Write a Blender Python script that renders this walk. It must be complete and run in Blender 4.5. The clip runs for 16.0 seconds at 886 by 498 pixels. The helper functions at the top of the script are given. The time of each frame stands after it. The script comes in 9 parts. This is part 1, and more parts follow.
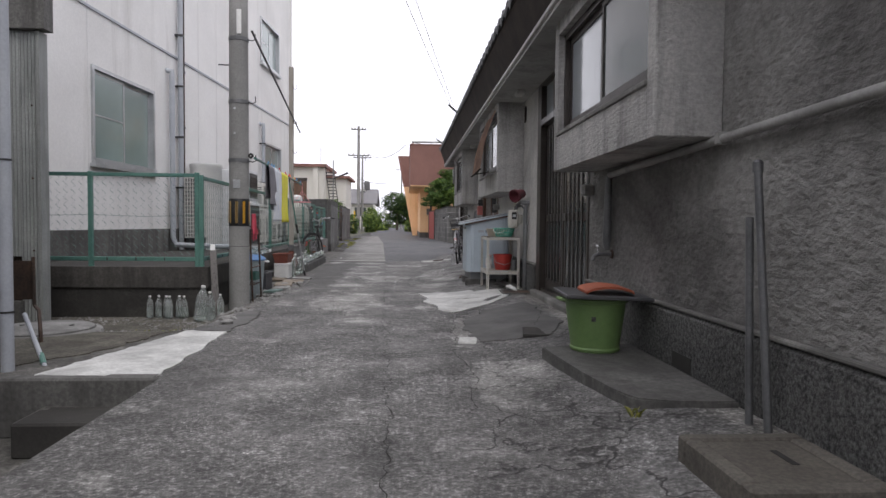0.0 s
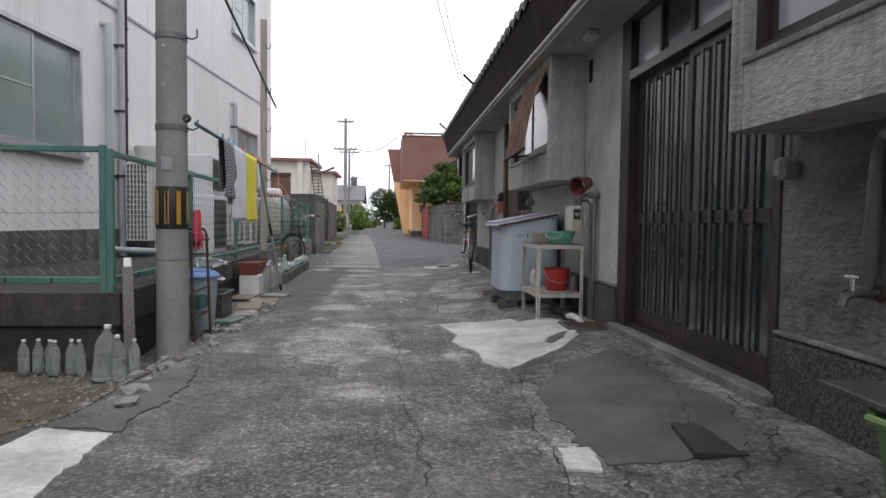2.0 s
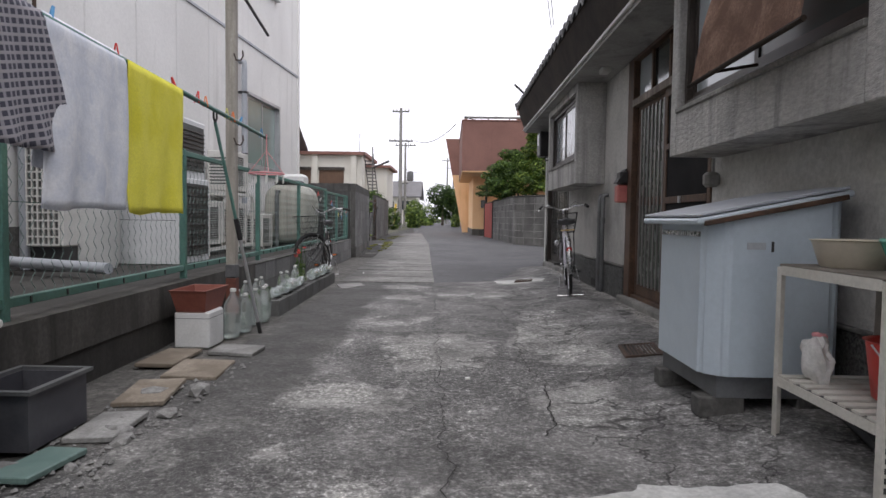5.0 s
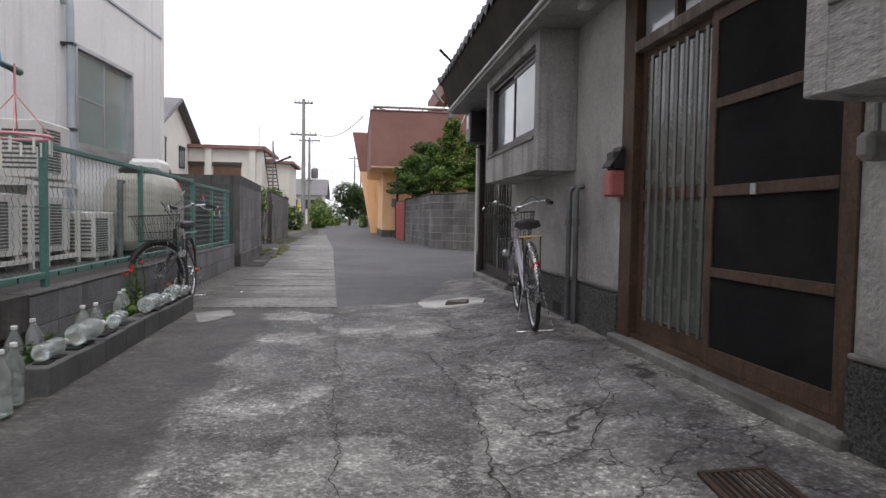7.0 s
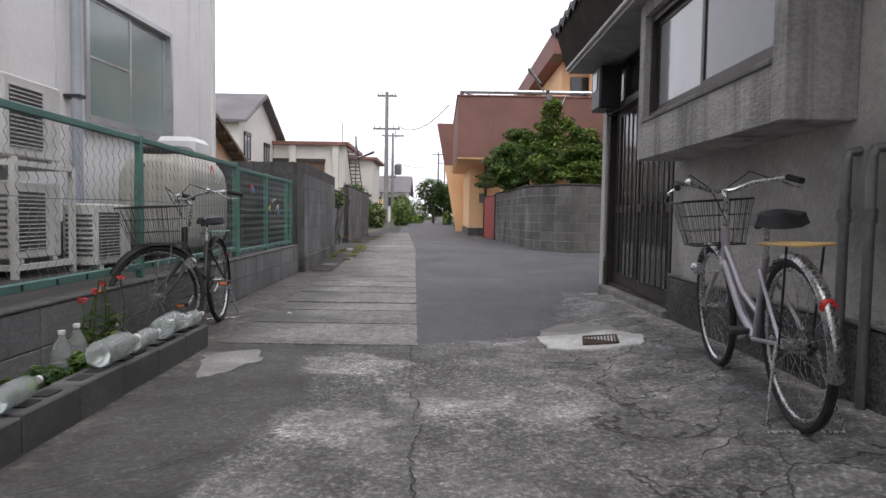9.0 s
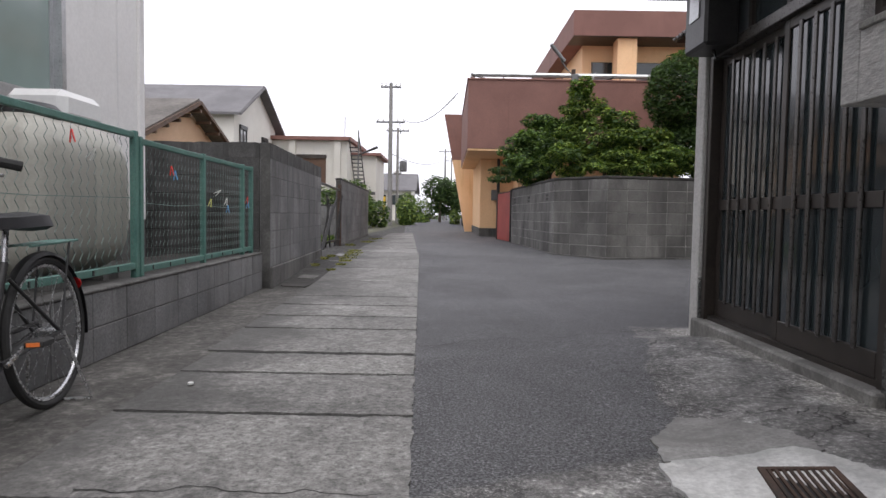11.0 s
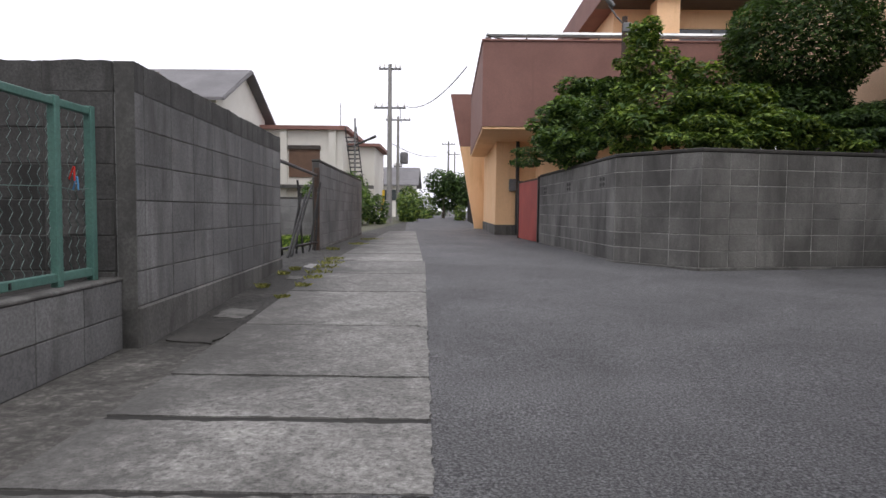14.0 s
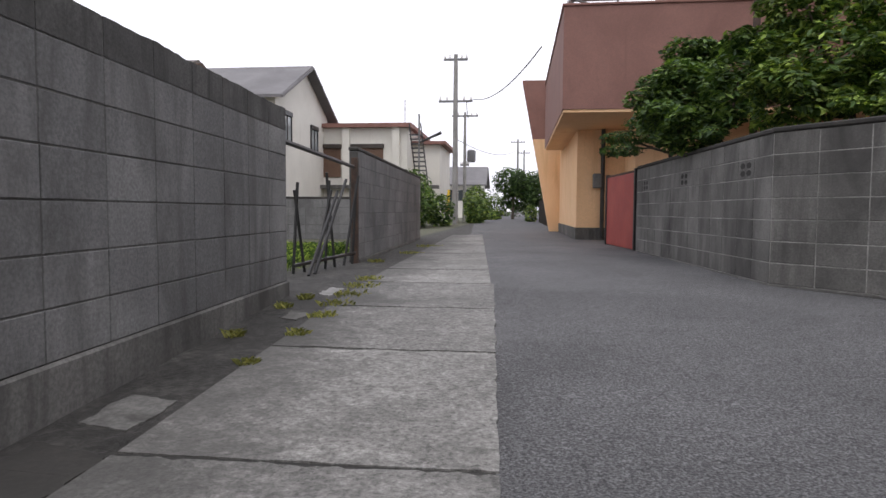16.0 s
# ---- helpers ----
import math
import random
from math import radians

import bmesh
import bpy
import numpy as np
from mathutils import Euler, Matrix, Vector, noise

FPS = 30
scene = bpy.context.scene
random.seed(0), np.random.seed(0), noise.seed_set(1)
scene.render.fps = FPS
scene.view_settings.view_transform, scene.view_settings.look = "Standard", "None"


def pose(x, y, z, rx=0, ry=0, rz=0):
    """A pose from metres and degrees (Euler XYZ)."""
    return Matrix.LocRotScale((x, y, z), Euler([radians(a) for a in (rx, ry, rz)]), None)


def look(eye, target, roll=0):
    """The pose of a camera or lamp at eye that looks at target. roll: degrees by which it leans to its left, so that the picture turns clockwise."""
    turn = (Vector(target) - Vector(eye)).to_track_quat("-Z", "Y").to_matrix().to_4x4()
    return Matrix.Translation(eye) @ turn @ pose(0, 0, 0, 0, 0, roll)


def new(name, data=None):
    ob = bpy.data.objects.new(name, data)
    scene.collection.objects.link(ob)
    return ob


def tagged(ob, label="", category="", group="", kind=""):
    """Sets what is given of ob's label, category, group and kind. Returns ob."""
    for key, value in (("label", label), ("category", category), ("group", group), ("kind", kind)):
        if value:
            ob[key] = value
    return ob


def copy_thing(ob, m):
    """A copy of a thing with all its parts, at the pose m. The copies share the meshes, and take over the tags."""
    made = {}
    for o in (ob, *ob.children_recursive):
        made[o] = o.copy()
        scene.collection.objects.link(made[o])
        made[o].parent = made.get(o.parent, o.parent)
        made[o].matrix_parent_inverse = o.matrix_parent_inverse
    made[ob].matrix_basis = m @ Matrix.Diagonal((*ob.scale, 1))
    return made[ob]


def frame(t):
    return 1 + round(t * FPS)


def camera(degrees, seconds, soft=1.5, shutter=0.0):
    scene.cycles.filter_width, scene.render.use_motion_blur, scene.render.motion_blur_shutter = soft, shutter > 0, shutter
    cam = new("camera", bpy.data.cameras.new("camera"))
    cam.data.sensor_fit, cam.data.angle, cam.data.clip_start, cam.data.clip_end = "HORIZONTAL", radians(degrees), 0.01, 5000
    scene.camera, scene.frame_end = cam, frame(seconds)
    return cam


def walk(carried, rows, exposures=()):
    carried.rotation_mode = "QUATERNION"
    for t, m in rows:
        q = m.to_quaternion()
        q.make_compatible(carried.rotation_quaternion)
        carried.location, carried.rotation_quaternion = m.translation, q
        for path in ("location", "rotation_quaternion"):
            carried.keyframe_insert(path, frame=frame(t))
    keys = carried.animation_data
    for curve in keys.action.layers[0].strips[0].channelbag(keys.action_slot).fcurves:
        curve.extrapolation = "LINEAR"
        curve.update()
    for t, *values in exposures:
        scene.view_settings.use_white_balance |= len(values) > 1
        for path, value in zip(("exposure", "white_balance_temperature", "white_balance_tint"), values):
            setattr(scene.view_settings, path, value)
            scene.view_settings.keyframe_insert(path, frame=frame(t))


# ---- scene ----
cam = camera(69.8, 16.0)
METRES, EYE, TILT, LEAN, TURN = 19.13, 0.90, 0.0, 0.0, -3.4
ROWS = [
    (0.0, 0.0, 0.0, 0.0, 0.02, -2.23, -0.52),
    (0.5, -0.0081, 0.0311, 0.0008, 3.37, -2.3, -0.48),
    (1.0, -0.0139, 0.0619, 0.0006, -5.02, -2.24, -0.69),
    (1.5, -0.0187, 0.0938, 0.0018, -0.32, -2.32, -0.73),
    (2.0, -0.0214, 0.1265, 0.0018, -1.25, -2.46, -0.73),
    (2.5, -0.022, 0.1575, 0.001, 0.3, -2.44, -0.66),
    (3.0, -0.0218, 0.1901, 0.0008, 1.37, -2.58, -0.66),
    (3.5, -0.0247, 0.2221, 0.0011, -1.44, -2.57, -0.82),
    (4.0, -0.0293, 0.2544, 0.0006, 4.29, -2.68, -0.79),
    (6.5, -0.0375, 0.4098, 0.0002, -0.8, -2.83, -0.77),
    (7.0, -0.0402, 0.4392, 0.0008, -4.33, -2.65, -0.89),
    (7.5, -0.043, 0.4685, 0.0008, 1.36, -2.81, -0.63),
    (8.0, -0.0462, 0.4974, 0.0003, -0.96, -2.94, -0.76),
    (8.5, -0.0481, 0.5271, -0.0008, 2.56, -2.95, -0.79),
    (11.0, -0.0595, 0.6818, -0.0011, 3.7, -3.08, -0.97),
    (11.5, -0.0625, 0.7119, -0.0021, 1.66, -3.19, -0.93),
    (12.0, -0.0656, 0.7408, -0.0034, 1.0, -3.03, -1.04),
    (12.5, -0.0683, 0.7726, -0.0035, 5.14, -3.24, -0.62),
    (13.0, -0.0725, 0.8034, -0.0027, -0.48, -3.15, -0.95),
    (13.5, -0.0758, 0.8347, -0.0039, 7.74, -3.21, -0.48),
    (14.0, -0.0812, 0.8671, -0.0039, 3.86, -3.43, -0.63),
    (14.5, -0.0854, 0.8986, -0.0043, 5.17, -3.23, -0.63),
    (15.0, -0.0886, 0.9297, -0.0033, 6.39, -3.32, -0.48),
    (15.5, -0.0918, 0.9607, -0.0031, 8.98, -3.3, -0.21),
    (16.0, -0.0935, 0.9936, -0.0035, 10.0, -3.42, -0.32),
]
EXPO = [(0.0, 0.0), (11.0, 0.0), (13.0, -0.08), (16.0, -0.10)]
walk(cam, [(t, pose(0, 0, EYE, TILT, LEAN, TURN) @ pose(METRES * x, METRES * y, METRES * z, 90 + pitch, roll, yaw)) for t, x, y, z, yaw, pitch, roll in ROWS], EXPO)

# ---- overcast sky and a weak, wide sun ----
world = bpy.data.worlds.new("overcast_sky")
scene.world = world
world.use_nodes = True
wn, wl = world.node_tree.nodes, world.node_tree.links
sky = wn.new("ShaderNodeTexSky")
sky.sky_type, sky.sun_disc = "NISHITA", False
sky.sun_elevation, sky.sun_rotation = radians(62), radians(200)
sky.air_density, sky.dust_density, sky.ozone_density = 1.0, 4.0, 1.0
hsv = wn.new("ShaderNodeHueSaturation")
hsv.inputs["Saturation"].default_value, hsv.inputs["Value"].default_value = 0.25, 0.12
cloud = wn.new("ShaderNodeTexNoise")
cloud.inputs["Scale"].default_value, cloud.inputs["Detail"].default_value = 1.6, 5
cramp = wn.new("ShaderNodeValToRGB")
cramp.color_ramp.elements[0].color, cramp.color_ramp.elements[1].color = (0.905, 0.90, 1.0, 1), (1.01, 0.985, 1.075, 1)
cramp.color_ramp.elements[0].position, cramp.color_ramp.elements[1].position = 0.3, 0.7
wmix = wn.new("ShaderNodeMix")
wmix.data_type = "RGBA"
wmix.inputs["Factor"].default_value = 0.75
wl.new(sky.outputs[0], hsv.inputs["Color"])
wl.new(cloud.outputs["Fac"], cramp.inputs[0])
wl.new(hsv.outputs[0], wmix.inputs["A"])
wl.new(cramp.outputs[0], wmix.inputs["B"])
wl.new(wmix.outputs["Result"], wn["Background"].inputs["Color"])
wn["Background"].inputs["Strength"].default_value = 1.6
sun = new("sun", bpy.data.lights.new("sun", "SUN"))
sun.data.energy, sun.data.angle, sun.data.color = 1.0, radians(40), (1.0, 0.97, 0.93)
sun.matrix_world = pose(0, 0, 30, 28, 0, 200 - 180)


# ---- materials ----
def nodes_of(name):
    m = bpy.data.materials.new(name)
    m.use_nodes = True
    return m, m.node_tree.nodes, m.node_tree.links, m.node_tree.nodes["Principled BSDF"]


def noise_node(n, l, vec, scale, detail=4, rough=0.55, distort=0.0):
    t = n.new("ShaderNodeTexNoise")
    t.inputs["Scale"].default_value, t.inputs["Detail"].default_value = scale, detail
    t.inputs["Roughness"].default_value, t.inputs["Distortion"].default_value = rough, distort
    if vec is not None:
        l.new(vec, t.inputs["Vector"])
    return t.outputs["Fac"]


def ramp_node(n, l, fac, stops):
    r = n.new("ShaderNodeValToRGB")
    e = r.color_ramp.elements
    while len(e) < len(stops):
        e.new(0.5)
    for el, (p, c) in zip(e, stops):
        el.position = p
        el.color = (c, c, c, 1) if isinstance(c, (int, float)) else (*c, 1)
    l.new(fac, r.inputs[0])
    return r.outputs[0]


def mix_node(n, l, fac, a, b, mode="MIX"):
    m = n.new("ShaderNodeMix")
    m.data_type, m.blend_type = "RGBA", mode
    for key, v in (("Factor", fac), ("A", a), ("B", b)):
        if isinstance(v, (int, float)):
            m.inputs[key].default_value = v if key == "Factor" else (v, v, v, 1)
        elif isinstance(v, tuple):
            m.inputs[key].default_value = (*v, 1)
        else:
            l.new(v, m.inputs[key])
    return m.outputs["Result"]


def math_node(n, l, op, a, b=0.0, c=0.0):
    m = n.new("ShaderNodeMath")
    m.operation = op
    for i, v in enumerate((a, b, c)):
        if isinstance(v, (int, float)):
            m.inputs[i].default_value = v
        else:
            l.new(v, m.inputs[i])
    return m.outputs[0]


def range_node(n, l, v, a, b, lo=0.0, hi=1.0):
    m = n.new("ShaderNodeMapRange")
    m.interpolation_type = "SMOOTHSTEP"
    l.new(v, m.inputs[0])
    for i, x in enumerate((a, b, lo, hi)):
        m.inputs[i + 1].default_value = x
    return m.outputs[0]


def bump_node(n, l, height, strength, dist, bsdf):
    b = n.new("ShaderNodeBump")
    b.inputs["Strength"].default_value, b.inputs["Distance"].default_value = strength, dist
    l.new(height, b.inputs["Height"])
    l.new(b.outputs[0], bsdf.inputs["Normal"])


def own_vector(n, l, stretch=(1, 1, 1)):
    """Object coordinates, shifted by the object's own random number."""
    tc, oi = n.new("ShaderNodeTexCoord"), n.new("ShaderNodeObjectInfo")
    add = n.new("ShaderNodeVectorMath")
    add.operation = "MULTIPLY_ADD"
    l.new(oi.outputs["Random"], add.inputs[0])
    add.inputs[1].default_value = (37, 53, 71)
    l.new(tc.outputs["Object"], add.inputs[2])
    mul = n.new("ShaderNodeVectorMath")
    mul.operation = "MULTIPLY"
    l.new(add.outputs[0], mul.inputs[0])
    mul.inputs[1].default_value = stretch
    return mul.outputs[0], oi.outputs["Random"]


def surf(name, c1, c2, rough=0.8, s1=2.0, s2=45.0, grain=0.25, bump=0.25, dist=0.004, metal=0.0, stain=None, stain_amount=0.55,
         streak=False, vary=0.0, spec=0.5, bscale=None, across=False, lay=(1, 1, 1)):
    """A worn surface: two colours in large clouds, fine grain, stains or vertical streaks, relief."""
    m, n, l, b = nodes_of(name)
    vec, rnd = own_vector(n, l, lay)
    place = n.new("ShaderNodeNewGeometry").outputs["Position"] if across else vec
    big = noise_node(n, l, place, s1, 5, 0.6, 0.4)
    fine = noise_node(n, l, vec, s2, 3, 0.7)
    col = ramp_node(n, l, big, [(0.35, c1), (0.65, c2)])
    g = ramp_node(n, l, fine, [(0.36, 1 - grain), (0.64, 1 + grain)])
    col = mix_node(n, l, 1.0, col, g, "MULTIPLY")
    if stain:
        svec, _ = own_vector(n, l, (3.2, 3.2, 0.35) if streak else (1, 1, 1))
        if across:
            mul = n.new("ShaderNodeVectorMath")
            mul.operation = "MULTIPLY"
            l.new(place, mul.inputs[0])
            mul.inputs[1].default_value = (2.2, 2.2, 0.5)
            svec = mul.outputs[0]
        sn = noise_node(n, l, svec, s1 * (1.0 if streak else 0.8), 6, 0.65, 0.6)
        col = mix_node(n, l, ramp_node(n, l, sn, [(1 - stain_amount - 0.1, 0.0), (1 - stain_amount + 0.14, 0.85)]), col, stain)
    if vary:
        k = math_node(n, l, "MULTIPLY_ADD", rnd, 2 * vary, 1 - vary)
        col = mix_node(n, l, 1.0, col, k, "MULTIPLY")
    l.new(col, b.inputs["Base Color"])
    l.new(ramp_node(n, l, fine, [(0.2, max(rough - 0.12, 0.03)), (0.8, min(rough + 0.1, 1.0))]), b.inputs["Roughness"])
    b.inputs["Metallic"].default_value = metal
    b.inputs["Specular IOR Level"].default_value = spec
    if bump:
        h = noise_node(n, l, vec, bscale or s2, 4, 0.6)
        bump_node(n, l, h, bump, dist, b)
    return m


def glass_pane(name, col, rough=0.12, spec=0.7):
    m, n, l, b = nodes_of(name)
    vec, _ = own_vector(n, l)
    f = noise_node(n, l, vec, 1.3, 3)
    l.new(ramp_node(n, l, f, [(0.3, tuple(c * 0.8 for c in col)), (0.7, col)]), b.inputs["Base Color"])
    l.new(ramp_node(n, l, noise_node(n, l, vec, 9, 4), [(0.3, rough), (0.7, rough + 0.12)]), b.inputs["Roughness"])
    b.inputs["Specular IOR Level"].default_value = spec
    b.inputs["Coat Weight"].default_value = 0.35
    b.inputs["Coat Roughness"].default_value = rough * 0.5
    return m


def clear_plastic(name, col, rough=0.08):
    m, n, l, b = nodes_of(name)
    b.inputs["Base Color"].default_value = (*col, 1)
    b.inputs["Transmission Weight"].default_value = 0.85
    b.inputs["Roughness"].default_value = rough
    b.inputs["IOR"].default_value = 1.18
    return m


# centre and half sizes of the worn cement skims on the lane
SKIMS = [(-0.65, 7.4, 0.55, 0.9), (-0.35, 10.5, 0.5, 0.75), (0.55, 10.9, 0.4, 1.1), (0.62, 3.55, 0.3, 0.7), (0.45, 9.2, 0.3, 0.5),
         (-0.75, 9.3, 0.45, 0.3), (-0.7, 13.3, 0.35, 0.3), (0.25, 13.6, 0.4, 0.5), (1.15, 16.3, 0.3, 0.6), (-0.9, 14.4, 0.5, 0.35), (0.5, 5.3, 0.15, 0.9)]


def ground_material():
    """Old patched concrete lane, newer asphalt, dirt margins, with cracks."""
    m, n, l, b = nodes_of("lane_surface")
    geo = n.new("ShaderNodeNewGeometry")
    pos = geo.outputs["Position"]
    warp = n.new("ShaderNodeTexNoise")
    warp.inputs["Scale"].default_value, warp.inputs["Detail"].default_value = 1.7, 6
    l.new(pos, warp.inputs["Vector"])
    off = n.new("ShaderNodeVectorMath")
    off.operation = "MULTIPLY_ADD"
    l.new(warp.outputs["Color"], off.inputs[0])
    off.inputs[1].default_value = (0.5, 0.5, 0)
    l.new(pos, off.inputs[2])
    sep, raw = n.new("ShaderNodeSeparateXYZ"), n.new("ShaderNodeSeparateXYZ")
    l.new(off.outputs[0], sep.inputs[0])
    l.new(pos, raw.inputs[0])
    x, y = math_node(n, l, "SUBTRACT", sep.outputs[0], 0.25), math_node(n, l, "SUBTRACT", sep.outputs[1], 0.25)
    rx, ry = raw.outputs[0], raw.outputs[1]
    speck = noise_node(n, l, pos, 95, 2, 0.8)
    speck2 = noise_node(n, l, pos, 30, 7, 0.85)
    mid = noise_node(n, l, pos, 3.2, 6, 0.62, 0.5)
    big = noise_node(n, l, pos, 0.55, 5, 0.6, 0.7)
    # worn concrete with bare aggregate
    worn = mix_node(n, l, ramp_node(n, l, speck2, [(0.46, 0.0), (0.62, 1.0)]), (0.055, 0.053, 0.052), (0.20, 0.196, 0.19))
    worn = mix_node(n, l, ramp_node(n, l, speck, [(0.56, 0.0), (0.66, 0.75)]), worn, (0.36, 0.35, 0.335))
    smooth = ramp_node(n, l, mid, [(0.3, (0.12, 0.116, 0.113)), (0.7, (0.225, 0.219, 0.212))])
    light = ramp_node(n, l, mid, [(0.3, (0.22, 0.215, 0.205)), (0.75, (0.34, 0.332, 0.316))])
    lane = mix_node(n, l, ramp_node(n, l, big, [(0.42, 0.05), (0.6, 0.8)]), worn, smooth)
    patchy = ramp_node(n, l, noise_node(n, l, pos, 1.15, 9, 0.68, 0.25), [(0.585, 0.0), (0.61, 0.7)])
    lane = mix_node(n, l, patchy, lane, light)
    # worn skims of paler cement with broken edges
    frag = noise_node(n, l, pos, 4.5, 9, 0.72, 0.3)
    worn_mask = None
    for cx, cy, ax, ay in SKIMS:
        dx = math_node(n, l, "DIVIDE", math_node(n, l, "SUBTRACT", x, cx), ax)
        dy = math_node(n, l, "DIVIDE", math_node(n, l, "SUBTRACT", y, cy), ay)
        d2 = math_node(n, l, "ADD", math_node(n, l, "MULTIPLY", dx, dx), math_node(n, l, "MULTIPLY", dy, dy))
        v = math_node(n, l, "SUBTRACT", 1.0, d2)
        worn_mask = v if worn_mask is None else math_node(n, l, "MAXIMUM", worn_mask, v)
    worn_mask = math_node(n, l, "ADD", math_node(n, l, "MAXIMUM", worn_mask, -1.0), math_node(n, l, "MULTIPLY_ADD", frag, 3.2, -1.6))
    worn_mask = range_node(n, l, worn_mask, 0.33, 0.43, 0.0, 0.72)
    lane = mix_node(n, l, worn_mask, lane, light)
    # dark, once poured apron along the row houses
    apron = ramp_node(n, l, mid, [(0.25, (0.075, 0.073, 0.072)), (0.55, (0.15, 0.147, 0.143)), (0.78, (0.29, 0.284, 0.275))])
    lane = mix_node(n, l, math_node(n, l, "MULTIPLY", range_node(n, l, x, 0.72, 0.95), 0.8), lane, apron)
    lane = mix_node(n, l, math_node(n, l, "MULTIPLY", range_node(n, l, x, 1.28, 1.44), 0.7), lane, (0.27, 0.26, 0.24))
    # bare aggregate: dark pits and pale chips over every concrete of the lane
    chip = noise_node(n, l, pos, 48, 3, 0.75, 0.2)
    chip2 = noise_node(n, l, pos, 17, 4, 0.8, 0.3)
    chips = mix_node(n, l, 1.0, ramp_node(n, l, chip, [(0.36, 0.45), (0.5, 0.88), (0.58, 1.25), (0.66, 2.1)]), ramp_node(n, l, chip2, [(0.38, 0.62), (0.52, 0.98), (0.66, 1.6)]), "MULTIPLY")
    bare = ramp_node(n, l, noise_node(n, l, pos, 1.3, 7, 0.7, 0.6), [(0.36, 0.50), (0.58, 1.0)])
    lane = mix_node(n, l, bare, lane, mix_node(n, l, 1.0, lane, chips, "MULTIPLY"))
    lane = mix_node(n, l, 1.0, lane, ramp_node(n, l, noise_node(n, l, pos, 2.3, 7, 0.7, 0.5), [(0.36, 0.70), (0.5, 1.12), (0.64, 1.62)]), "MULTIPLY")
    # trodden paler concrete before the further doors
    lane = mix_node(n, l, math_node(n, l, "MULTIPLY", range_node(n, l, ry, 6.8, 9.0), range_node(n, l, x, 0.0, 0.5)), lane, mix_node(n, l, 1.0, lane, 1.12, "MULTIPLY"))
    # dark silted strip along the gutter
    silt = ramp_node(n, l, mid, [(0.3, (0.05, 0.048, 0.046)), (0.7, (0.10, 0.097, 0.093))])
    silt = mix_node(n, l, 0.45, silt, mix_node(n, l, 1.0, silt, chips, "MULTIPLY"))
    lane = mix_node(n, l, math_node(n, l, "MULTIPLY", range_node(n, l, ry, 8.0, 10.0, 0.3, 0.92), range_node(n, l, x, -1.0, -1.12)), lane, silt)
    # cracks
    vor = n.new("ShaderNodeTexVoronoi")
    vor.feature = "DISTANCE_TO_EDGE"
    vor.inputs["Scale"].default_value = 1.9
    crv = n.new("ShaderNodeVectorMath")
    crv.operation = "MULTIPLY_ADD"
    l.new(noise_color(n, l, pos, 5.5), crv.inputs[0])
    crv.inputs[1].default_value = (0.42, 0.42, 0)
    l.new(pos, crv.inputs[2])
    l.new(crv.outputs[0], vor.inputs["Vector"])
    crack = ramp_node(n, l, vor.outputs["Distance"], [(0.0, 0.9), (0.008, 0.7), (0.016, 0.0)])
    where = math_node(n, l, "MULTIPLY", range_node(n, l, rx, 0.15, 0.4), ramp_node(n, l, big, [(0.40, 0.0), (0.46, 1.0)]))
    crack = math_node(n, l, "MULTIPLY", crack, where)
    # asphalt of the crossing street
    asp = mix_node(n, l, ramp_node(n, l, speck, [(0.40, 0.0), (0.62, 1.0)]), (0.045, 0.045, 0.048), (0.175, 0.175, 0.18))
    asp = mix_node(n, l, 1.0, asp, ramp_node(n, l, noise_node(n, l, pos, 52, 3, 0.75), [(0.38, 0.7), (0.52, 0.98), (0.66, 1.4)]), "MULTIPLY")
    asp = mix_node(n, l, 1.0, asp, ramp_node(n, l, noise_node(n, l, pos, 0.8, 7, 0.68, 0.5), [(0.34, 0.74), (0.66, 1.18)]), "MULTIPLY")
    older = range_node(n, l, math_node(n, l, "MULTIPLY_ADD", rx, -0.45, ry), 17.45, 17.42)
    asp = mix_node(n, l, older, asp, mix_node(n, l, 1.0, asp, ramp_node(n, l, speck2, [(0.38, 0.72), (0.52, 1.0), (0.66, 1.6)]), "MULTIPLY"))
    edge = math_node(n, l, "SUBTRACT", y, math_node(n, l, "MULTIPLY_ADD", x, 0.35, 15.17))
    is_asp = math_node(n, l, "MULTIPLY", range_node(n, l, edge, -0.02, 0.05), range_node(n, l, math_node(n, l, "MULTIPLY_ADD", ry, 0.06, rx), 0.25, 0.30))
    kept = math_node(n, l, "MULTIPLY", range_node(n, l, math_node(n, l, "MULTIPLY_ADD", y, -0.2, x), -2.53, -2.49), range_node(n, l, ry, 18.25, 18.1))
    is_asp = math_node(n, l, "MULTIPLY", is_asp, math_node(n, l, "SUBTRACT", 1.0, kept))
    # the left margin: dirty concrete gutter, darker from the tall block wall on
    gut = ramp_node(n, l, mid, [(0.3, (0.058, 0.055, 0.05)), (0.55, (0.105, 0.10, 0.092)), (0.8, (0.21, 0.20, 0.183))])
    gut = mix_node(n, l, range_node(n, l, ry, 19.9, 20.6), gut, mix_node(n, l, 1.0, gut, 0.42, "MULTIPLY"))
    gut = mix_node(n, l, 1.0, gut, ramp_node(n, l, chip2, [(0.36, 0.6), (0.52, 0.95), (0.66, 1.8)]), "MULTIPLY")
    col = mix_node(n, l, range_node(n, l, x, -1.62, -1.82), lane, gut)
    col = mix_node(n, l, is_asp, col, asp)
    crack = math_node(n, l, "MULTIPLY", crack, math_node(n, l, "SUBTRACT", 1.0, is_asp))
    col = mix_node(n, l, crack, col, (0.022, 0.021, 0.02))
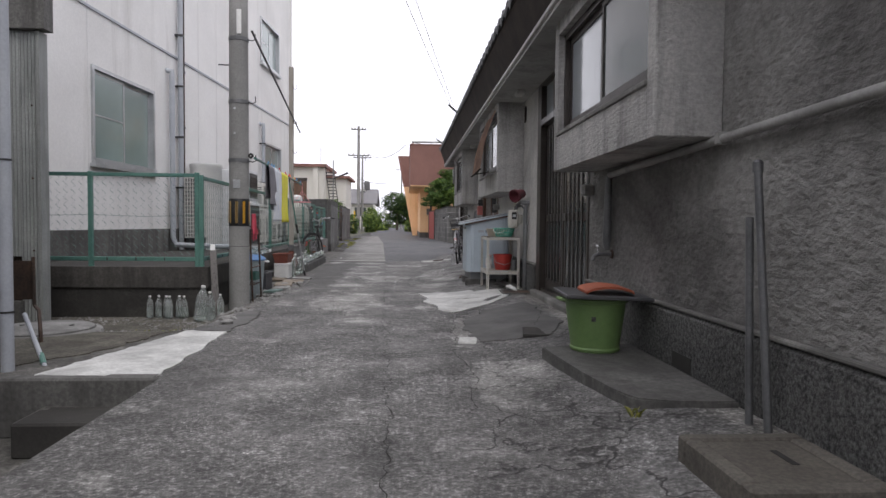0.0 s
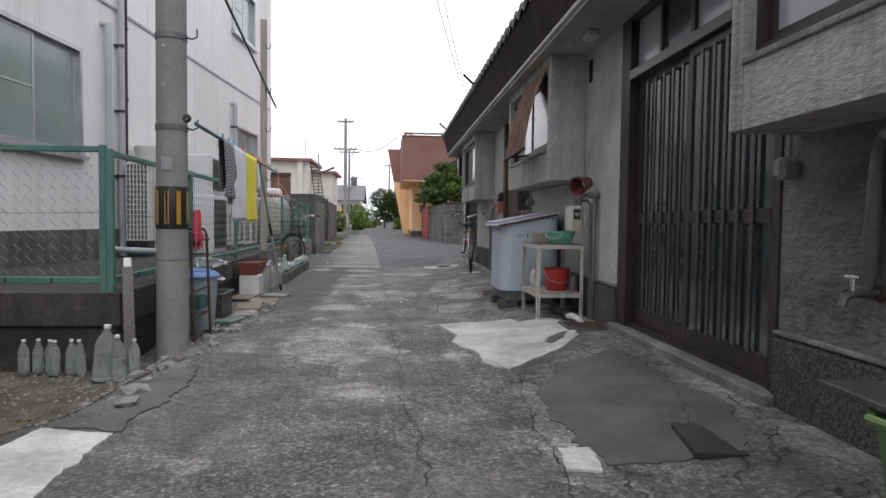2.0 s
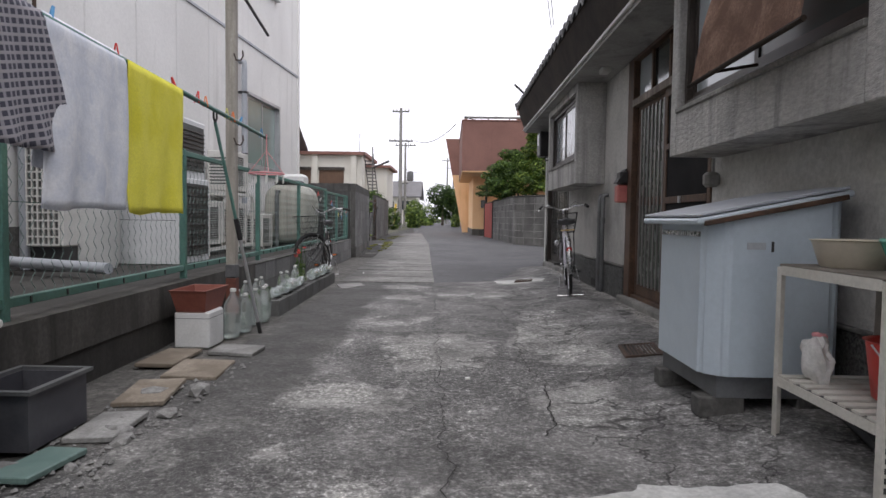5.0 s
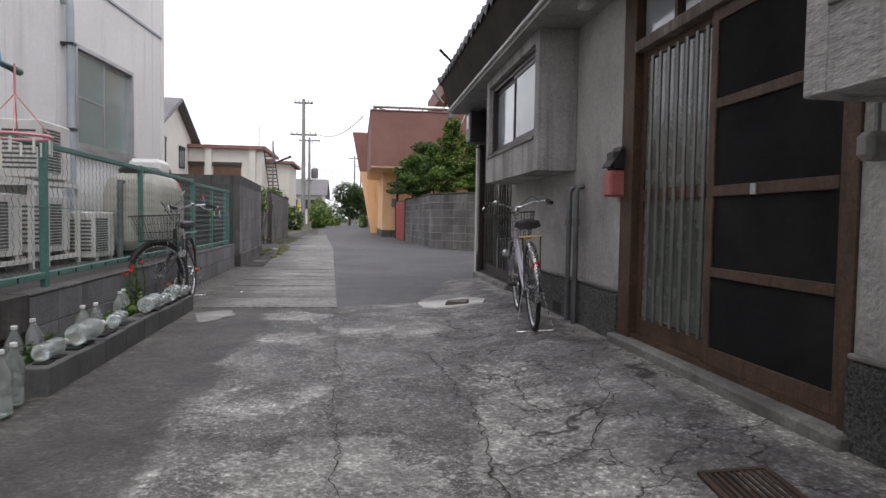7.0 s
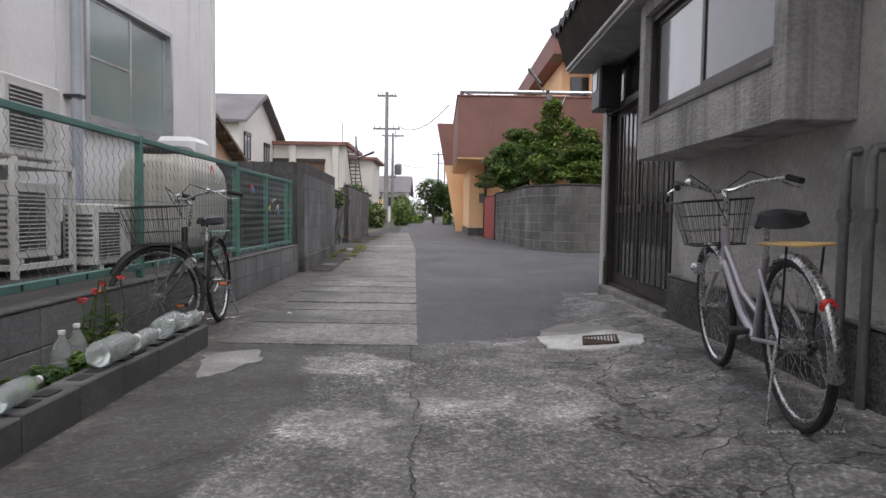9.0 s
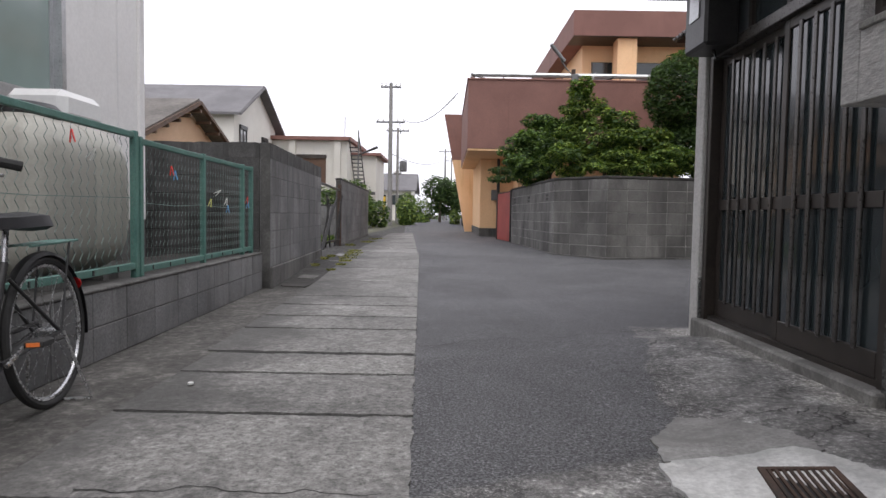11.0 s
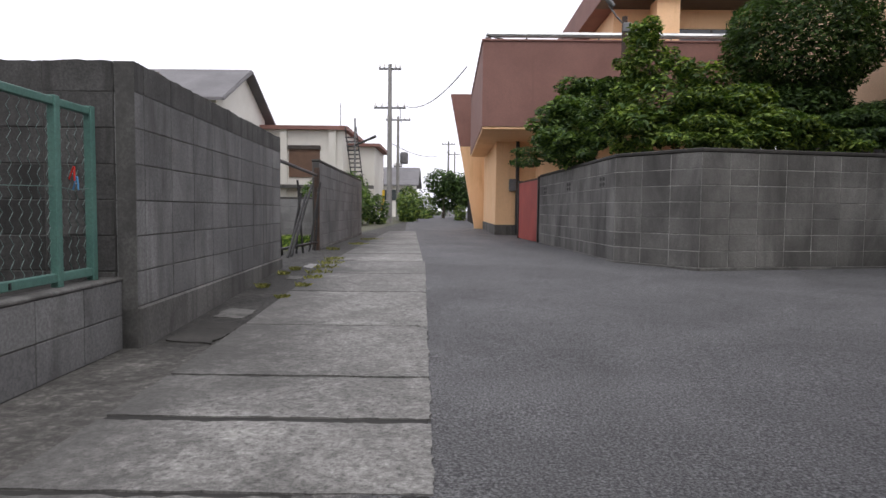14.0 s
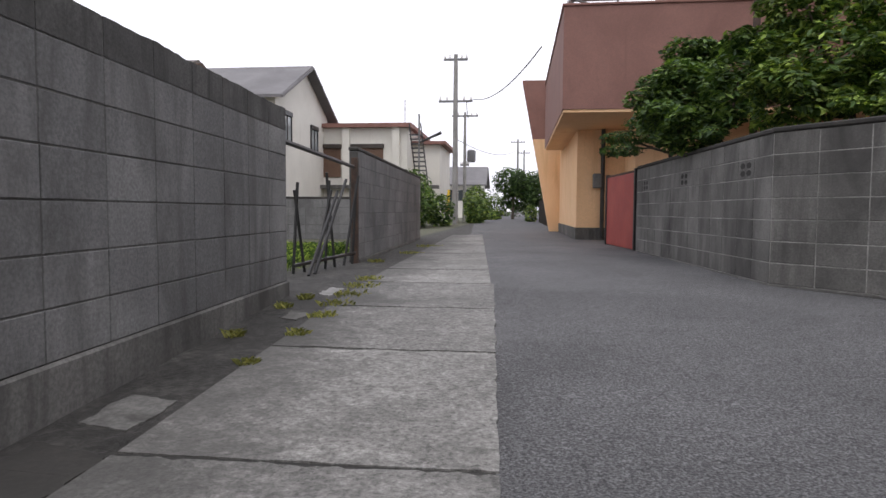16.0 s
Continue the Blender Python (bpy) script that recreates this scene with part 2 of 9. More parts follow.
    # far land: dirt and low growth
    far = mix_node(n, l, mid, (0.05, 0.065, 0.03), (0.12, 0.11, 0.08))
    is_far = math_node(n, l, "MAXIMUM", range_node(n, l, rx, -3.0, -3.3), math_node(n, l, "MULTIPLY", range_node(n, l, rx, 14, 15), 1.0))
    is_far = math_node(n, l, "MULTIPLY", is_far, range_node(n, l, ry, 8.0, 9.0))
    col = mix_node(n, l, is_far, col, far)
    l.new(col, b.inputs["Base Color"])
    l.new(ramp_node(n, l, speck2, [(0.3, 0.66), (0.7, 0.9)]), b.inputs["Roughness"])
    b.inputs["Specular IOR Level"].default_value = 0.42
    h = mix_node(n, l, 0.4, chip, speck2)
    h = mix_node(n, l, crack, h, 0.0)
    bump_node(n, l, h, 0.8, 0.014, b)
    return m


def noise_color(n, l, vec, scale):
    t = n.new("ShaderNodeTexNoise")
    t.inputs["Scale"].default_value, t.inputs["Detail"].default_value = scale, 4
    l.new(vec, t.inputs["Vector"])
    return t.outputs["Color"]


def slab_material():
    """Cover slabs of rough pale concrete, darker towards their gutter side."""
    m, n, l, b = nodes_of("gutter_slab_concrete")
    geo, oi = n.new("ShaderNodeNewGeometry"), n.new("ShaderNodeObjectInfo")
    pos = geo.outputs["Position"]
    chip = noise_node(n, l, pos, 46, 4, 0.78, 0.2)
    fleck = noise_node(n, l, pos, 16, 4, 0.75, 0.3)
    cloud2 = noise_node(n, l, pos, 1.6, 6, 0.65, 0.5)
    col = ramp_node(n, l, cloud2, [(0.34, (0.16, 0.156, 0.147)), (0.5, (0.21, 0.204, 0.194)), (0.66, (0.265, 0.258, 0.245))])
    col = mix_node(n, l, 1.0, col, ramp_node(n, l, chip, [(0.34, 0.42), (0.48, 0.92), (0.58, 1.15), (0.68, 1.6)]), "MULTIPLY")
    col = mix_node(n, l, 1.0, col, ramp_node(n, l, fleck, [(0.38, 0.72), (0.54, 1.0), (0.68, 1.22)]), "MULTIPLY")
    sep = n.new("ShaderNodeSeparateXYZ")
    l.new(pos, sep.inputs[0])
    side = math_node(n, l, "MULTIPLY_ADD", sep.outputs[1], 0.035, sep.outputs[0])
    side = math_node(n, l, "ADD", side, math_node(n, l, "MULTIPLY_ADD", cloud2, 1.5, -0.75))
    side = math_node(n, l, "ADD", side, math_node(n, l, "MULTIPLY_ADD", fleck, 0.5, -0.25))
    col = mix_node(n, l, range_node(n, l, side, -0.45, -1.2, 0.0, 0.74), col, (0.068, 0.066, 0.062))
    col = mix_node(n, l, 1.0, col, math_node(n, l, "MULTIPLY_ADD", oi.outputs["Random"], 0.34, 0.83), "MULTIPLY")
    l.new(col, b.inputs["Base Color"])
    b.inputs["Roughness"].default_value = 0.78
    b.inputs["Specular IOR Level"].default_value = 0.5
    bump_node(n, l, mix_node(n, l, 0.5, chip, fleck), 0.7, 0.012, b)
    return m


M = {
    "ground": ground_material(),
    "slab": slab_material(),
    "white_concrete": surf("fresh_concrete_patch", (0.42, 0.42, 0.41), (0.64, 0.64, 0.62), 0.85, 3.2, 45, 0.14, 0.4, 0.005, stain=(0.27, 0.268, 0.26), stain_amount=0.42),
    "stucco": surf("grey_sprayed_stucco", (0.40, 0.39, 0.37), (0.58, 0.568, 0.54), 0.95, 0.9, 30, 0.10, 0.9, 0.018, stain=(0.19, 0.186, 0.18), stain_amount=0.40, spec=0.15, bscale=26),
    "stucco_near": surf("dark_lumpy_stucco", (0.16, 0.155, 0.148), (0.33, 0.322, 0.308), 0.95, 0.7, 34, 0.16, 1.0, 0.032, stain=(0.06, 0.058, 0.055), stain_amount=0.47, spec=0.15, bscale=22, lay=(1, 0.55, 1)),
    "stucco_light": surf("pale_sprayed_stucco", (0.34, 0.332, 0.32), (0.48, 0.47, 0.45), 0.95, 1.3, 42, 0.14, 0.9, 0.014, stain=(0.12, 0.117, 0.112), stain_amount=0.44, streak=True, spec=0.2, bscale=40, lay=(1, 0.5, 1.3)),
    "dado": surf("dark_pebble_render", (0.075, 0.075, 0.073), (0.135, 0.135, 0.131), 0.95, 1.6, 62, 0.55, 1.0, 0.012, spec=0.2, stain=(0.19, 0.182, 0.168), stain_amount=0.30),
    "plaster": surf("smooth_grey_plaster", (0.26, 0.255, 0.245), (0.36, 0.355, 0.34), 0.9, 1.2, 40, 0.10, 0.15, 0.002, stain=(0.16, 0.158, 0.15), stain_amount=0.4, streak=True),
    "sill": surf("concrete_threshold", (0.22, 0.215, 0.20), (0.34, 0.33, 0.31), 0.9, 2.5, 55, 0.25, 0.4, 0.004, stain=(0.11, 0.107, 0.10)),
    "dark_wood": surf("blackened_timber", (0.018, 0.014, 0.012), (0.038, 0.029, 0.023), 0.8, 3.0, 60, 0.3, 0.25, 0.002, spec=0.12),
    "brown_wood": surf("weathered_brown_timber", (0.065, 0.036, 0.022), (0.12, 0.068, 0.042), 0.65, 4.0, 60, 0.3, 0.3, 0.002, stain=(0.03, 0.02, 0.014), stain_amount=0.4, streak=True),
    "door_brown": surf("brown_anodised_door_frame", (0.032, 0.026, 0.022), (0.055, 0.045, 0.038), 0.45, 3.0, 60, 0.15, 0.1, 0.001, metal=0.2),
    "bar_grey": surf("brown_grey_aluminium_bars", (0.055, 0.049, 0.045), (0.095, 0.087, 0.08), 0.32, 3, 60, 0.15, 0.1, 0.001, metal=0.3),
    "lattice_alu": surf("greyed_lattice_bars", (0.13, 0.125, 0.12), (0.21, 0.20, 0.19), 0.4, 3, 60, 0.15, 0.1, 0.001, metal=0.3),
    "door_glass": glass_pane("ribbed_obscure_glass", (0.035, 0.046, 0.05), 0.07, 0.6),
    "door_glass_green": glass_pane("pale_green_obscure_glass", (0.17, 0.20, 0.165), 0.2, 0.5),
    "window_glass": glass_pane("frosted_window_glass", (0.26, 0.33, 0.31), 0.10, 0.7),
    "curtain_glass": glass_pane("dark_curtained_glass", (0.085, 0.10, 0.10), 0.12, 0.5),
    # besides its gloss, a pale base colour paints in reflected sky
    "mirror_glass": glass_pane("reflective_window_glass", (0.35, 0.38, 0.40), 0.06, 0.9),
    "lintel_wood": surf("greyed_lintel_timber", (0.20, 0.165, 0.135), (0.30, 0.255, 0.215), 0.75, 4, 60, 0.2, 0.2, 0.002, stain=(0.10, 0.075, 0.06), streak=True),
    "screen": surf("insect_screen", (0.016, 0.016, 0.017), (0.028, 0.027, 0.027), 0.9, 2, 200, 0.2, 0.0, spec=0.08),
    "alu": surf("aluminium_frame", (0.42, 0.43, 0.44), (0.55, 0.56, 0.57), 0.35, 3, 60, 0.08, 0.05, 0.001, metal=0.6),
    "white_wall": surf("white_panel_cladding", (0.68, 0.67, 0.655), (0.77, 0.76, 0.745), 0.6, 0.6, 30, 0.04, 0.08, 0.002, stain=(0.47, 0.455, 0.43), stain_amount=0.34, streak=True),
    "concrete": surf("old_concrete", (0.085, 0.083, 0.079), (0.155, 0.151, 0.143), 0.92, 1.4, 40, 0.25, 0.4, 0.005, stain=(0.045, 0.043, 0.04), stain_amount=0.45, streak=True),
    "retaining": surf("damp_stained_concrete", (0.055, 0.051, 0.046), (0.105, 0.099, 0.09), 0.92, 1.4, 40, 0.25, 0.4, 0.005, stain=(0.026, 0.024, 0.022), stain_amount=0.48, streak=True),
    "concrete_dark": surf("stained_dark_concrete", (0.026, 0.024, 0.022), (0.055, 0.052, 0.047), 0.92, 1.4, 40, 0.25, 0.4, 0.005, stain=(0.03, 0.029, 0.026), stain_amount=0.45, streak=True),
    "pole": surf("spun_concrete_pole", (0.21, 0.208, 0.20), (0.29, 0.285, 0.275), 0.85, 1.5, 60, 0.12, 0.2, 0.002, stain=(0.15, 0.148, 0.14), stain_amount=0.4, streak=True),
    "block": surf("grey_concrete_block", (0.125, 0.125, 0.126), (0.215, 0.214, 0.212), 0.93, 0.9, 60, 0.22, 0.5, 0.004, stain=(0.06, 0.059, 0.057), stain_amount=0.42, streak=True, vary=0.13, across=True),
    "block_old": surf("weathered_concrete_block", (0.115, 0.112, 0.105), (0.215, 0.21, 0.198), 0.93, 0.8, 60, 0.20, 0.5, 0.004, stain=(0.04, 0.038, 0.036), stain_amount=0.48, streak=True, vary=0.14, across=True),
    # black staining for ragged top blocks; also the painted shade of the return wall
    "block_top": surf("black_stained_shaded_block", (0.055, 0.054, 0.052), (0.105, 0.103, 0.10), 0.93, 1.8, 70, 0.28, 0.5, 0.004, stain=(0.03, 0.029, 0.028), stain_amount=0.45, streak=True, vary=0.15),
    "mortar": surf("block_mortar", (0.085, 0.083, 0.08), (0.15, 0.147, 0.14), 0.95, 3, 60, 0.25, 0.3, 0.004, stain=(0.06, 0.058, 0.055)),
    "mortar_pale": surf("pale_block_mortar", (0.26, 0.255, 0.24), (0.38, 0.37, 0.35), 0.95, 2.2, 60, 0.25, 0.3, 0.004, stain=(0.09, 0.088, 0.083), stain_amount=0.45),
    "pale_plaster": surf("pale_cement_plaster", (0.46, 0.45, 0.43), (0.58, 0.57, 0.545), 0.9, 2.0, 50, 0.12, 0.3, 0.003, stain=(0.28, 0.27, 0.255), stain_amount=0.35, streak=True),
    "green": surf("green_fence_paint", (0.07, 0.165, 0.14), (0.105, 0.22, 0.185), 0.5, 3, 60, 0.15, 0.15, 0.001, stain=(0.13, 0.15, 0.13), stain_amount=0.3),
    "wire": surf("green_coated_wire", (0.10, 0.165, 0.15), (0.15, 0.22, 0.20), 0.5, 4, 60, 0.1, 0.0),
    "roof_tile": surf("dark_smoked_roof_tile", (0.035, 0.035, 0.037), (0.075, 0.075, 0.078), 0.55, 2.5, 50, 0.2, 0.2, 0.003, stain=(0.11, 0.11, 0.105), stain_amount=0.3),
    "fascia": surf("pale_eave_flashing", (0.40, 0.395, 0.38), (0.52, 0.51, 0.49), 0.6, 3, 50, 0.12, 0.1, 0.001, stain=(0.22, 0.2, 0.18), stain_amount=0.35),
    "orange": surf("orange_render", (0.80, 0.51, 0.28), (0.86, 0.58, 0.34), 0.85, 0.8, 40, 0.07, 0.15, 0.003, stain=(0.60, 0.35, 0.16), stain_amount=0.35, streak=True),
    "peach": surf("peach_render", (0.66, 0.45, 0.29), (0.74, 0.52, 0.35), 0.85, 0.8, 40, 0.07, 0.15, 0.003),
    "maroon": surf("maroon_brown_render", (0.19, 0.092, 0.075), (0.235, 0.118, 0.096), 0.75, 0.8, 40, 0.1, 0.15, 0.003, stain=(0.155, 0.076, 0.062), stain_amount=0.35, streak=True),
    "red_gate": surf("faded_red_sheet_metal", (0.30, 0.045, 0.04), (0.40, 0.075, 0.06), 0.55, 1.5, 40, 0.1, 0.1, 0.001, stain=(0.22, 0.04, 0.035), stain_amount=0.4, streak=True),
    "cream": surf("cream_house_wall", (0.62, 0.60, 0.55), (0.70, 0.68, 0.63), 0.85, 0.4, 20, 0.05, 0.1, 0.004, stain=(0.52, 0.50, 0.45), stain_amount=0.3, streak=True),
    "slate": surf("grey_slate_roof", (0.13, 0.125, 0.13), (0.18, 0.175, 0.18), 0.75, 0.6, 12, 0.15, 0.3, 0.01),
    "brown_shutter": surf("brown_rolling_shutter", (0.10, 0.055, 0.035), (0.14, 0.08, 0.05), 0.6, 1, 20, 0.1, 0.1, 0.002),
    "black_metal": surf("black_painted_metal", (0.018, 0.018, 0.019), (0.035, 0.034, 0.034), 0.45, 3, 60, 0.2, 0.1, 0.001),
    "rust": surf("rusty_iron", (0.035, 0.025, 0.020), (0.085, 0.05, 0.035), 0.8, 5, 70, 0.3, 0.4, 0.002),
    "grey_metal": surf("galvanised_pipe", (0.12, 0.122, 0.125), (0.19, 0.193, 0.197), 0.5, 4, 60, 0.12, 0.1, 0.001, metal=0.4, stain=(0.15, 0.12, 0.10), stain_amount=0.3),
    "grey_pvc": surf("grey_plastic_pipe", (0.33, 0.35, 0.385), (0.42, 0.44, 0.47), 0.5, 2, 60, 0.06, 0.05, 0.001),
    "dirt": surf("gravelly_dirt", (0.065, 0.059, 0.049), (0.13, 0.12, 0.10), 0.97, 5, 60, 0.5, 0.9, 0.012, stain=(0.05, 0.052, 0.035), stain_amount=0.4),
    # near-black colour that stands in for the shade of rooms, holes and gaps
    "dark": surf("recess_shade", (0.02, 0.019, 0.018), (0.035, 0.033, 0.03), 0.9, 1, 20, 0.1, 0.0),
}


# ---- mesh helpers ----
def part(name, bm, material, parent=None, label="", smooth=False):
    me = bpy.data.meshes.new(name)
    bmesh.ops.recalc_face_normals(bm, faces=bm.faces[:])
    bm.to_mesh(me)
    bm.free()
    me.materials.append(material)
    if smooth:
        me.polygons.foreach_set("use_smooth", [True] * len(me.polygons))
        me.set_sharp_from_angle(angle=radians(38))
    ob = new(name, me)
    if parent is not None:
        ob.parent = parent
    if label:
        ob["label"] = label
    return ob


def thing(name, label, category, at=(0, 0, 0), rz=0.0, group="", kind=""):
    ob = new(name)
    ob.empty_display_size = 0.1
    ob.matrix_basis = pose(*at, 0, 0, rz)
    return tagged(ob, label, category, group, kind)


def box(bm, x0, x1, y0, y1, z0, z1, bev=0.0, seg=1):
    r = bmesh.ops.create_cube(bm, size=1.0, matrix=Matrix.Translation(((x0 + x1) / 2, (y0 + y1) / 2, (z0 + z1) / 2)) @ Matrix.Diagonal((x1 - x0, y1 - y0, z1 - z0, 1)))
    if bev:
        es = list({e for v in r["verts"] for e in v.link_edges})
        bmesh.ops.bevel(bm, geom=es, offset=bev, segments=seg, affect="EDGES", profile=0.5)
    return bm


def boxes(*rows, bev=0.0):
    bm = bmesh.new()
    for r in rows:
        box(bm, *r, bev=bev)
    return bm


def obox(bm, m, sx, sy, sz, bev=0.0):
    """A box of that size round the pose m."""
    r = bmesh.ops.create_cube(bm, size=1.0, matrix=m @ Matrix.Diagonal((sx, sy, sz, 1)))
    if bev:
        es = list({e for v in r["verts"] for e in v.link_edges})
        bmesh.ops.bevel(bm, geom=es, offset=bev, segments=1, affect="EDGES")
    return bm


def tube(bm, pts, r, n=8, caps=True):
    """A round bar along points; r is one radius or one per point."""
    pts = [Vector(p) for p in pts]
    rs = r if isinstance(r, (list, tuple)) else [r] * len(pts)
    rings = []
    up = None
    for i, p in enumerate(pts):
        d = (pts[min(i + 1, len(pts) - 1)] - pts[max(i - 1, 0)]).normalized()
        if up is None:
            up = d.orthogonal().normalized()
        a = (up - d * up.dot(d))
        a = a.normalized() if a.length > 1e-5 else d.orthogonal().normalized()
        up = a
        c = d.cross(a)
        rings.append([bm.verts.new(p + rs[i] * (math.cos(2 * math.pi * k / n) * a + math.sin(2 * math.pi * k / n) * c)) for k in range(n)])
    for u, v in zip(rings, rings[1:]):
        for k in range(n):
            bm.faces.new((u[k], u[(k + 1) % n], v[(k + 1) % n], v[k]))
    if caps:
        bm.faces.new(rings[0][::-1])
        bm.faces.new(rings[-1])
    return bm


def lathe(bm, profile, n=20, at=(0, 0, 0), cap=True):
    """A turned body from (radius, z) pairs."""
    rings = [[bm.verts.new((at[0] + r * math.cos(2 * math.pi * k / n), at[1] + r * math.sin(2 * math.pi * k / n), at[2] + z)) for k in range(n)] for r, z in profile]
    for u, v in zip(rings, rings[1:]):
        for k in range(n):
            bm.faces.new((u[k], u[(k + 1) % n], v[(k + 1) % n], v[k]))
    if cap:
        bm.faces.new(rings[0][::-1])
        bm.faces.new(rings[-1])
    return bm


def ring(bm, c, axis, R, r, n=32, k=8):
    """A torus round c."""
    axis = Vector(axis).normalized()
    a = axis.orthogonal().normalized()
    b2 = axis.cross(a)
    c = Vector(c)
    rows = []
    for i in range(n):
        t = 2 * math.pi * i / n
        d = math.cos(t) * a + math.sin(t) * b2
        rows.append([bm.verts.new(c + d * (R + r * math.cos(2 * math.pi * j / k)) + axis * r * math.sin(2 * math.pi * j / k)) for j in range(k)])
    for i in range(n):
        u, v = rows[i], rows[(i + 1) % n]
        for j in range(k):
            bm.faces.new((u[j], u[(j + 1) % k], v[(j + 1) % k], v[j]))
    return bm


def prism(bm, outline, z0, z1):
    """An upright prism over a plan outline."""
    lo = [bm.verts.new((x, y, z0)) for x, y in outline]
    hi = [bm.verts.new((x, y, z1)) for x, y in outline]
    k = len(outline)
    for i in range(k):
        bm.faces.new((lo[i], lo[(i + 1) % k], hi[(i + 1) % k], hi[i]))
    bm.faces.new(hi)
    bm.faces.new(lo[::-1])
    return bm


def grid_mesh(xs, ys, f):
    """A sheet over x and y lines; f gives each vertex."""
    verts = [f(x, y) for y in ys for x in xs]
    w = len(xs)
    faces = [(j * w + i, j * w + i + 1, (j + 1) * w + i + 1, (j + 1) * w + i) for j in range(len(ys) - 1) for i in range(w - 1)]
    me = bpy.data.meshes.new("sheet")
    me.from_pydata(verts, [], faces)
    return me


def smooth_step(a, b, v):
    t = min(max((v - a) / (b - a), 0.0), 1.0)
    return t * t * (3 - 2 * t)


def ground_z(x, y):
    z = 0.16 * smooth_step(19.5, 26, y)
    z += 0.09 * smooth_step(0.45, 1.35, x) * (1 - smooth_step(17.2, 17.9, y))
    z -= 0.12 * smooth_step(1.70, 2.0, -x) * smooth_step(5.2, 5.9, y) * (1 - smooth_step(7.0, 9.0, y))
    if x < -1.41 and y < 3.70:
        z = -0.15 if (y > 3.36 and x > -2.02) else -0.33
    return z


def lane_x(y):
    """The line of the walls along the lane's other side."""
    return -2.10 - 0.026 * (y - 6.9) - 0.012 * max(0.0, y - 22)
# ---- ground ----
def stretch_lines(a, b, step, far_a, far_b):
    mid = list(np.arange(a, b + 1e-6, step))
    out, v, s = [], b, step
    while v < far_b:
        s *= 1.35
        v += s
        out.append(v)
    left, v, s = [], a, step
    while v > far_a:
        s *= 1.35
        v -= s
        left.append(v)
    return left[::-1] + mid + out


gx = sorted(stretch_lines(-4.0, 2.6, 0.075, -400, 400) + [-1.413, -1.409, -2.022, -2.018])
gy = sorted(stretch_lines(-2.0, 30.0, 0.1, -400, 900) + [3.698, 3.702, 3.358, 3.362])
ground_me = grid_mesh([float(v) for v in gx], [float(v) for v in gy],
                      lambda x, y: (x, y, ground_z(x, y) + (0.007 * noise.noise((x * 1.7, y * 1.7, 0)) + 0.003 * noise.noise((x * 7, y * 7, 3)) if abs(x) < 5 and y < 40 else 0)))
ground_me.materials.append(M["ground"])
ground = tagged(new("ground", ground_me), "patched grey concrete lane running into newer asphalt", "ground", kind="structure")

# ---- row houses ----
OFF = (0.0, 5.265, 10.53)
WX = 1.54
DOORS = [(5.25 + o, 7.23 + o + j) for o, j in zip(OFF, (0.12, 0.12, 0.0))]
BAYS = [(3.03 + o, 5.13 + o) for o in OFF]
END = 17.92

row = thing("row_house", "grey stucco single-storey row house with dark tiled roof", "house", kind="structure")
piers = [(-6.0, DOORS[0][0]), (DOORS[0][1], DOORS[1][0]), (DOORS[1][1], DOORS[2][0]), (DOORS[2][1], END)]
# the pier nearest the start gets a darker, lumpier stucco than the others
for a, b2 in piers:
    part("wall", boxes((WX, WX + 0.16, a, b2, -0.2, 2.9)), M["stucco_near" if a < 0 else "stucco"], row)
for a, b2 in DOORS:
    part("wall", boxes((WX + 0.002, WX + 0.16, a, b2, 2.52, 2.9)), M["stucco"], row)
bm = bmesh.new()
box(bm, WX, 8.0, END - 0.16, END, -0.2, 2.9)
box(bm, WX + 0.16, 8.0, -6.0, -5.85, -0.2, 2.9)
box(bm, 7.85, 8.0, -5.85, END - 0.16, -0.2, 2.9)
part("wall", bm, M["stucco"], row)
for a, b2 in piers:
    bm = bmesh.new()
    prof = [(WX, -0.2), (WX - 0.028, -0.2), (WX - 0.028, 0.405), (WX - 0.002, 0.435), (WX, 0.435)]
    lo = [bm.verts.new((x, a, z)) for x, z in prof]
    hi = [bm.verts.new((x, b2, z)) for x, z in prof]
    for i in range(5):
        bm.faces.new((lo[i], lo[(i + 1) % 5], hi[(i + 1) % 5], hi[i]))
    bm.faces.new(lo)
    bm.faces.new(hi[::-1])
    part("dado", bm, M["dado"], row, "dark pebble-dashed base band")
    part("dado_cap", boxes((WX - 0.031, WX + 0.001, a, b2, 0.43, 0.452), bev=0.006), M["sill"], row)
# room surfaces coloured near black in place of unlit depth
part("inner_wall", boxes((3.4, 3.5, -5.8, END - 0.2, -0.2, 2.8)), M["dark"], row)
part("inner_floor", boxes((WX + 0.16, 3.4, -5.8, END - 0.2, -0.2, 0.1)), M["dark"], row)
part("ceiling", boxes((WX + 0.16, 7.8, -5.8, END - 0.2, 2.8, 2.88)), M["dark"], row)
# eaves: plaster soffit, pale flashing, dark boards, rafters
part("soffit", boxes((1.10, WX, -6.0, END, 2.50, 2.533)), M["plaster"], row, "stained plaster soffit")
part("eave_flashing", boxes((1.075, 1.118, -6.0, END + 0.03, 2.535, 2.575), bev=0.008), M["fascia"], row, "pale weathered eave flashing")
bm = bmesh.new()
v = [bm.verts.new(p) for p in ((1.12, -6, 2.57), (0.99, -6, 2.97), (1.03, -6, 2.97), (1.16, -6, 2.57), (1.12, END + 0.2, 2.57), (0.99, END + 0.2, 2.97), (1.03, END + 0.2, 2.97), (1.16, END + 0.2, 2.57))]
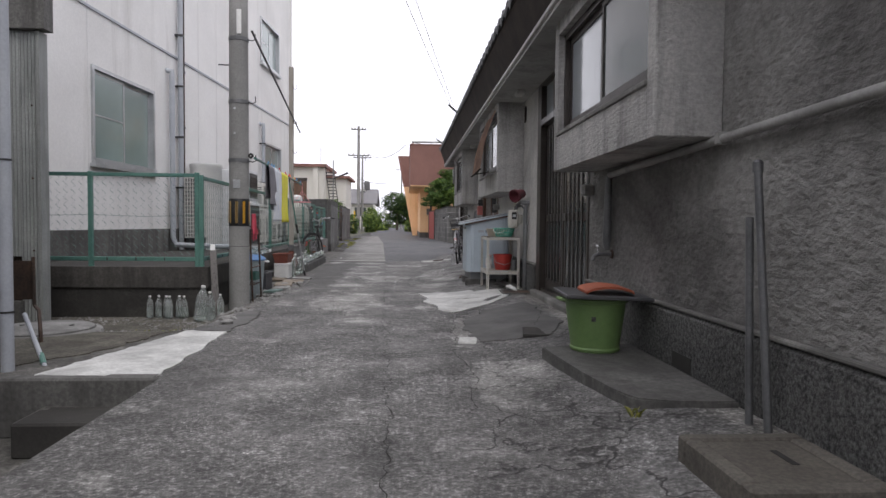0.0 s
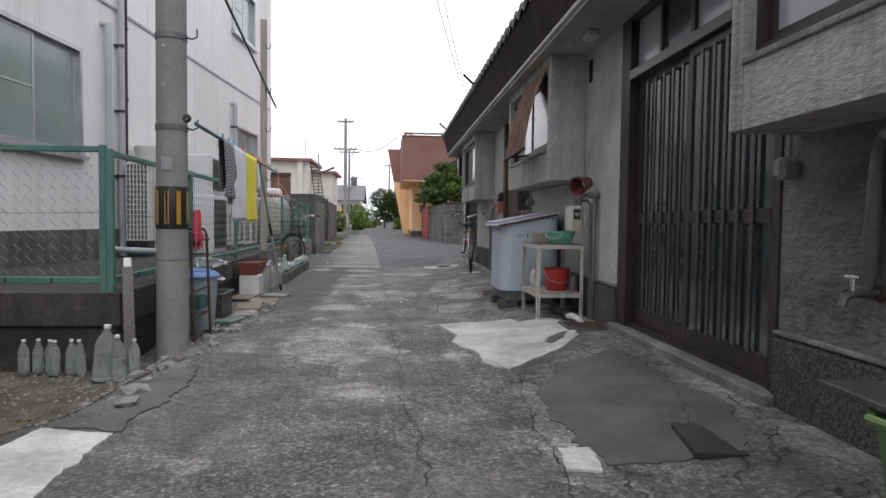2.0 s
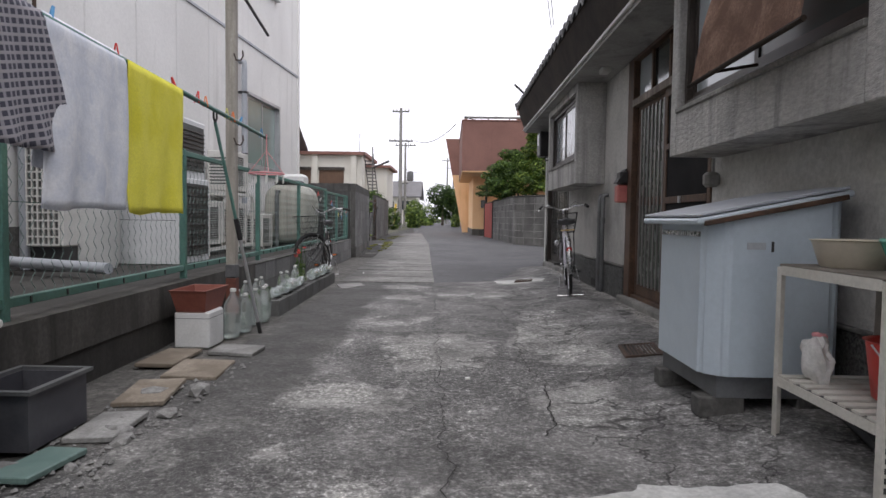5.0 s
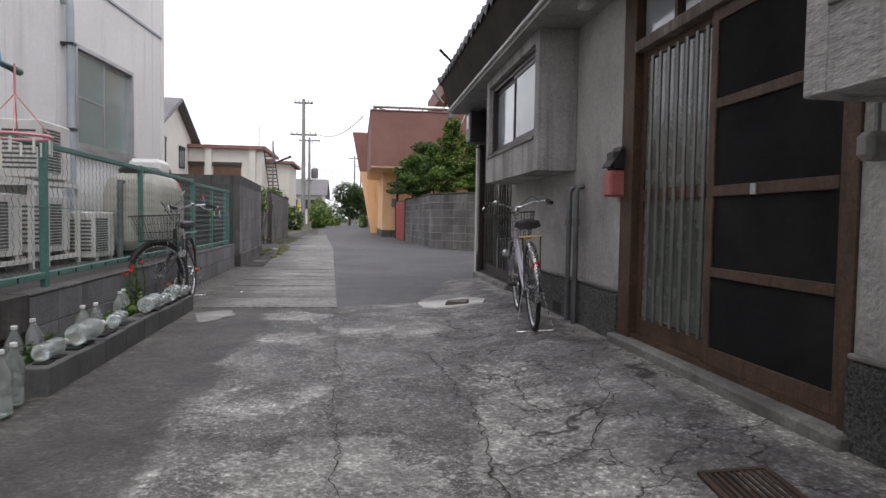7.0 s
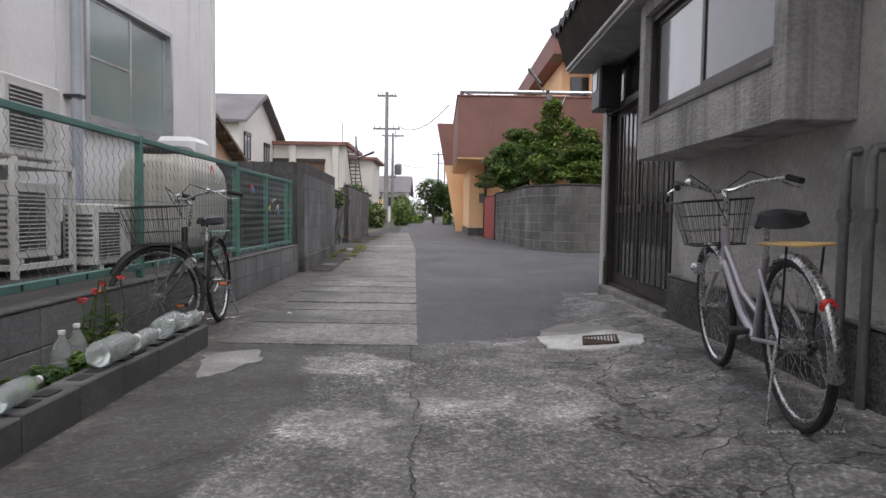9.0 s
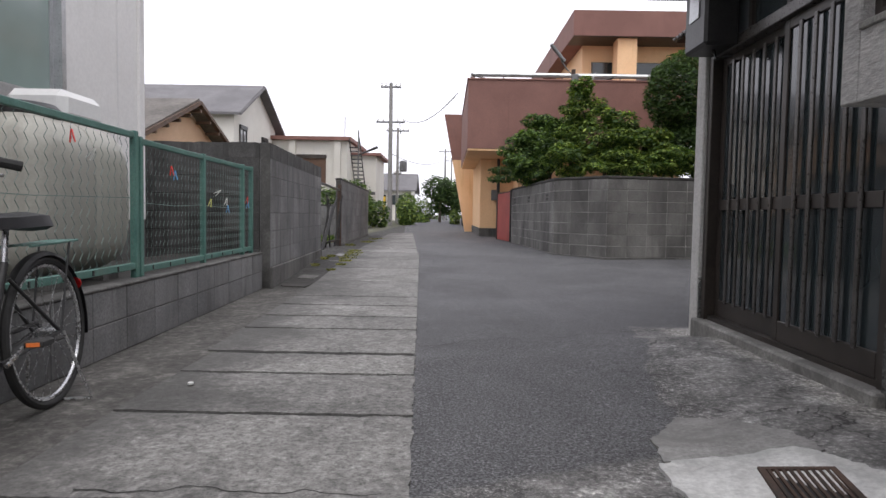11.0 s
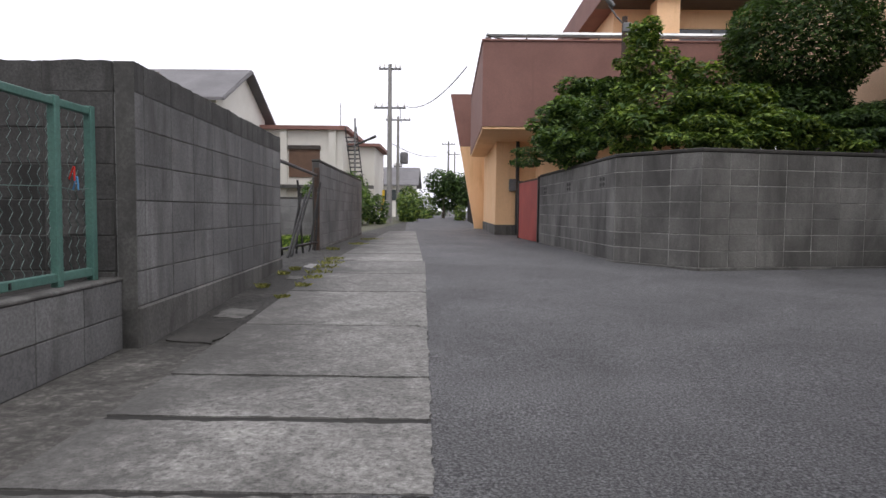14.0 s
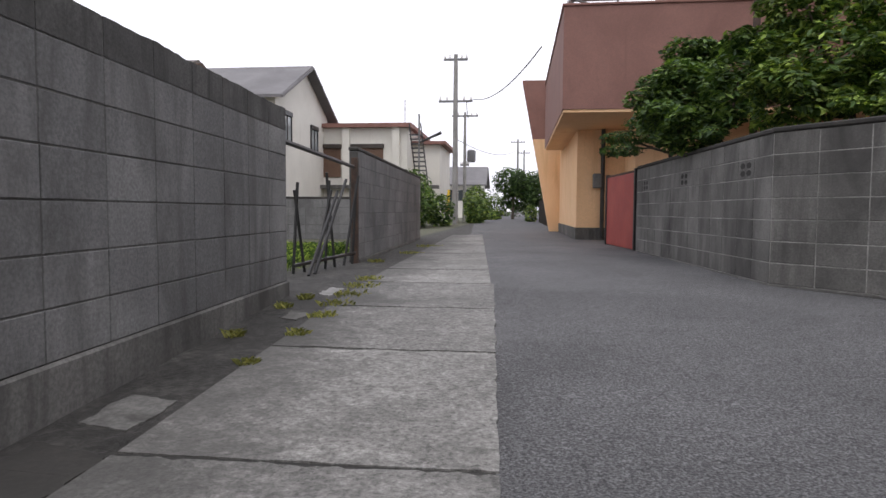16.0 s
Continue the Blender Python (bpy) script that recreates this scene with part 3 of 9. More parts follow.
for f in ((0, 1, 2, 3), (4, 5, 6, 7), (0, 1, 5, 4), (1, 2, 6, 5), (2, 3, 7, 6), (3, 0, 4, 7)):
    bm.faces.new([v[i] for i in f])
part("eave_board", bm, M["dark_wood"], row)
# tiled roof, wavy along the eave
def roof_object(name, y0, y1, x0, z0, x1, z1, rows, pitch, mat, parent, label=""):
    vs, fs, base = [], [], 0
    ys = [float(y) for y in np.arange(y0, y1, pitch / 8)]
    w = len(ys)
    for r in range(rows):
        ring3 = []
        for k, (e, dz, dx) in enumerate(((0.0, -0.02, 0.012), (0.0, 0.035, -0.0), (1.06, 0.0, 0.0))):
            u = (r + e) / rows
            ring3.append(len(vs))
            for y in ys:
                p = ((y - y0) / pitch) % 1.0
                wave = 0.028 * math.sin(2 * math.pi * p) + (0.016 if p < 0.13 else 0)
                vs.append((x0 + (x1 - x0) * u + dx, y, z0 + (z1 - z0) * u + wave + dz))
        for a, b3 in ((0, 1), (1, 2)):
            fs += [(ring3[a] + i, ring3[a] + i + 1, ring3[b3] + i + 1, ring3[b3] + i) for i in range(w - 1)]
    me = bpy.data.meshes.new(name)
    me.from_pydata(vs, [], fs)
    me.materials.append(mat)
    ob = new(name, me)
    ob.parent = parent
    if label:
        ob["label"] = label
    return ob
roof_object("roof", -6.3, END + 0.35, 0.96, 2.99, 4.6, 4.75, 14, 0.27, M["roof_tile"], row, "dark wavy clay tile roof")
bm = bmesh.new()
v = [bm.verts.new(p) for p in ((0.99, -6.2, 2.955), (4.6, -6.2, 4.70), (8.3, -6.2, 2.955), (0.99, END + 0.28, 2.955), (4.6, END + 0.28, 4.70), (8.3, END + 0.28, 2.955))]
for f in ((0, 1, 2), (3, 4, 5), (0, 1, 4, 3), (1, 2, 5, 4), (2, 0, 3, 5)):
    bm.faces.new([v[i] for i in f])
part("roof_boarding", bm, M["dark_wood"], row)
# gable end tiles at the far end
bm = bmesh.new()
for k in range(14):
    u = k / 14
    tube(bm, [(0.96 + 3.64 * u, END + 0.30, 3.03 + 1.76 * u), (0.96 + 3.64 * (u + 1 / 14), END + 0.30, 3.03 + 1.76 * (u + 1 / 14))], 0.06, 8)
part("verge_tiles", bm, M["roof_tile"], row)


def bay(y0, y1, curtain):
    b = thing("bay_window", "projecting grey stucco bay with two sliding panes", "bay window", group="bays of the row house", kind="structure")
    fx, s0, s1 = 1.20, 1.635, 2.40
    part("apron", boxes((fx + 0.001, WX, y0 + 0.11, y1 - 0.11, 1.336, s0 - 0.03), bev=0.002), M["stucco_light"], b, "rough pale stucco apron")
    for a, c in ((y0, y0 + 0.11), (y1 - 0.11, y1)):
        part("cheek", boxes((fx, WX, a, c, 1.335, 2.50), bev=0.006), M["stucco_light"], b)
    part("head", boxes((fx, WX, y0 + 0.11, y1 - 0.11, s1, 2.50)), M["stucco_light"], b)
    part("sill", boxes((fx - 0.012, WX - 0.05, y0 + 0.11, y1 - 0.11, s0 - 0.03, s0), bev=0.005), M["sill"], b)
    win = part("window_frame", boxes((fx + 0.05, fx + 0.12, y0 + 0.11, y1 - 0.11, s1 - 0.05, s1), (fx + 0.05, fx + 0.12, y0 + 0.11, y1 - 0.11, s0, s0 + 0.045),
                                     (fx + 0.05, fx + 0.12, y0 + 0.11, y0 + 0.15, s0 + 0.045, s1 - 0.05), (fx + 0.05, fx + 0.12, y1 - 0.15, y1 - 0.11, s0 + 0.045, s1 - 0.05)), M["door_brown"], b)
    mid = (y0 + y1) / 2
    for a, c, dx in ((y0 + 0.15, mid + 0.03, 0.075), (mid - 0.03, y1 - 0.15, 0.1)):
        z0, z1 = s0 + 0.045, s1 - 0.05
        sash = part("sash", boxes((fx + dx - 0.012, fx + dx + 0.012, a, a + 0.04, z0, z1), (fx + dx - 0.012, fx + dx + 0.012, c - 0.04, c, z0, z1),
                                  (fx + dx - 0.012, fx + dx + 0.012, a + 0.04, c - 0.04, z0, z0 + 0.045), (fx + dx - 0.012, fx + dx + 0.012, a + 0.04, c - 0.04, z1 - 0.04, z1)), M["door_brown"], b)
        # the far sash takes the glass with sky reflection in its colour
        part("pane", boxes((fx + dx - 0.003, fx + dx + 0.003, a + 0.04, c - 0.04, z0 + 0.045, z1 - 0.04)), M["mirror_glass"] if dx > 0.09 else curtain, sash)
    # near-black sheet in place of the unlit space behind the panes
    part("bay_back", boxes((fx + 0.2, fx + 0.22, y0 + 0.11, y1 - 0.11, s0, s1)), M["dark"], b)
    return b


bay(*BAYS[0], M["curtain_glass"])
bay(*BAYS[1], M["curtain_glass"])
bay(*BAYS[2], M["curtain_glass"])


def lattice_leaf(d, x, y0, y1, z0, z1, frame_m, bar_m, glass_m, bars=5, name="door_leaf", rail_z=0.945):
    leaf = part(name, boxes((x - 0.016, x + 0.016, y0, y0 + 0.055, z0, z1), (x - 0.016, x + 0.016, y1 - 0.055, y1, z0, z1), (x - 0.016, x + 0.016, y0 + 0.055, y1 - 0.055, z1 - 0.06, z1),
                            (x - 0.016, x + 0.016, y0 + 0.055, y1 - 0.055, z0, z0 + 0.12), bev=0.004), frame_m, d)
    part("mid_rail", boxes((x - 0.020, x + 0.014, y0 + 0.055, y1 - 0.055, rail_z, rail_z + 0.075), bev=0.003), frame_m, leaf)
    gap = (y1 - y0 - 0.11) / (bars + 1)
    for k in range(bars):
        c = y0 + 0.055 + gap * (k + 1)
        part("bar", boxes((x - 0.034, x - 0.021, c - 0.016, c + 0.016, z0 + 0.11, z1 - 0.05), bev=0.003), bar_m, leaf)
    part("glass", boxes((x - 0.004, x + 0.004, y0 + 0.055, y1 - 0.055, z0 + 0.12, z1 - 0.06)), glass_m, leaf)
    return leaf


def entrance(k, frame_m, bar_m, glass_m, screen=False, wood=False):
    y0, y1 = DOORS[k]
    d = thing("entrance_door", "weathered brown sliding lattice door with net screen leaf" if screen else "dark brown sliding lattice doors with obscure glass and transom", "door", group="entrances of the row house", kind="structure")
    zs = 0.15
    part("threshold", boxes((WX - 0.075, WX + 0.16, y0 - 0.03, y1 + 0.03, -0.1, zs), bev=0.012), M["sill"], d, "worn concrete threshold")
    fm = frame_m
    part("jamb", boxes((WX - 0.012, WX + 0.12, y0, y0 + 0.06, zs, 2.52), bev=0.004), fm, d)
    yj = y1
    y1 = OFF[k] + 7.23
    part("jamb", boxes((WX - 0.012, WX + 0.12, y1 - 0.06, yj, zs, 2.52), bev=0.004), fm, d)
    part("lintel", boxes((WX - 0.02, WX + 0.12, y0 + 0.06, y1 - 0.06, 2.02, 2.09), bev=0.004), M["bar_grey"] if not wood else M["lintel_wood"], d)
    part("head", boxes((WX - 0.012, WX + 0.12, y0 + 0.06, y1 - 0.06, 2.47, 2.52), bev=0.004), fm, d)
    part("rail", boxes((WX + 0.01, WX + 0.12, y0 + 0.06, y1 - 0.06, zs, zs + 0.03)), fm, d)
    mid = (y0 + y1) / 2
    if screen:
        leaf = part("screen_leaf", boxes((WX + 0.012, WX + 0.04, y0 + 0.06, y0 + 0.12, zs + 0.03, 2.02), (WX + 0.012, WX + 0.04, mid, mid + 0.06, zs + 0.03, 2.02), (WX + 0.012, WX + 0.04, y0 + 0.12, mid, 1.95, 2.02),
                                         (WX + 0.012, WX + 0.04, y0 + 0.12, mid, zs + 0.03, zs + 0.12), (WX + 0.01, WX + 0.04, y0 + 0.12, mid, 0.64, 0.69), (WX + 0.01, WX + 0.04, y0 + 0.12, mid, 1.055, 1.11),
                                         (WX + 0.01, WX + 0.04, y0 + 0.12, mid, 1.505, 1.555), bev=0.003), M["brown_wood"], d, "net screen leaf with brown rails")
        part("net", boxes((WX + 0.024, WX + 0.028, y0 + 0.12, mid, zs + 0.12, 1.95)), M["screen"], leaf)
        part("latch", boxes((WX + 0.0, WX + 0.012, y0 + 0.62, y0 + 0.66, 1.055, 1.105)), M["alu"], leaf)
    else:
        lattice_leaf(d, WX + 0.035, y0 + 0.06, mid + 0.03, zs + 0.03, 2.02, frame_m, bar_m, glass_m)
    lattice_leaf(d, WX + 0.075 if not screen else WX + 0.06, mid - 0.03, y1 - 0.06, zs + 0.03, 2.02, frame_m, bar_m, glass_m, 7 if screen else 5, rail_z=1.055 if screen else 0.945)
    for i in range(4):
        a = y0 + 0.06 + (y1 - y0 - 0.12) * i / 4
        c = y0 + 0.06 + (y1 - y0 - 0.12) * (i + 1) / 4
        part("transom_mullion", boxes((WX + 0.02, WX + 0.08, c - 0.02, c + 0.02, 2.09, 2.47)), fm, d) if i < 3 else None
        part("transom_pane", boxes((WX + 0.045, WX + 0.052, a + 0.02, c - 0.02, 2.095, 2.465)), M["mirror_glass"] if i % 2 else M["door_glass"], d)
    return d


entrance(0, M["door_brown"], M["bar_grey"], M["door_glass"])
entrance(1, M["brown_wood"], M["lattice_alu"], M["door_glass_green"], screen=True, wood=True)
entrance(2, M["door_brown"], M["bar_grey"], M["door_glass"])

# ---- white clad building ----
def fac_x(y):
    return -3.48 + 0.08 * (y - 19.6)


FA = math.degrees(math.atan(0.08))
white = thing("white_building", "three-storey building clad in off-white panels with grey base", "building", at=(fac_x(19.58), 19.58, 0), rz=-FA, kind="structure")
# own frame: x is out of the facade, y runs back along it (negative towards the viewer)
SC = 1 / math.cos(math.radians(FA))
def fy(y):
    return (y - 19.58) * SC
OPEN = [(9.06, 10.86, 1.70, 3.05), (16.80, 18.43, 1.72, 3.00), (16.6, 18.25, 4.98, 6.15), (9.06, 10.86, 4.98, 6.2)]
ybreaks = sorted({fy(v) for o in OPEN for v in o[:2]} | {fy(2.0), 0.0})
zbreaks = sorted({v for o in OPEN for v in o[2:]} | {0.78, 9.6})
bm = bmesh.new()
for a, c in zip(ybreaks, ybreaks[1:]):
    for e, f in zip(zbreaks, zbreaks[1:]):
        if not any(fy(o[0]) < (a + c) / 2 < fy(o[1]) and o[2] < (e + f) / 2 < o[3] for o in OPEN):
            box(bm, -0.2, 0.0, a, c, e, f)
box(bm, -7.0, -0.2, -0.2, 0.0, 0.78, 9.6)
box(bm, -7.0, -0.2, fy(2.0), fy(2.0) + 0.2, 0.78, 9.6)
box(bm, -7.0, -6.8, fy(2.0) + 0.2, -0.2, 0.78, 9.6)
part("wall", bm, M["white_wall"], white)
part("base", boxes((-7.0, 0.025, fy(2.0), 0.02, -0.2, 0.78)), M["concrete"], white, "grey concrete base")
part("roof", boxes((-7.1, 0.1, fy(2.0) - 0.1, 0.1, 9.6, 9.75)), M["concrete"], white)
# near-black sheet imitates unlit rooms behind the facade windows
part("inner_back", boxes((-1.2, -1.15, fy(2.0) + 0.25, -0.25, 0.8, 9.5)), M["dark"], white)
M["seam"] = surf("seam_grey", (0.62, 0.612, 0.60), (0.70, 0.69, 0.675), 0.6, 2, 30, 0.05, 0)
for y in np.arange(fy(2.5), -0.3, 0.93):
    if not any(fy(o[0]) - 0.05 < y < fy(o[1]) + 0.05 for o in OPEN):
        part("panel_seam", boxes((0.0, 0.004, float(y) - 0.012, float(y) + 0.012, 0.80, 9.55)), M["seam"], white)
part("storey_band", boxes((0.002, 0.022, fy(2.0), 0.0, 3.80, 3.835)), M["grey_pvc"], white, "thin grey storey joint")
part("corner_trim", boxes((-0.05, 0.03, -0.06, 0.03, 0.78, 9.6), bev=0.006), M["white_wall"], white)
for y0, y1, z0, z1 in OPEN:
    a, c = fy(y0), fy(y1)
    w = part("window", boxes((-0.09, 0.03, a, c, z1 - 0.05, z1), (-0.09, 0.06, a, c, z0, z0 + 0.05), (-0.09, 0.03, a, a + 0.05, z0 + 0.05, z1 - 0.05), (-0.09, 0.03, c - 0.05, c, z0 + 0.05, z1 - 0.05)), M["alu"], white)
    mid = (a + c) / 2
    for s0, s1, dx in ((a + 0.05, mid + 0.02, -0.03), (mid - 0.02, c - 0.05, -0.06)):
        part("sash", boxes((dx - 0.012, dx + 0.012, s0, s0 + 0.035, z0 + 0.05, z1 - 0.05), (dx - 0.012, dx + 0.012, s1 - 0.035, s1, z0 + 0.05, z1 - 0.05), (dx - 0.012, dx + 0.012, s0 + 0.035, s1 - 0.035, z0 + 0.05, z0 + 0.09),
                           (dx - 0.012, dx + 0.012, s0 + 0.035, s1 - 0.035, z1 - 0.09, z1 - 0.05)), M["alu"], w)
        if s0 < mid - 0.1:
            part("glazing_bar", boxes((dx - 0.01, dx + 0.01, s0 + 0.035, s1 - 0.035, (z0 + z1) / 2 - 0.0, (z0 + z1) / 2 + 0.02)), M["alu"], w)
        part("pane", boxes((dx - 0.003, dx + 0.003, s0 + 0.035, s1 - 0.035, z0 + 0.09, z1 - 0.09)), M["window_glass"], w)
    part("sill", boxes((0.0, 0.09, a - 0.04, c + 0.04, z0 - 0.05, z0)), M["alu"], w)


# ---- low wall, platform and block walls along the lane ----
plat = thing("platform_wall", "low stained concrete retaining wall", "retaining wall", kind="structure")
LT = 0.42
Y1 = 12.6
bm = bmesh.new()
prism(bm, [(lane_x(6.9) - 0.0, 6.9), (lane_x(6.9), 6.9 + 0.001), (lane_x(Y1), Y1), (lane_x(Y1) - 0.18, Y1), (lane_x(7.08) - 0.18, 7.08), (-4.6, 7.08), (-4.6, 6.9)], 0.20, LT)
part("upper_course", bm, M["retaining"], plat)
bm = bmesh.new()
prism(bm, [(lane_x(6.9) - 0.02, 6.92), (lane_x(Y1) - 0.02, Y1), (lane_x(Y1) - 0.18, Y1), (lane_x(7.08) - 0.18, 7.08), (-4.6, 7.08), (-4.6, 6.92)], -0.3, 0.20)
part("footing", bm, M["concrete_dark"], plat)
bm = bmesh.new()
prism(bm, [(lane_x(7.08) - 0.18, 7.08), (lane_x(20.2) - 0.15, 20.29), (-3.4, 20.29), (-4.6, 7.08)], 0.2, LT - 0.03)
part("platform", bm, M["concrete_dark"], plat, "dirty concrete yard behind the fence")

BL, BH = 0.40, 0.20
_bl = {}


def block_mesh(l, h, d, m):
    key = (round(l, 3), round(h, 3), m.name)
    if key not in _bl:
        bm = bmesh.new()
        bv = 0.003
        # the outer face is -y; chamfered there only
        f = [(-l / 2 + bv, -d / 2, bv), (l / 2 - bv, -d / 2, bv), (l / 2 - bv, -d / 2, h - bv), (-l / 2 + bv, -d / 2, h - bv)]
        g = [(-l / 2, -d / 2 + bv, 0), (l / 2, -d / 2 + bv, 0), (l / 2, -d / 2 + bv, h), (-l / 2, -d / 2 + bv, h)]
        k = [(-l / 2, d / 2, 0), (l / 2, d / 2, 0), (l / 2, d / 2, h), (-l / 2, d / 2, h)]
        V = [[bm.verts.new(p) for p in q] for q in (f, g, k)]
        bm.faces.new(V[0])
        for A, B in ((V[0], V[1]), (V[1], V[2])):
            for i in range(4):
                bm.faces.new((A[i], B[i], B[(i + 1) % 4], A[(i + 1) % 4]))
        bm.faces.new(V[2][::-1])
        bmesh.ops.recalc_face_normals(bm, faces=bm.faces[:])
        me = bpy.data.meshes.new("block")
        bm.to_mesh(me)
        bm.free()
        me.materials.append(m)
        _bl[key] = me
    return _bl[key]


def pierced_face(parent, l, h):
    """Flat dark lobes round a small boss imitate the shaded openings of an ornamental block."""
    bm = bmesh.new()
    for k in range(4):
        a = math.pi / 4 + k * math.pi / 2
        cx, cz = 0.27 * l * math.cos(a), h / 2 + 0.29 * h * math.sin(a)
        ring_v = [bm.verts.new((cx + 0.16 * l * math.cos(q * 0.7854), -0.0605, cz + 0.17 * h * math.sin(q * 0.7854))) for q in range(8)]
        bm.faces.new(ring_v)
    part("opening", bm, M["dark"], parent, "flat dark lobes for the shaded openings of a pierced block")


def block_wall(name, label, p0, p1, z0, courses, mat, cap=True, foot=0.0, bh=BH, bl=BL, first=0.0, ragged=0.0, rise=0.0, cap_h=0.05, cap_mat="concrete_dark", joint="mortar", gap=0.007, pierced=()):
    """A stack-bonded wall from p0 to p1 whose outer face is on the right of the way; each block a piece."""
    p0, p1 = Vector((*p0, 0)), Vector((*p1, 0))
    d = (p1 - p0)
    L = d.length
    a = math.atan2(d.y, d.x)
    w = thing(name, label, "block wall", at=(p0.x, p0.y, z0), rz=math.degrees(a), kind="structure")
    n = max(1, round(L / bl))
    cuts = [L * i / n for i in range(n + 1)]
    if first:
        cuts = [0.0] + [first + bl * i for i in range(int((L - first) / bl) + 1)] + [L]
    top = courses * bh + ragged
    part("mortar_core", boxes((0.0, L, 0.0035, 0.11, -0.3, top + foot - 0.012)), M[joint], w)
    if foot:
        part("footing", boxes((-0.0, L, -0.02, 0.12, -0.3, foot), bev=0.01), M["concrete"], w)
    for c in range(courses):
        for u0, u1 in zip(cuts, cuts[1:]):
            if u1 - u0 < 0.03:
                continue
            ob = new("block", block_mesh(u1 - u0 - gap, bh - gap, 0.118, mat))
            ob.parent = w
            ob.location = ((u0 + u1) / 2, 0.058 + random.uniform(-0.0015, 0.0015), foot + c * bh + 0.005)
            if c == courses - 2 and any(u0 <= q < u1 for q in pierced):
                pierced_face(ob, u1 - u0 - 0.010, bh - 0.010)
    if ragged:
        for u0, u1 in zip(cuts, cuts[1:]):
            bm = bmesh.new()
            lo, hi = [], []
            for s in range(9):
                u = u0 + 0.005 + (u1 - u0 - 0.01) * s / 8
                zt = foot + top + rise * u + 0.012 * noise.noise((u * 3, z0, 1)) + 0.012 * noise.noise((u * 13, z0, 2))
                for y in (0.0, 0.118):
                    lo.append(bm.verts.new((u, y, foot + courses * bh + 0.005)))
                    hi.append(bm.verts.new((u, y + 0.004 * noise.noise((u * 9, y, 3)), zt)))
            for s in range(8):
                i = 2 * s
                bm.faces.new((lo[i], lo[i + 2], hi[i + 2], hi[i]))
                bm.faces.new((lo[i + 1], lo[i + 3], hi[i + 3], hi[i + 1]))
                bm.faces.new((hi[i], hi[i + 2], hi[i + 3], hi[i + 1]))
            bm.faces.new((lo[0], lo[1], hi[1], hi[0]))
            bm.faces.new((lo[16], lo[17], hi[17], hi[16]))
            part("block", bm, M["block_top"], w, "black-stained top block with a crumbled edge")
    if cap:
        part("cap", boxes((-0.01, L + 0.01, -0.006, 0.126, top + foot, top + foot + cap_h), bev=min(0.012, cap_h * 0.3)), M[cap_mat], w, "weathered mortar cap")
    return w


# low block wall under the fence (outer face towards the lane)
block_wall("wall_low_block", "low two-course concrete block wall under the fence", (lane_x(Y1), Y1), (lane_x(20.29), 20.29), 0.0, 2, M["block"], cap=True, cap_h=0.022, cap_mat="concrete")
W1A, W1B = 20.42, 24.15
block_wall("wall_block", "grey concrete block boundary wall with dark cap", (-2.36, W1A - 0.12), (lane_x(W1B) + 0.03, W1B), 0.06, 6, M["block"], cap=False, foot=0.187, bh=0.206, bl=0.414, first=0.12, ragged=0.175)
# the whole return takes the black block colour to imitate shade behind the fence
block_wall("wall_block_return", "weathered concrete block wall return, coloured dark for its shade", (-6.5, W1A - 0.119), (-2.486, W1A - 0.119), 0.06, 6, M["block_top"], cap=False, foot=0.187, bh=0.206, ragged=0.175)
W2A, W2B = 27.1, 34.2
block_wall("wall_block_far", "grey concrete block boundary wall beyond the gate", (lane_x(W2A), W2A), (lane_x(W2B), W2B), 0.14, 7, M["block"], foot=0.06)
block_wall("wall_yard", "low grey block wall at the back of the yard", (-9.0, 33.0), (-3.2, 33.6), 0.1, 5, M["block"])

# garden wall on the corner
GA, GB, GC, GD = (6.3, 25.15), (2.47, 24.33), (1.69, 25.3), (1.40, 30.4)
GZ = 0.14
for nm, a, b3 in (("wall_garden_front", GD, GC), ("wall_garden_corner", GC, GB), ("wall_garden_side", GB, GA)):
    # the outer face has to lie on the street side
    block_wall(nm, "weathered grey block garden wall with sloped dark cap", a, b3, GZ, 7, M["block_old"], foot=0.03, bl=0.40, joint="mortar_pale", gap=0.010, pierced=(0.6, 2.6, 4.4) if nm.endswith("front") else ())

# gutter cover slabs, each with its own chipped outline
pav = thing("pavement", "row of worn concrete gutter cover slabs", "pavement", kind="structure")
JOINTS = [14.95, 15.80, 16.50, 17.02, 17.83, 18.43, 19.10, 19.73, 21.0, 22.46, 23.7, 25.0, 26.25, 27.6, 29.0, 30.5, 32.0, 33.6, 35.3, 37.0]


def slab_edge(y):
    return -0.542 - 0.040 * (y - 17.0) if y < 25 else -0.891 - 0.06 * (y - 25)


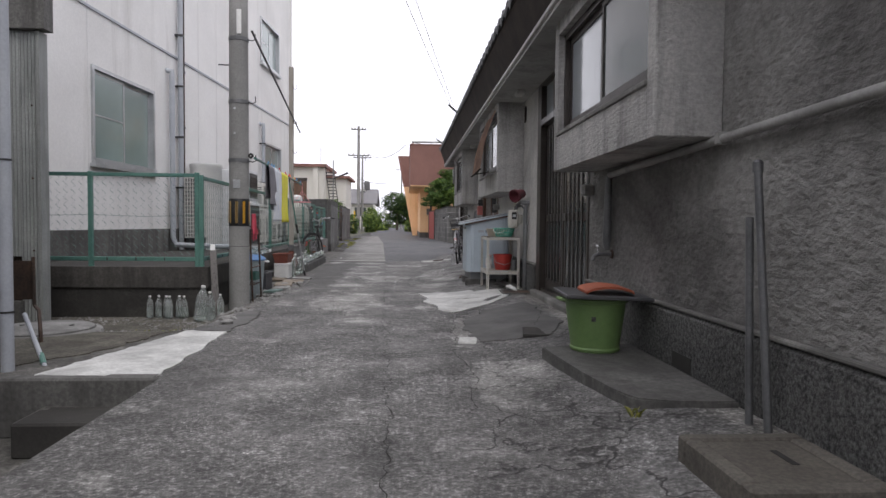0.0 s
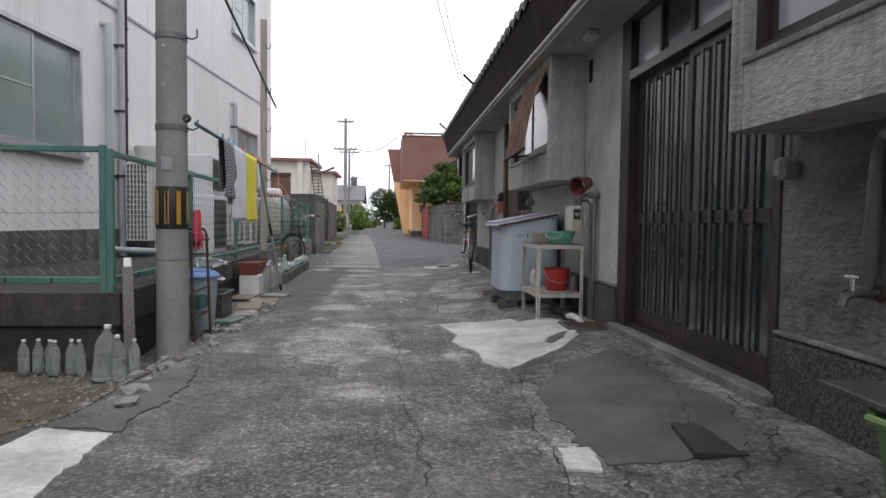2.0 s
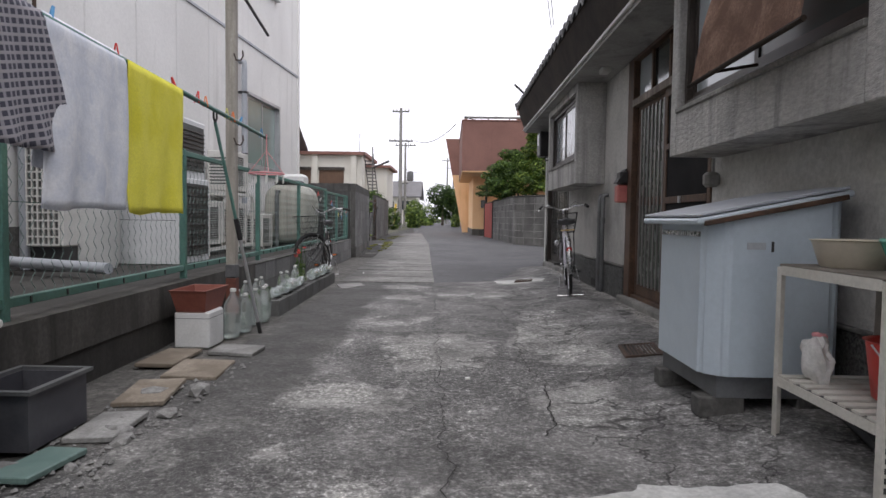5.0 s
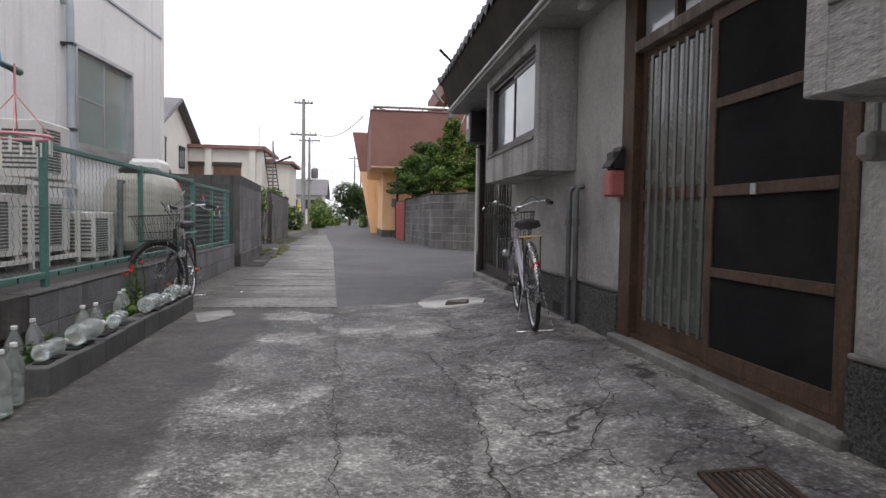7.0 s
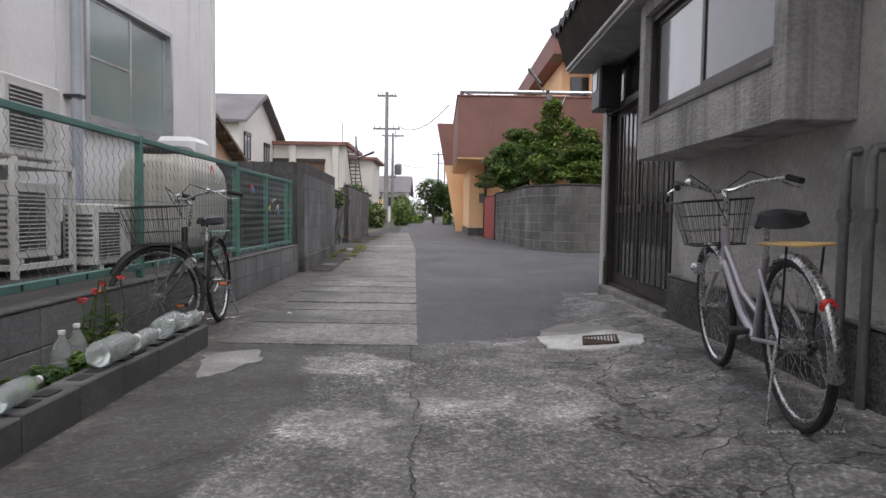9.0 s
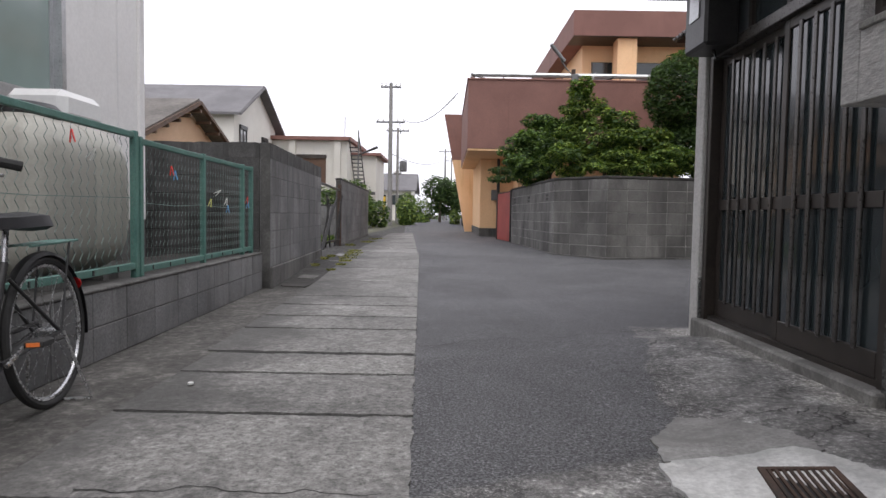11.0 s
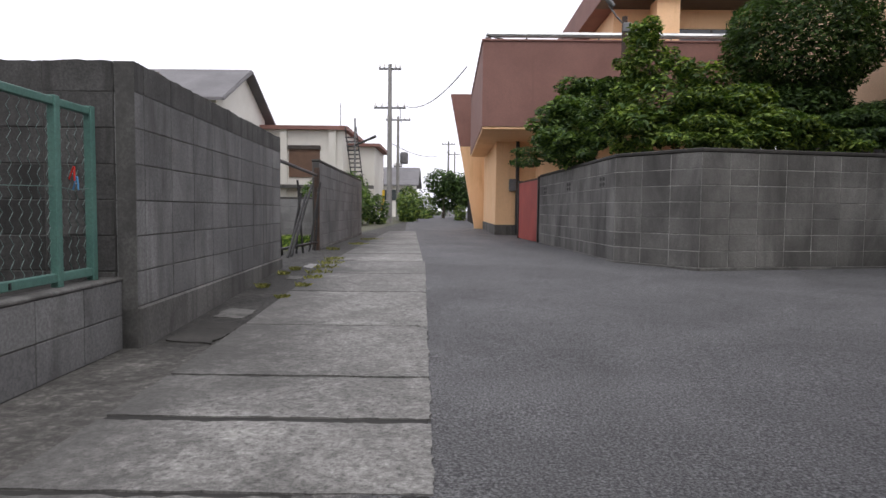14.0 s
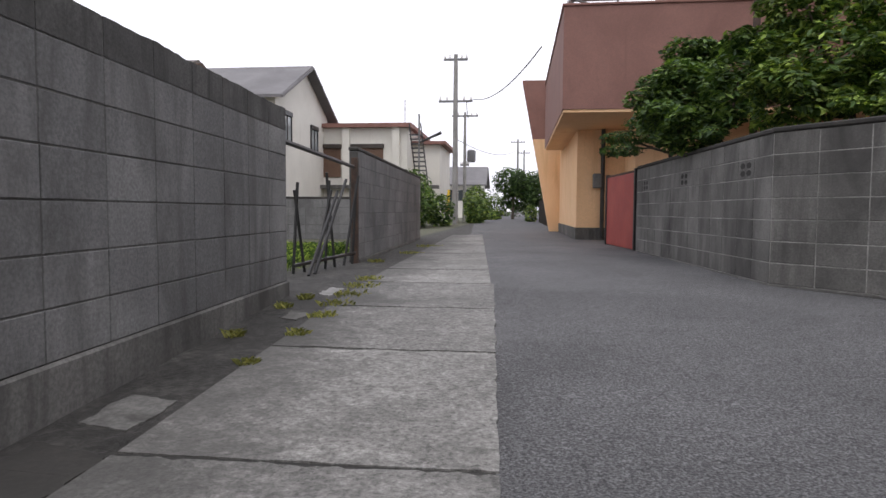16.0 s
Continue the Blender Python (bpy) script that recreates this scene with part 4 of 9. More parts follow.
for i, (a, b3) in enumerate(zip(JOINTS, JOINTS[1:])):
    gap = 0.06 if b3 in (17.02, 19.10) else 0.03
    a2, b2 = a + 0.006, b3 - gap
    out = []
    n = 40
    xl0, xl1 = -1.815 - 0.03 * (a - 16), -1.815 - 0.03 * (b3 - 16)
    if a < 17:
        xl0, xl1 = max(xl0, -1.80), max(xl1, -1.79)
    for k in range(n + 1):
        u = k / n
        out.append((xl0 + (slab_edge(a2) - xl0) * u, a2 + 0.012 * noise.noise((u * 9, a * 3.1, 0)) + 0.008 * noise.noise((u * 31, a * 3.1, 1))))
    for k in range(1, 24):
        u = k / 24
        y = a2 + (b2 - a2) * u
        out.append((slab_edge(y) + 0.014 * noise.noise((0, y * 6, 2)) + 0.012 * noise.noise((0, y * 26, 3)), y))
    for k in range(n + 1):
        u = 1 - k / n
        out.append((xl1 + (slab_edge(b2) - xl1) * u, b2 + 0.018 * noise.noise((u * 7, b3 * 3.1, 5)) + 0.022 * noise.noise((u * 26, b3 * 3.1, 4))))
    zt = [ground_z(-1.2, a2) + 0.008 + 0.004 * random.random(), ground_z(-1.2, b2) + 0.008 + 0.004 * random.random()]
    bm = bmesh.new()
    def zt_at(y):
        return zt[0] + (zt[1] - zt[0]) * (y - a2) / (b2 - a2)
    hi = [bm.verts.new((x, y, zt_at(y))) for x, y in out]
    lo = [bm.verts.new((x, y, zt_at(y) - 0.06)) for x, y in out]
    k = len(out)
    bm.faces.new(hi)
    for j in range(k):
        bm.faces.new((lo[j], lo[(j + 1) % k], hi[(j + 1) % k], hi[j]))
    part("slab", bm, M["slab"], pav)
    part("open_joint", boxes((xl1 + 0.01, slab_edge(b3) - 0.01, b2 + 0.004, b3 + 0.002, ground_z(-1.2, b3) - 0.02, ground_z(-1.2, b3) + 0.004)), M["dark"], pav)
# ---- plants ----
def leaf_material(name, dark, light):
    m, n, l, b = nodes_of(name)
    geo = n.new("ShaderNodeNewGeometry")
    col = ramp_node(n, l, geo.outputs["Random Per Island"], [(0.0, tuple(0.6 * a for a in dark)), (0.45, dark), (0.75, tuple(0.6 * a + 0.4 * c for a, c in zip(dark, light))), (1.0, light)])
    vec, _ = own_vector(n, l)
    col = mix_node(n, l, 1.0, col, ramp_node(n, l, noise_node(n, l, vec, 1.6, 4), [(0.3, 0.65), (0.7, 1.3)]), "MULTIPLY")
    l.new(col, b.inputs["Base Color"])
    b.inputs["Roughness"].default_value = 0.55
    b.inputs["Specular IOR Level"].default_value = 0.35
    glow = n.new("ShaderNodeBsdfTranslucent")
    l.new(mix_node(n, l, 1.0, col, (1.25, 1.3, 0.7), "MULTIPLY"), glow.inputs["Color"])
    both = n.new("ShaderNodeMixShader")
    both.inputs[0].default_value = 0.30
    l.new(b.outputs[0], both.inputs[1])
    l.new(glow.outputs[0], both.inputs[2])
    l.new(both.outputs[0], n["Material Output"].inputs["Surface"])
    return m


M["leaf"] = leaf_material("broad_green_leaves", (0.042, 0.088, 0.022), (0.22, 0.32, 0.075))
M["leaf_lime"] = leaf_material("young_lime_leaves", (0.062, 0.12, 0.026), (0.36, 0.46, 0.10))
M["leaf_dark"] = leaf_material("small_dark_leaves", (0.034, 0.07, 0.02), (0.13, 0.21, 0.055))
M["grass"] = leaf_material("yellowing_grass", (0.17, 0.18, 0.05), (0.40, 0.38, 0.12))
M["bark"] = surf("grey_brown_bark", (0.05, 0.04, 0.03), (0.11, 0.09, 0.07), 0.9, 6, 40, 0.3, 0.6, 0.006)


def leaves(blobs, count, size, seed, inner=0.55, ragged=1.0):
    """Leaf quads spread through the outer part of soft blobs (x, y, z, rx, ry, rz), with ragged tufts."""
    rng = np.random.RandomState(seed)
    vs, fs = [], []
    weights = np.array([b[3] * b[4] + b[4] * b[5] + b[3] * b[5] for b in blobs])
    picks = rng.choice(len(blobs), count, p=weights / weights.sum())
    for k in picks:
        bx, by, bz, rx, ry, rz = blobs[k]
        d = rng.normal(size=3)
        d /= np.linalg.norm(d)
        tuft = 1.0 + ragged * 0.22 * noise.noise((d[0] * 3 + k, d[1] * 3, d[2] * 3 + seed)) + ragged * 0.20 * noise.noise((d[0] * 8, d[1] * 8 + k, d[2] * 8))
        r = (inner + (1 - inner) * rng.rand() ** 0.45) * tuft
        c = np.array((bx + d[0] * rx * r, by + d[1] * ry * r, bz + d[2] * rz * r))
        n = d * 0.5 + rng.normal(size=3) * 0.38 + np.array((0, 0, 1.0))
        n /= np.linalg.norm(n)
        a = np.cross(n, rng.normal(size=3))
        a /= np.linalg.norm(a)
        b2 = np.cross(n, a)
        s = size * (0.6 + 0.8 * rng.rand())
        i = len(vs)
        tip = c + a * s - n * s * 0.15
        vs += [tuple(c - a * s), tuple(c + b2 * s * 0.42 + n * s * 0.08), tuple(tip), tuple(c - b2 * s * 0.42 + n * s * 0.08)]
        fs.append((i, i + 1, i + 2, i + 3))
    return vs, fs


def crown(name, parent, blobs, count, size, mat, seed, inner=0.55, ragged=1.0):
    vs, fs = leaves(blobs, count, size, seed, inner, ragged)
    me = bpy.data.meshes.new(name)
    me.from_pydata(vs, [], fs)
    me.materials.append(mat)
    ob = new(name, me)
    ob.parent = parent
    return ob


def limbs(parent, base, tips, r, bend=0.15, seed=1, name="limb"):
    rng = random.Random(seed)
    b = Vector(base)
    for t in tips:
        t = Vector(t)
        mid = (b + t) / 2 + Vector((rng.uniform(-bend, bend), rng.uniform(-bend, bend), rng.uniform(0, bend)))
        part(name, tube(bmesh.new(), [b, mid, t], [r, r * 0.7, r * 0.3], 6), M["bark"], parent)


def shrub(label, base, blobs, count, size, mat, seed, category="shrub", trunk=0.04, group="", bud=0, ragged=1.0):
    t = thing("shrub" if category == "shrub" else "tree", label, category, group=group)
    top = min(b[2] for b in blobs)
    part("trunk", tube(bmesh.new(), [base, (base[0] + 0.04, base[1], base[2] + 0.5 * (top - base[2])), (base[0], base[1] + 0.03, top)], [trunk * 1.3, trunk, trunk * 0.8], 8), M["bark"], t)
    limbs(t, (base[0], base[1] + 0.03, top - 0.02), [(b[0], b[1], b[2] + 0.2 * b[5]) for b in blobs], trunk * 0.6, seed=seed)
    crown("crown", t, spread(blobs, seed, bud) if bud else blobs, count, size, mat, seed, 0.55, ragged)
    return t


def spread(blobs, seed, per=5, scale=0.34):
    """Smaller clumps budding from the outer side of each blob, for an uneven outline."""
    rng = random.Random(seed)
    out = []
    for x, y, z, rx, ry, rz in blobs:
        out.append((x, y, z, rx * 0.82, ry * 0.82, rz * 0.80))
        for _ in range(per):
            a, e = rng.uniform(0, 6.283), rng.uniform(-0.25, 1.4)
            q = rng.uniform(0.75, 1.05)
            k = scale * rng.uniform(0.45, 1.3)
            out.append((x + rx * q * math.cos(a) * math.cos(e), y + ry * q * math.sin(a) * math.cos(e), z + rz * q * math.sin(e), rx * k, ry * k, rz * k * 0.75))
    return out


# garden behind the corner wall
gz = 0.14
tagged(part("garden_soil", prism(bmesh.new(), [(2.0, 25.4), (2.55, 24.55), (6.2, 25.35), (6.2, 31.5), (1.6, 31.5), (1.85, 30.0)], 0.0, 0.9), M["dirt"]), "raised garden soil behind the block wall", "soil", kind="structure")
shrub("loose green broadleaf shrub overhanging the block wall", (2.15, 28.6, 0.9), [(1.55, 28.5, 2.25, 0.65, 0.8, 0.55), (1.95, 29.2, 2.75, 0.7, 0.8, 0.55), (1.6, 27.8, 1.85, 0.5, 0.7, 0.35), (2.3, 28.2, 2.6, 0.6, 0.6, 0.5), (1.95, 27.1, 2.35, 0.40, 0.45, 0.6)], 15000, 0.055, M["leaf"], 3, bud=12)
shrub("light green feathery shrub over the garden wall", (2.9, 26.4, 0.9), [(2.75, 26.5, 2.4, 0.75, 0.7, 0.7), (2.45, 26.7, 3.15, 0.42, 0.45, 0.55), (3.4, 26.2, 2.2, 0.8, 0.55, 0.5), (2.25, 26.4, 2.0, 0.5, 0.6, 0.45), (4.1, 26.1, 2.05, 0.65, 0.5, 0.38)], 20000, 0.052, M["leaf_lime"], 4, bud=14)
shrub("low green shrub trailing along the wall top", (4.6, 25.9, 0.9), [(3.2, 25.6, 1.85, 0.7, 0.4, 0.3), (4.1, 25.7, 1.95, 0.7, 0.4, 0.32), (4.9, 25.9, 1.8, 0.5, 0.4, 0.25)], 9000, 0.045, M["leaf_lime"], 5, bud=10)
shrub("round clipped dark green topiary tree", (5.3, 27.5, 0.9), [(5.3, 27.5, 3.68, 1.24, 1.24, 1.06), (5.2, 27.3, 2.6, 0.8, 0.8, 0.4)], 30000, 0.045, M["leaf_dark"], 6, category="tree", trunk=0.08, ragged=0.3)
shrub("flat clipped dark pine cloud layer", (5.9, 26.6, 0.9), [(5.6, 26.4, 2.25, 0.6, 0.5, 0.16), (6.2, 26.7, 2.45, 0.6, 0.5, 0.15), (5.7, 26.0, 1.95, 0.7, 0.4, 0.15)], 6000, 0.045, M["leaf_dark"], 7)
# pine twig with sparse needles near the gate
shrub("sparse twisted pine branch over the red gate", (1.9, 30.2, 0.9), [(1.2, 30.3, 2.1, 0.45, 0.4, 0.12), (1.05, 29.9, 1.85, 0.35, 0.35, 0.10), (1.5, 30.0, 2.3, 0.4, 0.3, 0.12)], 1500, 0.045, M["leaf_dark"], 8)

# ---- orange and maroon house ----
oh = thing("orange_house", "orange rendered house with maroon balcony and parapets", "house", kind="structure")
part("wall", boxes((0.78, 7.0, 34.8, 41.0, 0.45, 2.85)), M["orange"], oh, "orange rendered ground floor")
part("plinth", boxes((0.76, 7.0, 34.78, 41.0, 0.0, 0.45)), M["concrete"], oh)
bm = boxes((0.22, 6.6, 32.0, 40.0, 2.86, 4.86))
part("balcony", bm, M["maroon"], oh, "maroon rendered balcony box")
part("balcony_soffit", boxes((0.24, 6.58, 32.02, 39.9, 2.80, 2.857)), M["orange"], oh)
part("coping", boxes((0.19, 6.63, 31.97, 40.0, 4.862, 4.91), bev=0.01), M["maroon"], oh)
rail = part("railing", tube(bmesh.new(), [(0.35, 32.1, 5.04), (6.5, 32.1, 5.04)], 0.07, 8), M["alu"], oh, "silver balcony rail")
for i in range(8):
    part("railing_post", tube(bmesh.new(), [(0.4 + i * 0.86, 32.1, 4.90), (0.4 + i * 0.86, 32.1, 5.04)], 0.02, 6), M["grey_metal"], oh)
part("railing", tube(bmesh.new(), [(0.35, 32.15, 5.04), (0.35, 39.8, 5.04)], 0.06, 8), M["alu"], oh)


def fin(z0, z1, mat, x_right=1.6):
    def xl(z):
        return 0.47 + (-0.5 - 0.47) * (z - 0.1) / 5.1
    bm = bmesh.new()
    v = [bm.verts.new(p) for p in ((xl(z0), 41.0, z0), (x_right, 41.0, z0), (x_right, 41.0, z1), (xl(z1), 41.0, z1), (xl(z0), 41.5, z0), (x_right, 41.5, z0), (x_right, 41.5, z1), (xl(z1), 41.5, z1))]
    for f in ((0, 1, 2, 3), (4, 5, 6, 7), (0, 1, 5, 4), (1, 2, 6, 5), (2, 3, 7, 6), (3, 0, 4, 7)):
        bm.faces.new([v[i] for i in f])
    return part("slanted_fin", bm, mat, oh)


fin(0.0, 3.28, M["orange"])
fin(3.283, 5.25, M["maroon"])
part("wall", boxes((1.9, 7.0, 33.4, 34.79, 0.1, 2.84)), M["orange"], oh)
part("downpipe", tube(bmesh.new(), [(1.38, 34.7, 0.2), (1.38, 34.7, 2.8)], 0.05, 8), M["black_metal"], oh)
part("meter_box", boxes((1.15, 1.35, 34.62, 34.78, 1.4, 1.75), bev=0.02), M["grey_metal"], oh)
# upper storey
part("upper_wall", boxes((4.7, 13.0, 37.6, 48.0, 4.9, 7.38)), M["orange"], oh, "orange upper storey")
part("parapet", boxes((4.1, 13.5, 36.3, 48.6, 7.40, 8.30)), M["maroon"], oh, "maroon roof parapet")
part("parapet_soffit", boxes((4.12, 13.4, 36.32, 37.6, 7.384, 7.397)), M["door_brown"], oh, "dark brown soffit")
part("upper_column", boxes((5.75, 6.45, 36.5, 37.2, 4.9, 7.38)), M["orange"], oh)
for x0, x1 in ((5.05, 6.2), (6.7, 9.0)):
    w = part("window", boxes((x0, x1, 37.55, 37.6, 4.95, 5.0), (x0, x1, 37.55, 37.6, 6.75, 6.756), (x0, x0 + 0.05, 37.55, 37.6, 5.0, 6.75), (x1 - 0.05, x1, 37.55, 37.6, 5.0, 6.75), ((x0 + x1) / 2 - 0.03, (x0 + x1) / 2 + 0.03, 37.55, 37.6, 5.0, 6.75)), M["door_brown"], oh)
    part("pane", boxes((x0 + 0.05, x1 - 0.05, 37.57, 37.59, 5.0, 6.75)), M["door_glass"], w)
gate = thing("red_gate", "faded red sheet metal gate in dark frame", "gate", kind="structure")
gd = Vector((1.42, 30.45, 0)) - Vector((1.22, 32.7, 0))
gm = pose(1.32, 31.58, 0.85, 0, 0, math.degrees(math.atan2(gd.y, gd.x)))
part("gate_leaf", obox(bmesh.new(), gm, 2.1, 0.04, 1.36, 0.006), M["red_gate"], gate)
for s in (-1.08, 1.08):
    part("gate_post", obox(bmesh.new(), gm @ pose(s, 0, 0.02), 0.07, 0.09, 1.45, 0.006), M["black_metal"], gate)
part("gate_rail", obox(bmesh.new(), gm @ pose(0, 0, 0.70), 2.1, 0.05, 0.04, 0.004), M["rust"], gate)

# ---- peach house and carport ----
ph = thing("peach_house", "peach rendered two-storey house with tiled eaves", "house", kind="structure")
part("wall", boxes((7.0, 13.5, 20.5, 32.2, 2.7, 6.2)), M["peach"], ph)
part("lower_wall", boxes((7.25, 13.5, 20.5, 32.0, 0.0, 2.7)), M["concrete"], ph)
part("ledge", boxes((6.85, 7.25, 20.5, 32.2, 2.62, 2.697), bev=0.01), M["dark_wood"], ph)
roof_object("roof", 20.2, 32.7, 6.4, 6.25, 10.3, 7.9, 10, 0.27, M["roof_tile"], ph, "dark tiled eaves")
part("roof_boarding", boxes((6.5, 13.8, 20.2, 32.6, 6.18, 6.235)), M["dark_wood"], ph)
w = part("window", boxes((6.95, 7.0, 25.0, 28.4, 4.75, 4.82), (6.95, 7.0, 25.0, 28.4, 6.0, 6.06), (6.95, 7.0, 25.0, 25.06, 4.82, 6.0), (6.95, 7.0, 28.34, 28.4, 4.82, 6.0), (6.95, 7.0, 26.1, 26.17, 4.82, 6.0), (6.95, 7.0, 27.2, 27.27, 4.82, 6.0)), M["door_brown"], ph)
part("pane", boxes((6.97, 6.99, 25.06, 28.34, 4.82, 6.0)), M["mirror_glass"], w)
cp = thing("carport", "grey steel carport with flat green-edged roof", "carport", kind="structure")
part("roof", boxes((6.05, 11.0, 19.6, 26.2, 2.62, 2.92), bev=0.01), surf("pale_grey_steel", (0.40, 0.41, 0.41), (0.5, 0.51, 0.5), 0.5, 2, 40, 0.08, 0.05), cp)
part("roof_edge", boxes((5.97, 11.0, 19.5, 26.28, 2.923, 3.02), bev=0.01), M["green"], cp, "green roof edge")
for y in (25.95, 20.0):
    part("post", boxes((6.40, 6.52, y - 0.06, y + 0.06, 0.0, 2.62), bev=0.006), M["alu"], cp)
part("back_panel", boxes((6.6, 7.2, 26.02, 26.07, 0.1, 1.7)), M["grey_pvc"], cp)
part("side_panel", boxes((7.15, 7.2, 20.0, 26.0, 0.1, 1.7)), M["grey_pvc"], cp)

# ---- street lamp on a wooden pole ----
sl = thing("street_lamp", "old street lamp on a short brown pole above the shrubs", "street lamp", at=(2.62, 28.5, 0.9))
part("pole", tube(bmesh.new(), [(0, 0, -0.05), (0, 0, 3.5)], [0.055, 0.05], 8), M["rust"], sl)
part("lamp_arm", tube(bmesh.new(), [(0, 0, 3.35), (-0.15, 0.0, 3.5), (-0.3, 0, 3.7)], 0.015, 6), M["grey_metal"], sl)
bm = bmesh.new()
obox(bm, pose(-0.38, 0, 3.88, 0, 50, 0), 0.55, 0.12, 0.07, 0.02)
part("lamp_head", bm, M["grey_metal"], sl, "slim grey lamp head")
part("bracket", obox(bmesh.new(), pose(0.04, 0, 3.3), 0.16, 0.12, 0.18, 0.02), M["grey_metal"], sl)
part("stay", tube(bmesh.new(), [(0.55, 0.1, 3.45), (0.1, 0.1, 2.4)], 0.012, 6), M["alu"], sl)

# ---- far houses on the other side ----
def gable_house(label, x0, x1, y0, y1, ze, zr, wall_m, roof_m, wins, over=0.5, kind_cat="house"):
    h = thing("house", label, kind_cat, kind="structure")
    ym = (y0 + y1) / 2
    bm = bmesh.new()
    v = [bm.verts.new(p) for x in (x0, x1) for p in ((x, y0, 0), (x, y1, 0), (x, y1, ze), (x, ym, zr), (x, y0, ze))]
    bm.faces.new(v[:5])
    bm.faces.new(v[5:])
    for i in range(5):
        j = (i + 1) % 5
        bm.faces.new((v[i], v[j], v[5 + j], v[5 + i]))
    part("wall", bm, wall_m, h)
    sl2 = (zr - ze) / (ym - y0)
    for sgn, ya in ((1, y0), (-1, y1)):
        bm = bmesh.new()
        e = ya - sgn * over
        ze2 = ze - sl2 * over + 0.02
        v = [bm.verts.new(p) for x in (x0 - over, x1 + over) for p in ((x, e, ze2), (x, ym, zr + 0.02), (x, ym, zr + 0.22), (x, e, ze2 + 0.16))]
        bm.faces.new(v[:4])
        bm.faces.new(v[4:])
        for i in range(4):
            j = (i + 1) % 4
            bm.faces.new((v[i], v[j], v[4 + j], v[4 + i]))
        part("roof", bm, roof_m, h)
        part("barge_board", tube(bmesh.new(), [(x1 + over + 0.02, e, ze2 + 0.05), (x1 + over + 0.02, ym, zr + 0.08)], 0.09, 4), M["slate"] if roof_m is M["slate"] else M["brown_wood"], h)
    for wy0, wy1, wz0, wz1 in wins:
        w = part("window", boxes((x1, x1 + 0.12, wy0, wy1, wz1 - 0.12, wz1 + 0.12), (x1, x1 + 0.08, wy0, wy1, wz0 - 0.06, wz0), (x1, x1 + 0.08, wy0, wy0 + 0.08, wz0, wz1 - 0.12), (x1, x1 + 0.08, wy1 - 0.08, wy1, wz0, wz1 - 0.12), (x1, x1 + 0.07, (wy0 + wy1) / 2 - 0.04, (wy0 + wy1) / 2 + 0.04, wz0, wz1 - 0.12)), M["black_metal"], h)
        part("pane", boxes((x1 + 0.005, x1 + 0.03, wy0 + 0.08, wy1 - 0.08, wz0, wz1 - 0.12)), M["mirror_glass"], w)
    return h


gable_house("cream two-storey house with grey slate gable roof", -24.0, -12.7, 50.0, 58.8, 6.6, 8.75, M["cream"], M["slate"], [(50.9, 52.2, 4.35, 5.9), (55.4, 56.7, 4.35, 5.7)])
h2 = gable_house("low orange house with brown tiled gable roof", -16.0, -9.3, 31.0, 38.6, 3.0, 4.45, M["peach"], surf("brown_grey_tiles", (0.10, 0.09, 0.08), (0.16, 0.145, 0.13), 0.8, 1, 9, 0.3, 0.4, 0.02), [])
for i in range(9):
    part("rafter", obox(bmesh.new(), pose(-8.98, 31.4 + i * 0.85, 3.0 + (4.2 - 2.95) * (1 - abs(34.8 - 31.4 - i * 0.85) / 3.8), 0, 0, 0), 0.5, 0.1, 0.1), M["brown_wood"], h2)

fb = thing("flat_building", "white flat-roofed house with brown shutters and roof rim", "house", kind="structure")
part("wall", boxes((-14.5, -7.4, 58.0, 66.0, 0.0, 5.95)), M["cream"], fb)
part("roof_rim", boxes((-14.7, -7.1, 57.6, 66.2, 5.95, 6.2)), M["maroon"], fb)
part("wall", boxes((-7.4, -5.6, 60.0, 66.0, 0.0, 5.1)), M["cream"], fb)
part("roof_rim", boxes((-7.4, -5.2, 59.6, 66.2, 5.1, 5.3)), M["maroon"], fb)
for x0 in (-13.6, -10.9):
    part("shutter", boxes((x0, x0 + 2.0, 57.93, 58.0, 2.9, 4.7)), M["brown_shutter"], fb, "brown rolling shutter")
    part("shutter_box", boxes((x0 - 0.05, x0 + 2.05, 57.8, 58.0, 4.7, 4.95)), M["door_brown"], fb)
for x0 in (-11.45, -8.3):
    part("pier", boxes((x0, x0 + 0.45, 57.75, 58.0, 0.0, 5.95)), M["cream"], fb)
part("ledge", boxes((-14.6, -5.4, 57.2, 58.0, 2.2, 2.4)), M["concrete"], fb)
for i in range(12):
    part("stair_tread", boxes((-7.15 + 0.04 * i, -6.45 + 0.04 * i, 57.2, 57.6, 5.4 - 0.27 * i, 5.46 - 0.27 * i)), M["black_metal"], fb)
for dx in (-0.02, 0.68):
    part("stair_rail", tube(bmesh.new(), [(-7.15 + dx, 57.3, 6.1), (-6.65 + dx, 57.3, 2.2)], 0.04, 6), M["black_metal"], fb)
part("antenna", tube(bmesh.new(), [(-7.9, 60, 6.2), (-7.9, 60, 8.0)], 0.03, 6), M["grey_metal"], fb)
lp = thing("street_lamp", "dark street lamp arm on a slim pole", "street lamp", at=(-6.2, 55, 0))
part("pole", tube(bmesh.new(), [(0, 0, 0), (0, 0, 6.3)], 0.05, 8), M["grey_metal"], lp)
part("lamp_arm", tube(bmesh.new(), [(0, 0, 4.7), (1.3, -0.4, 5.2)], [0.05, 0.09], 8), M["black_metal"], lp)

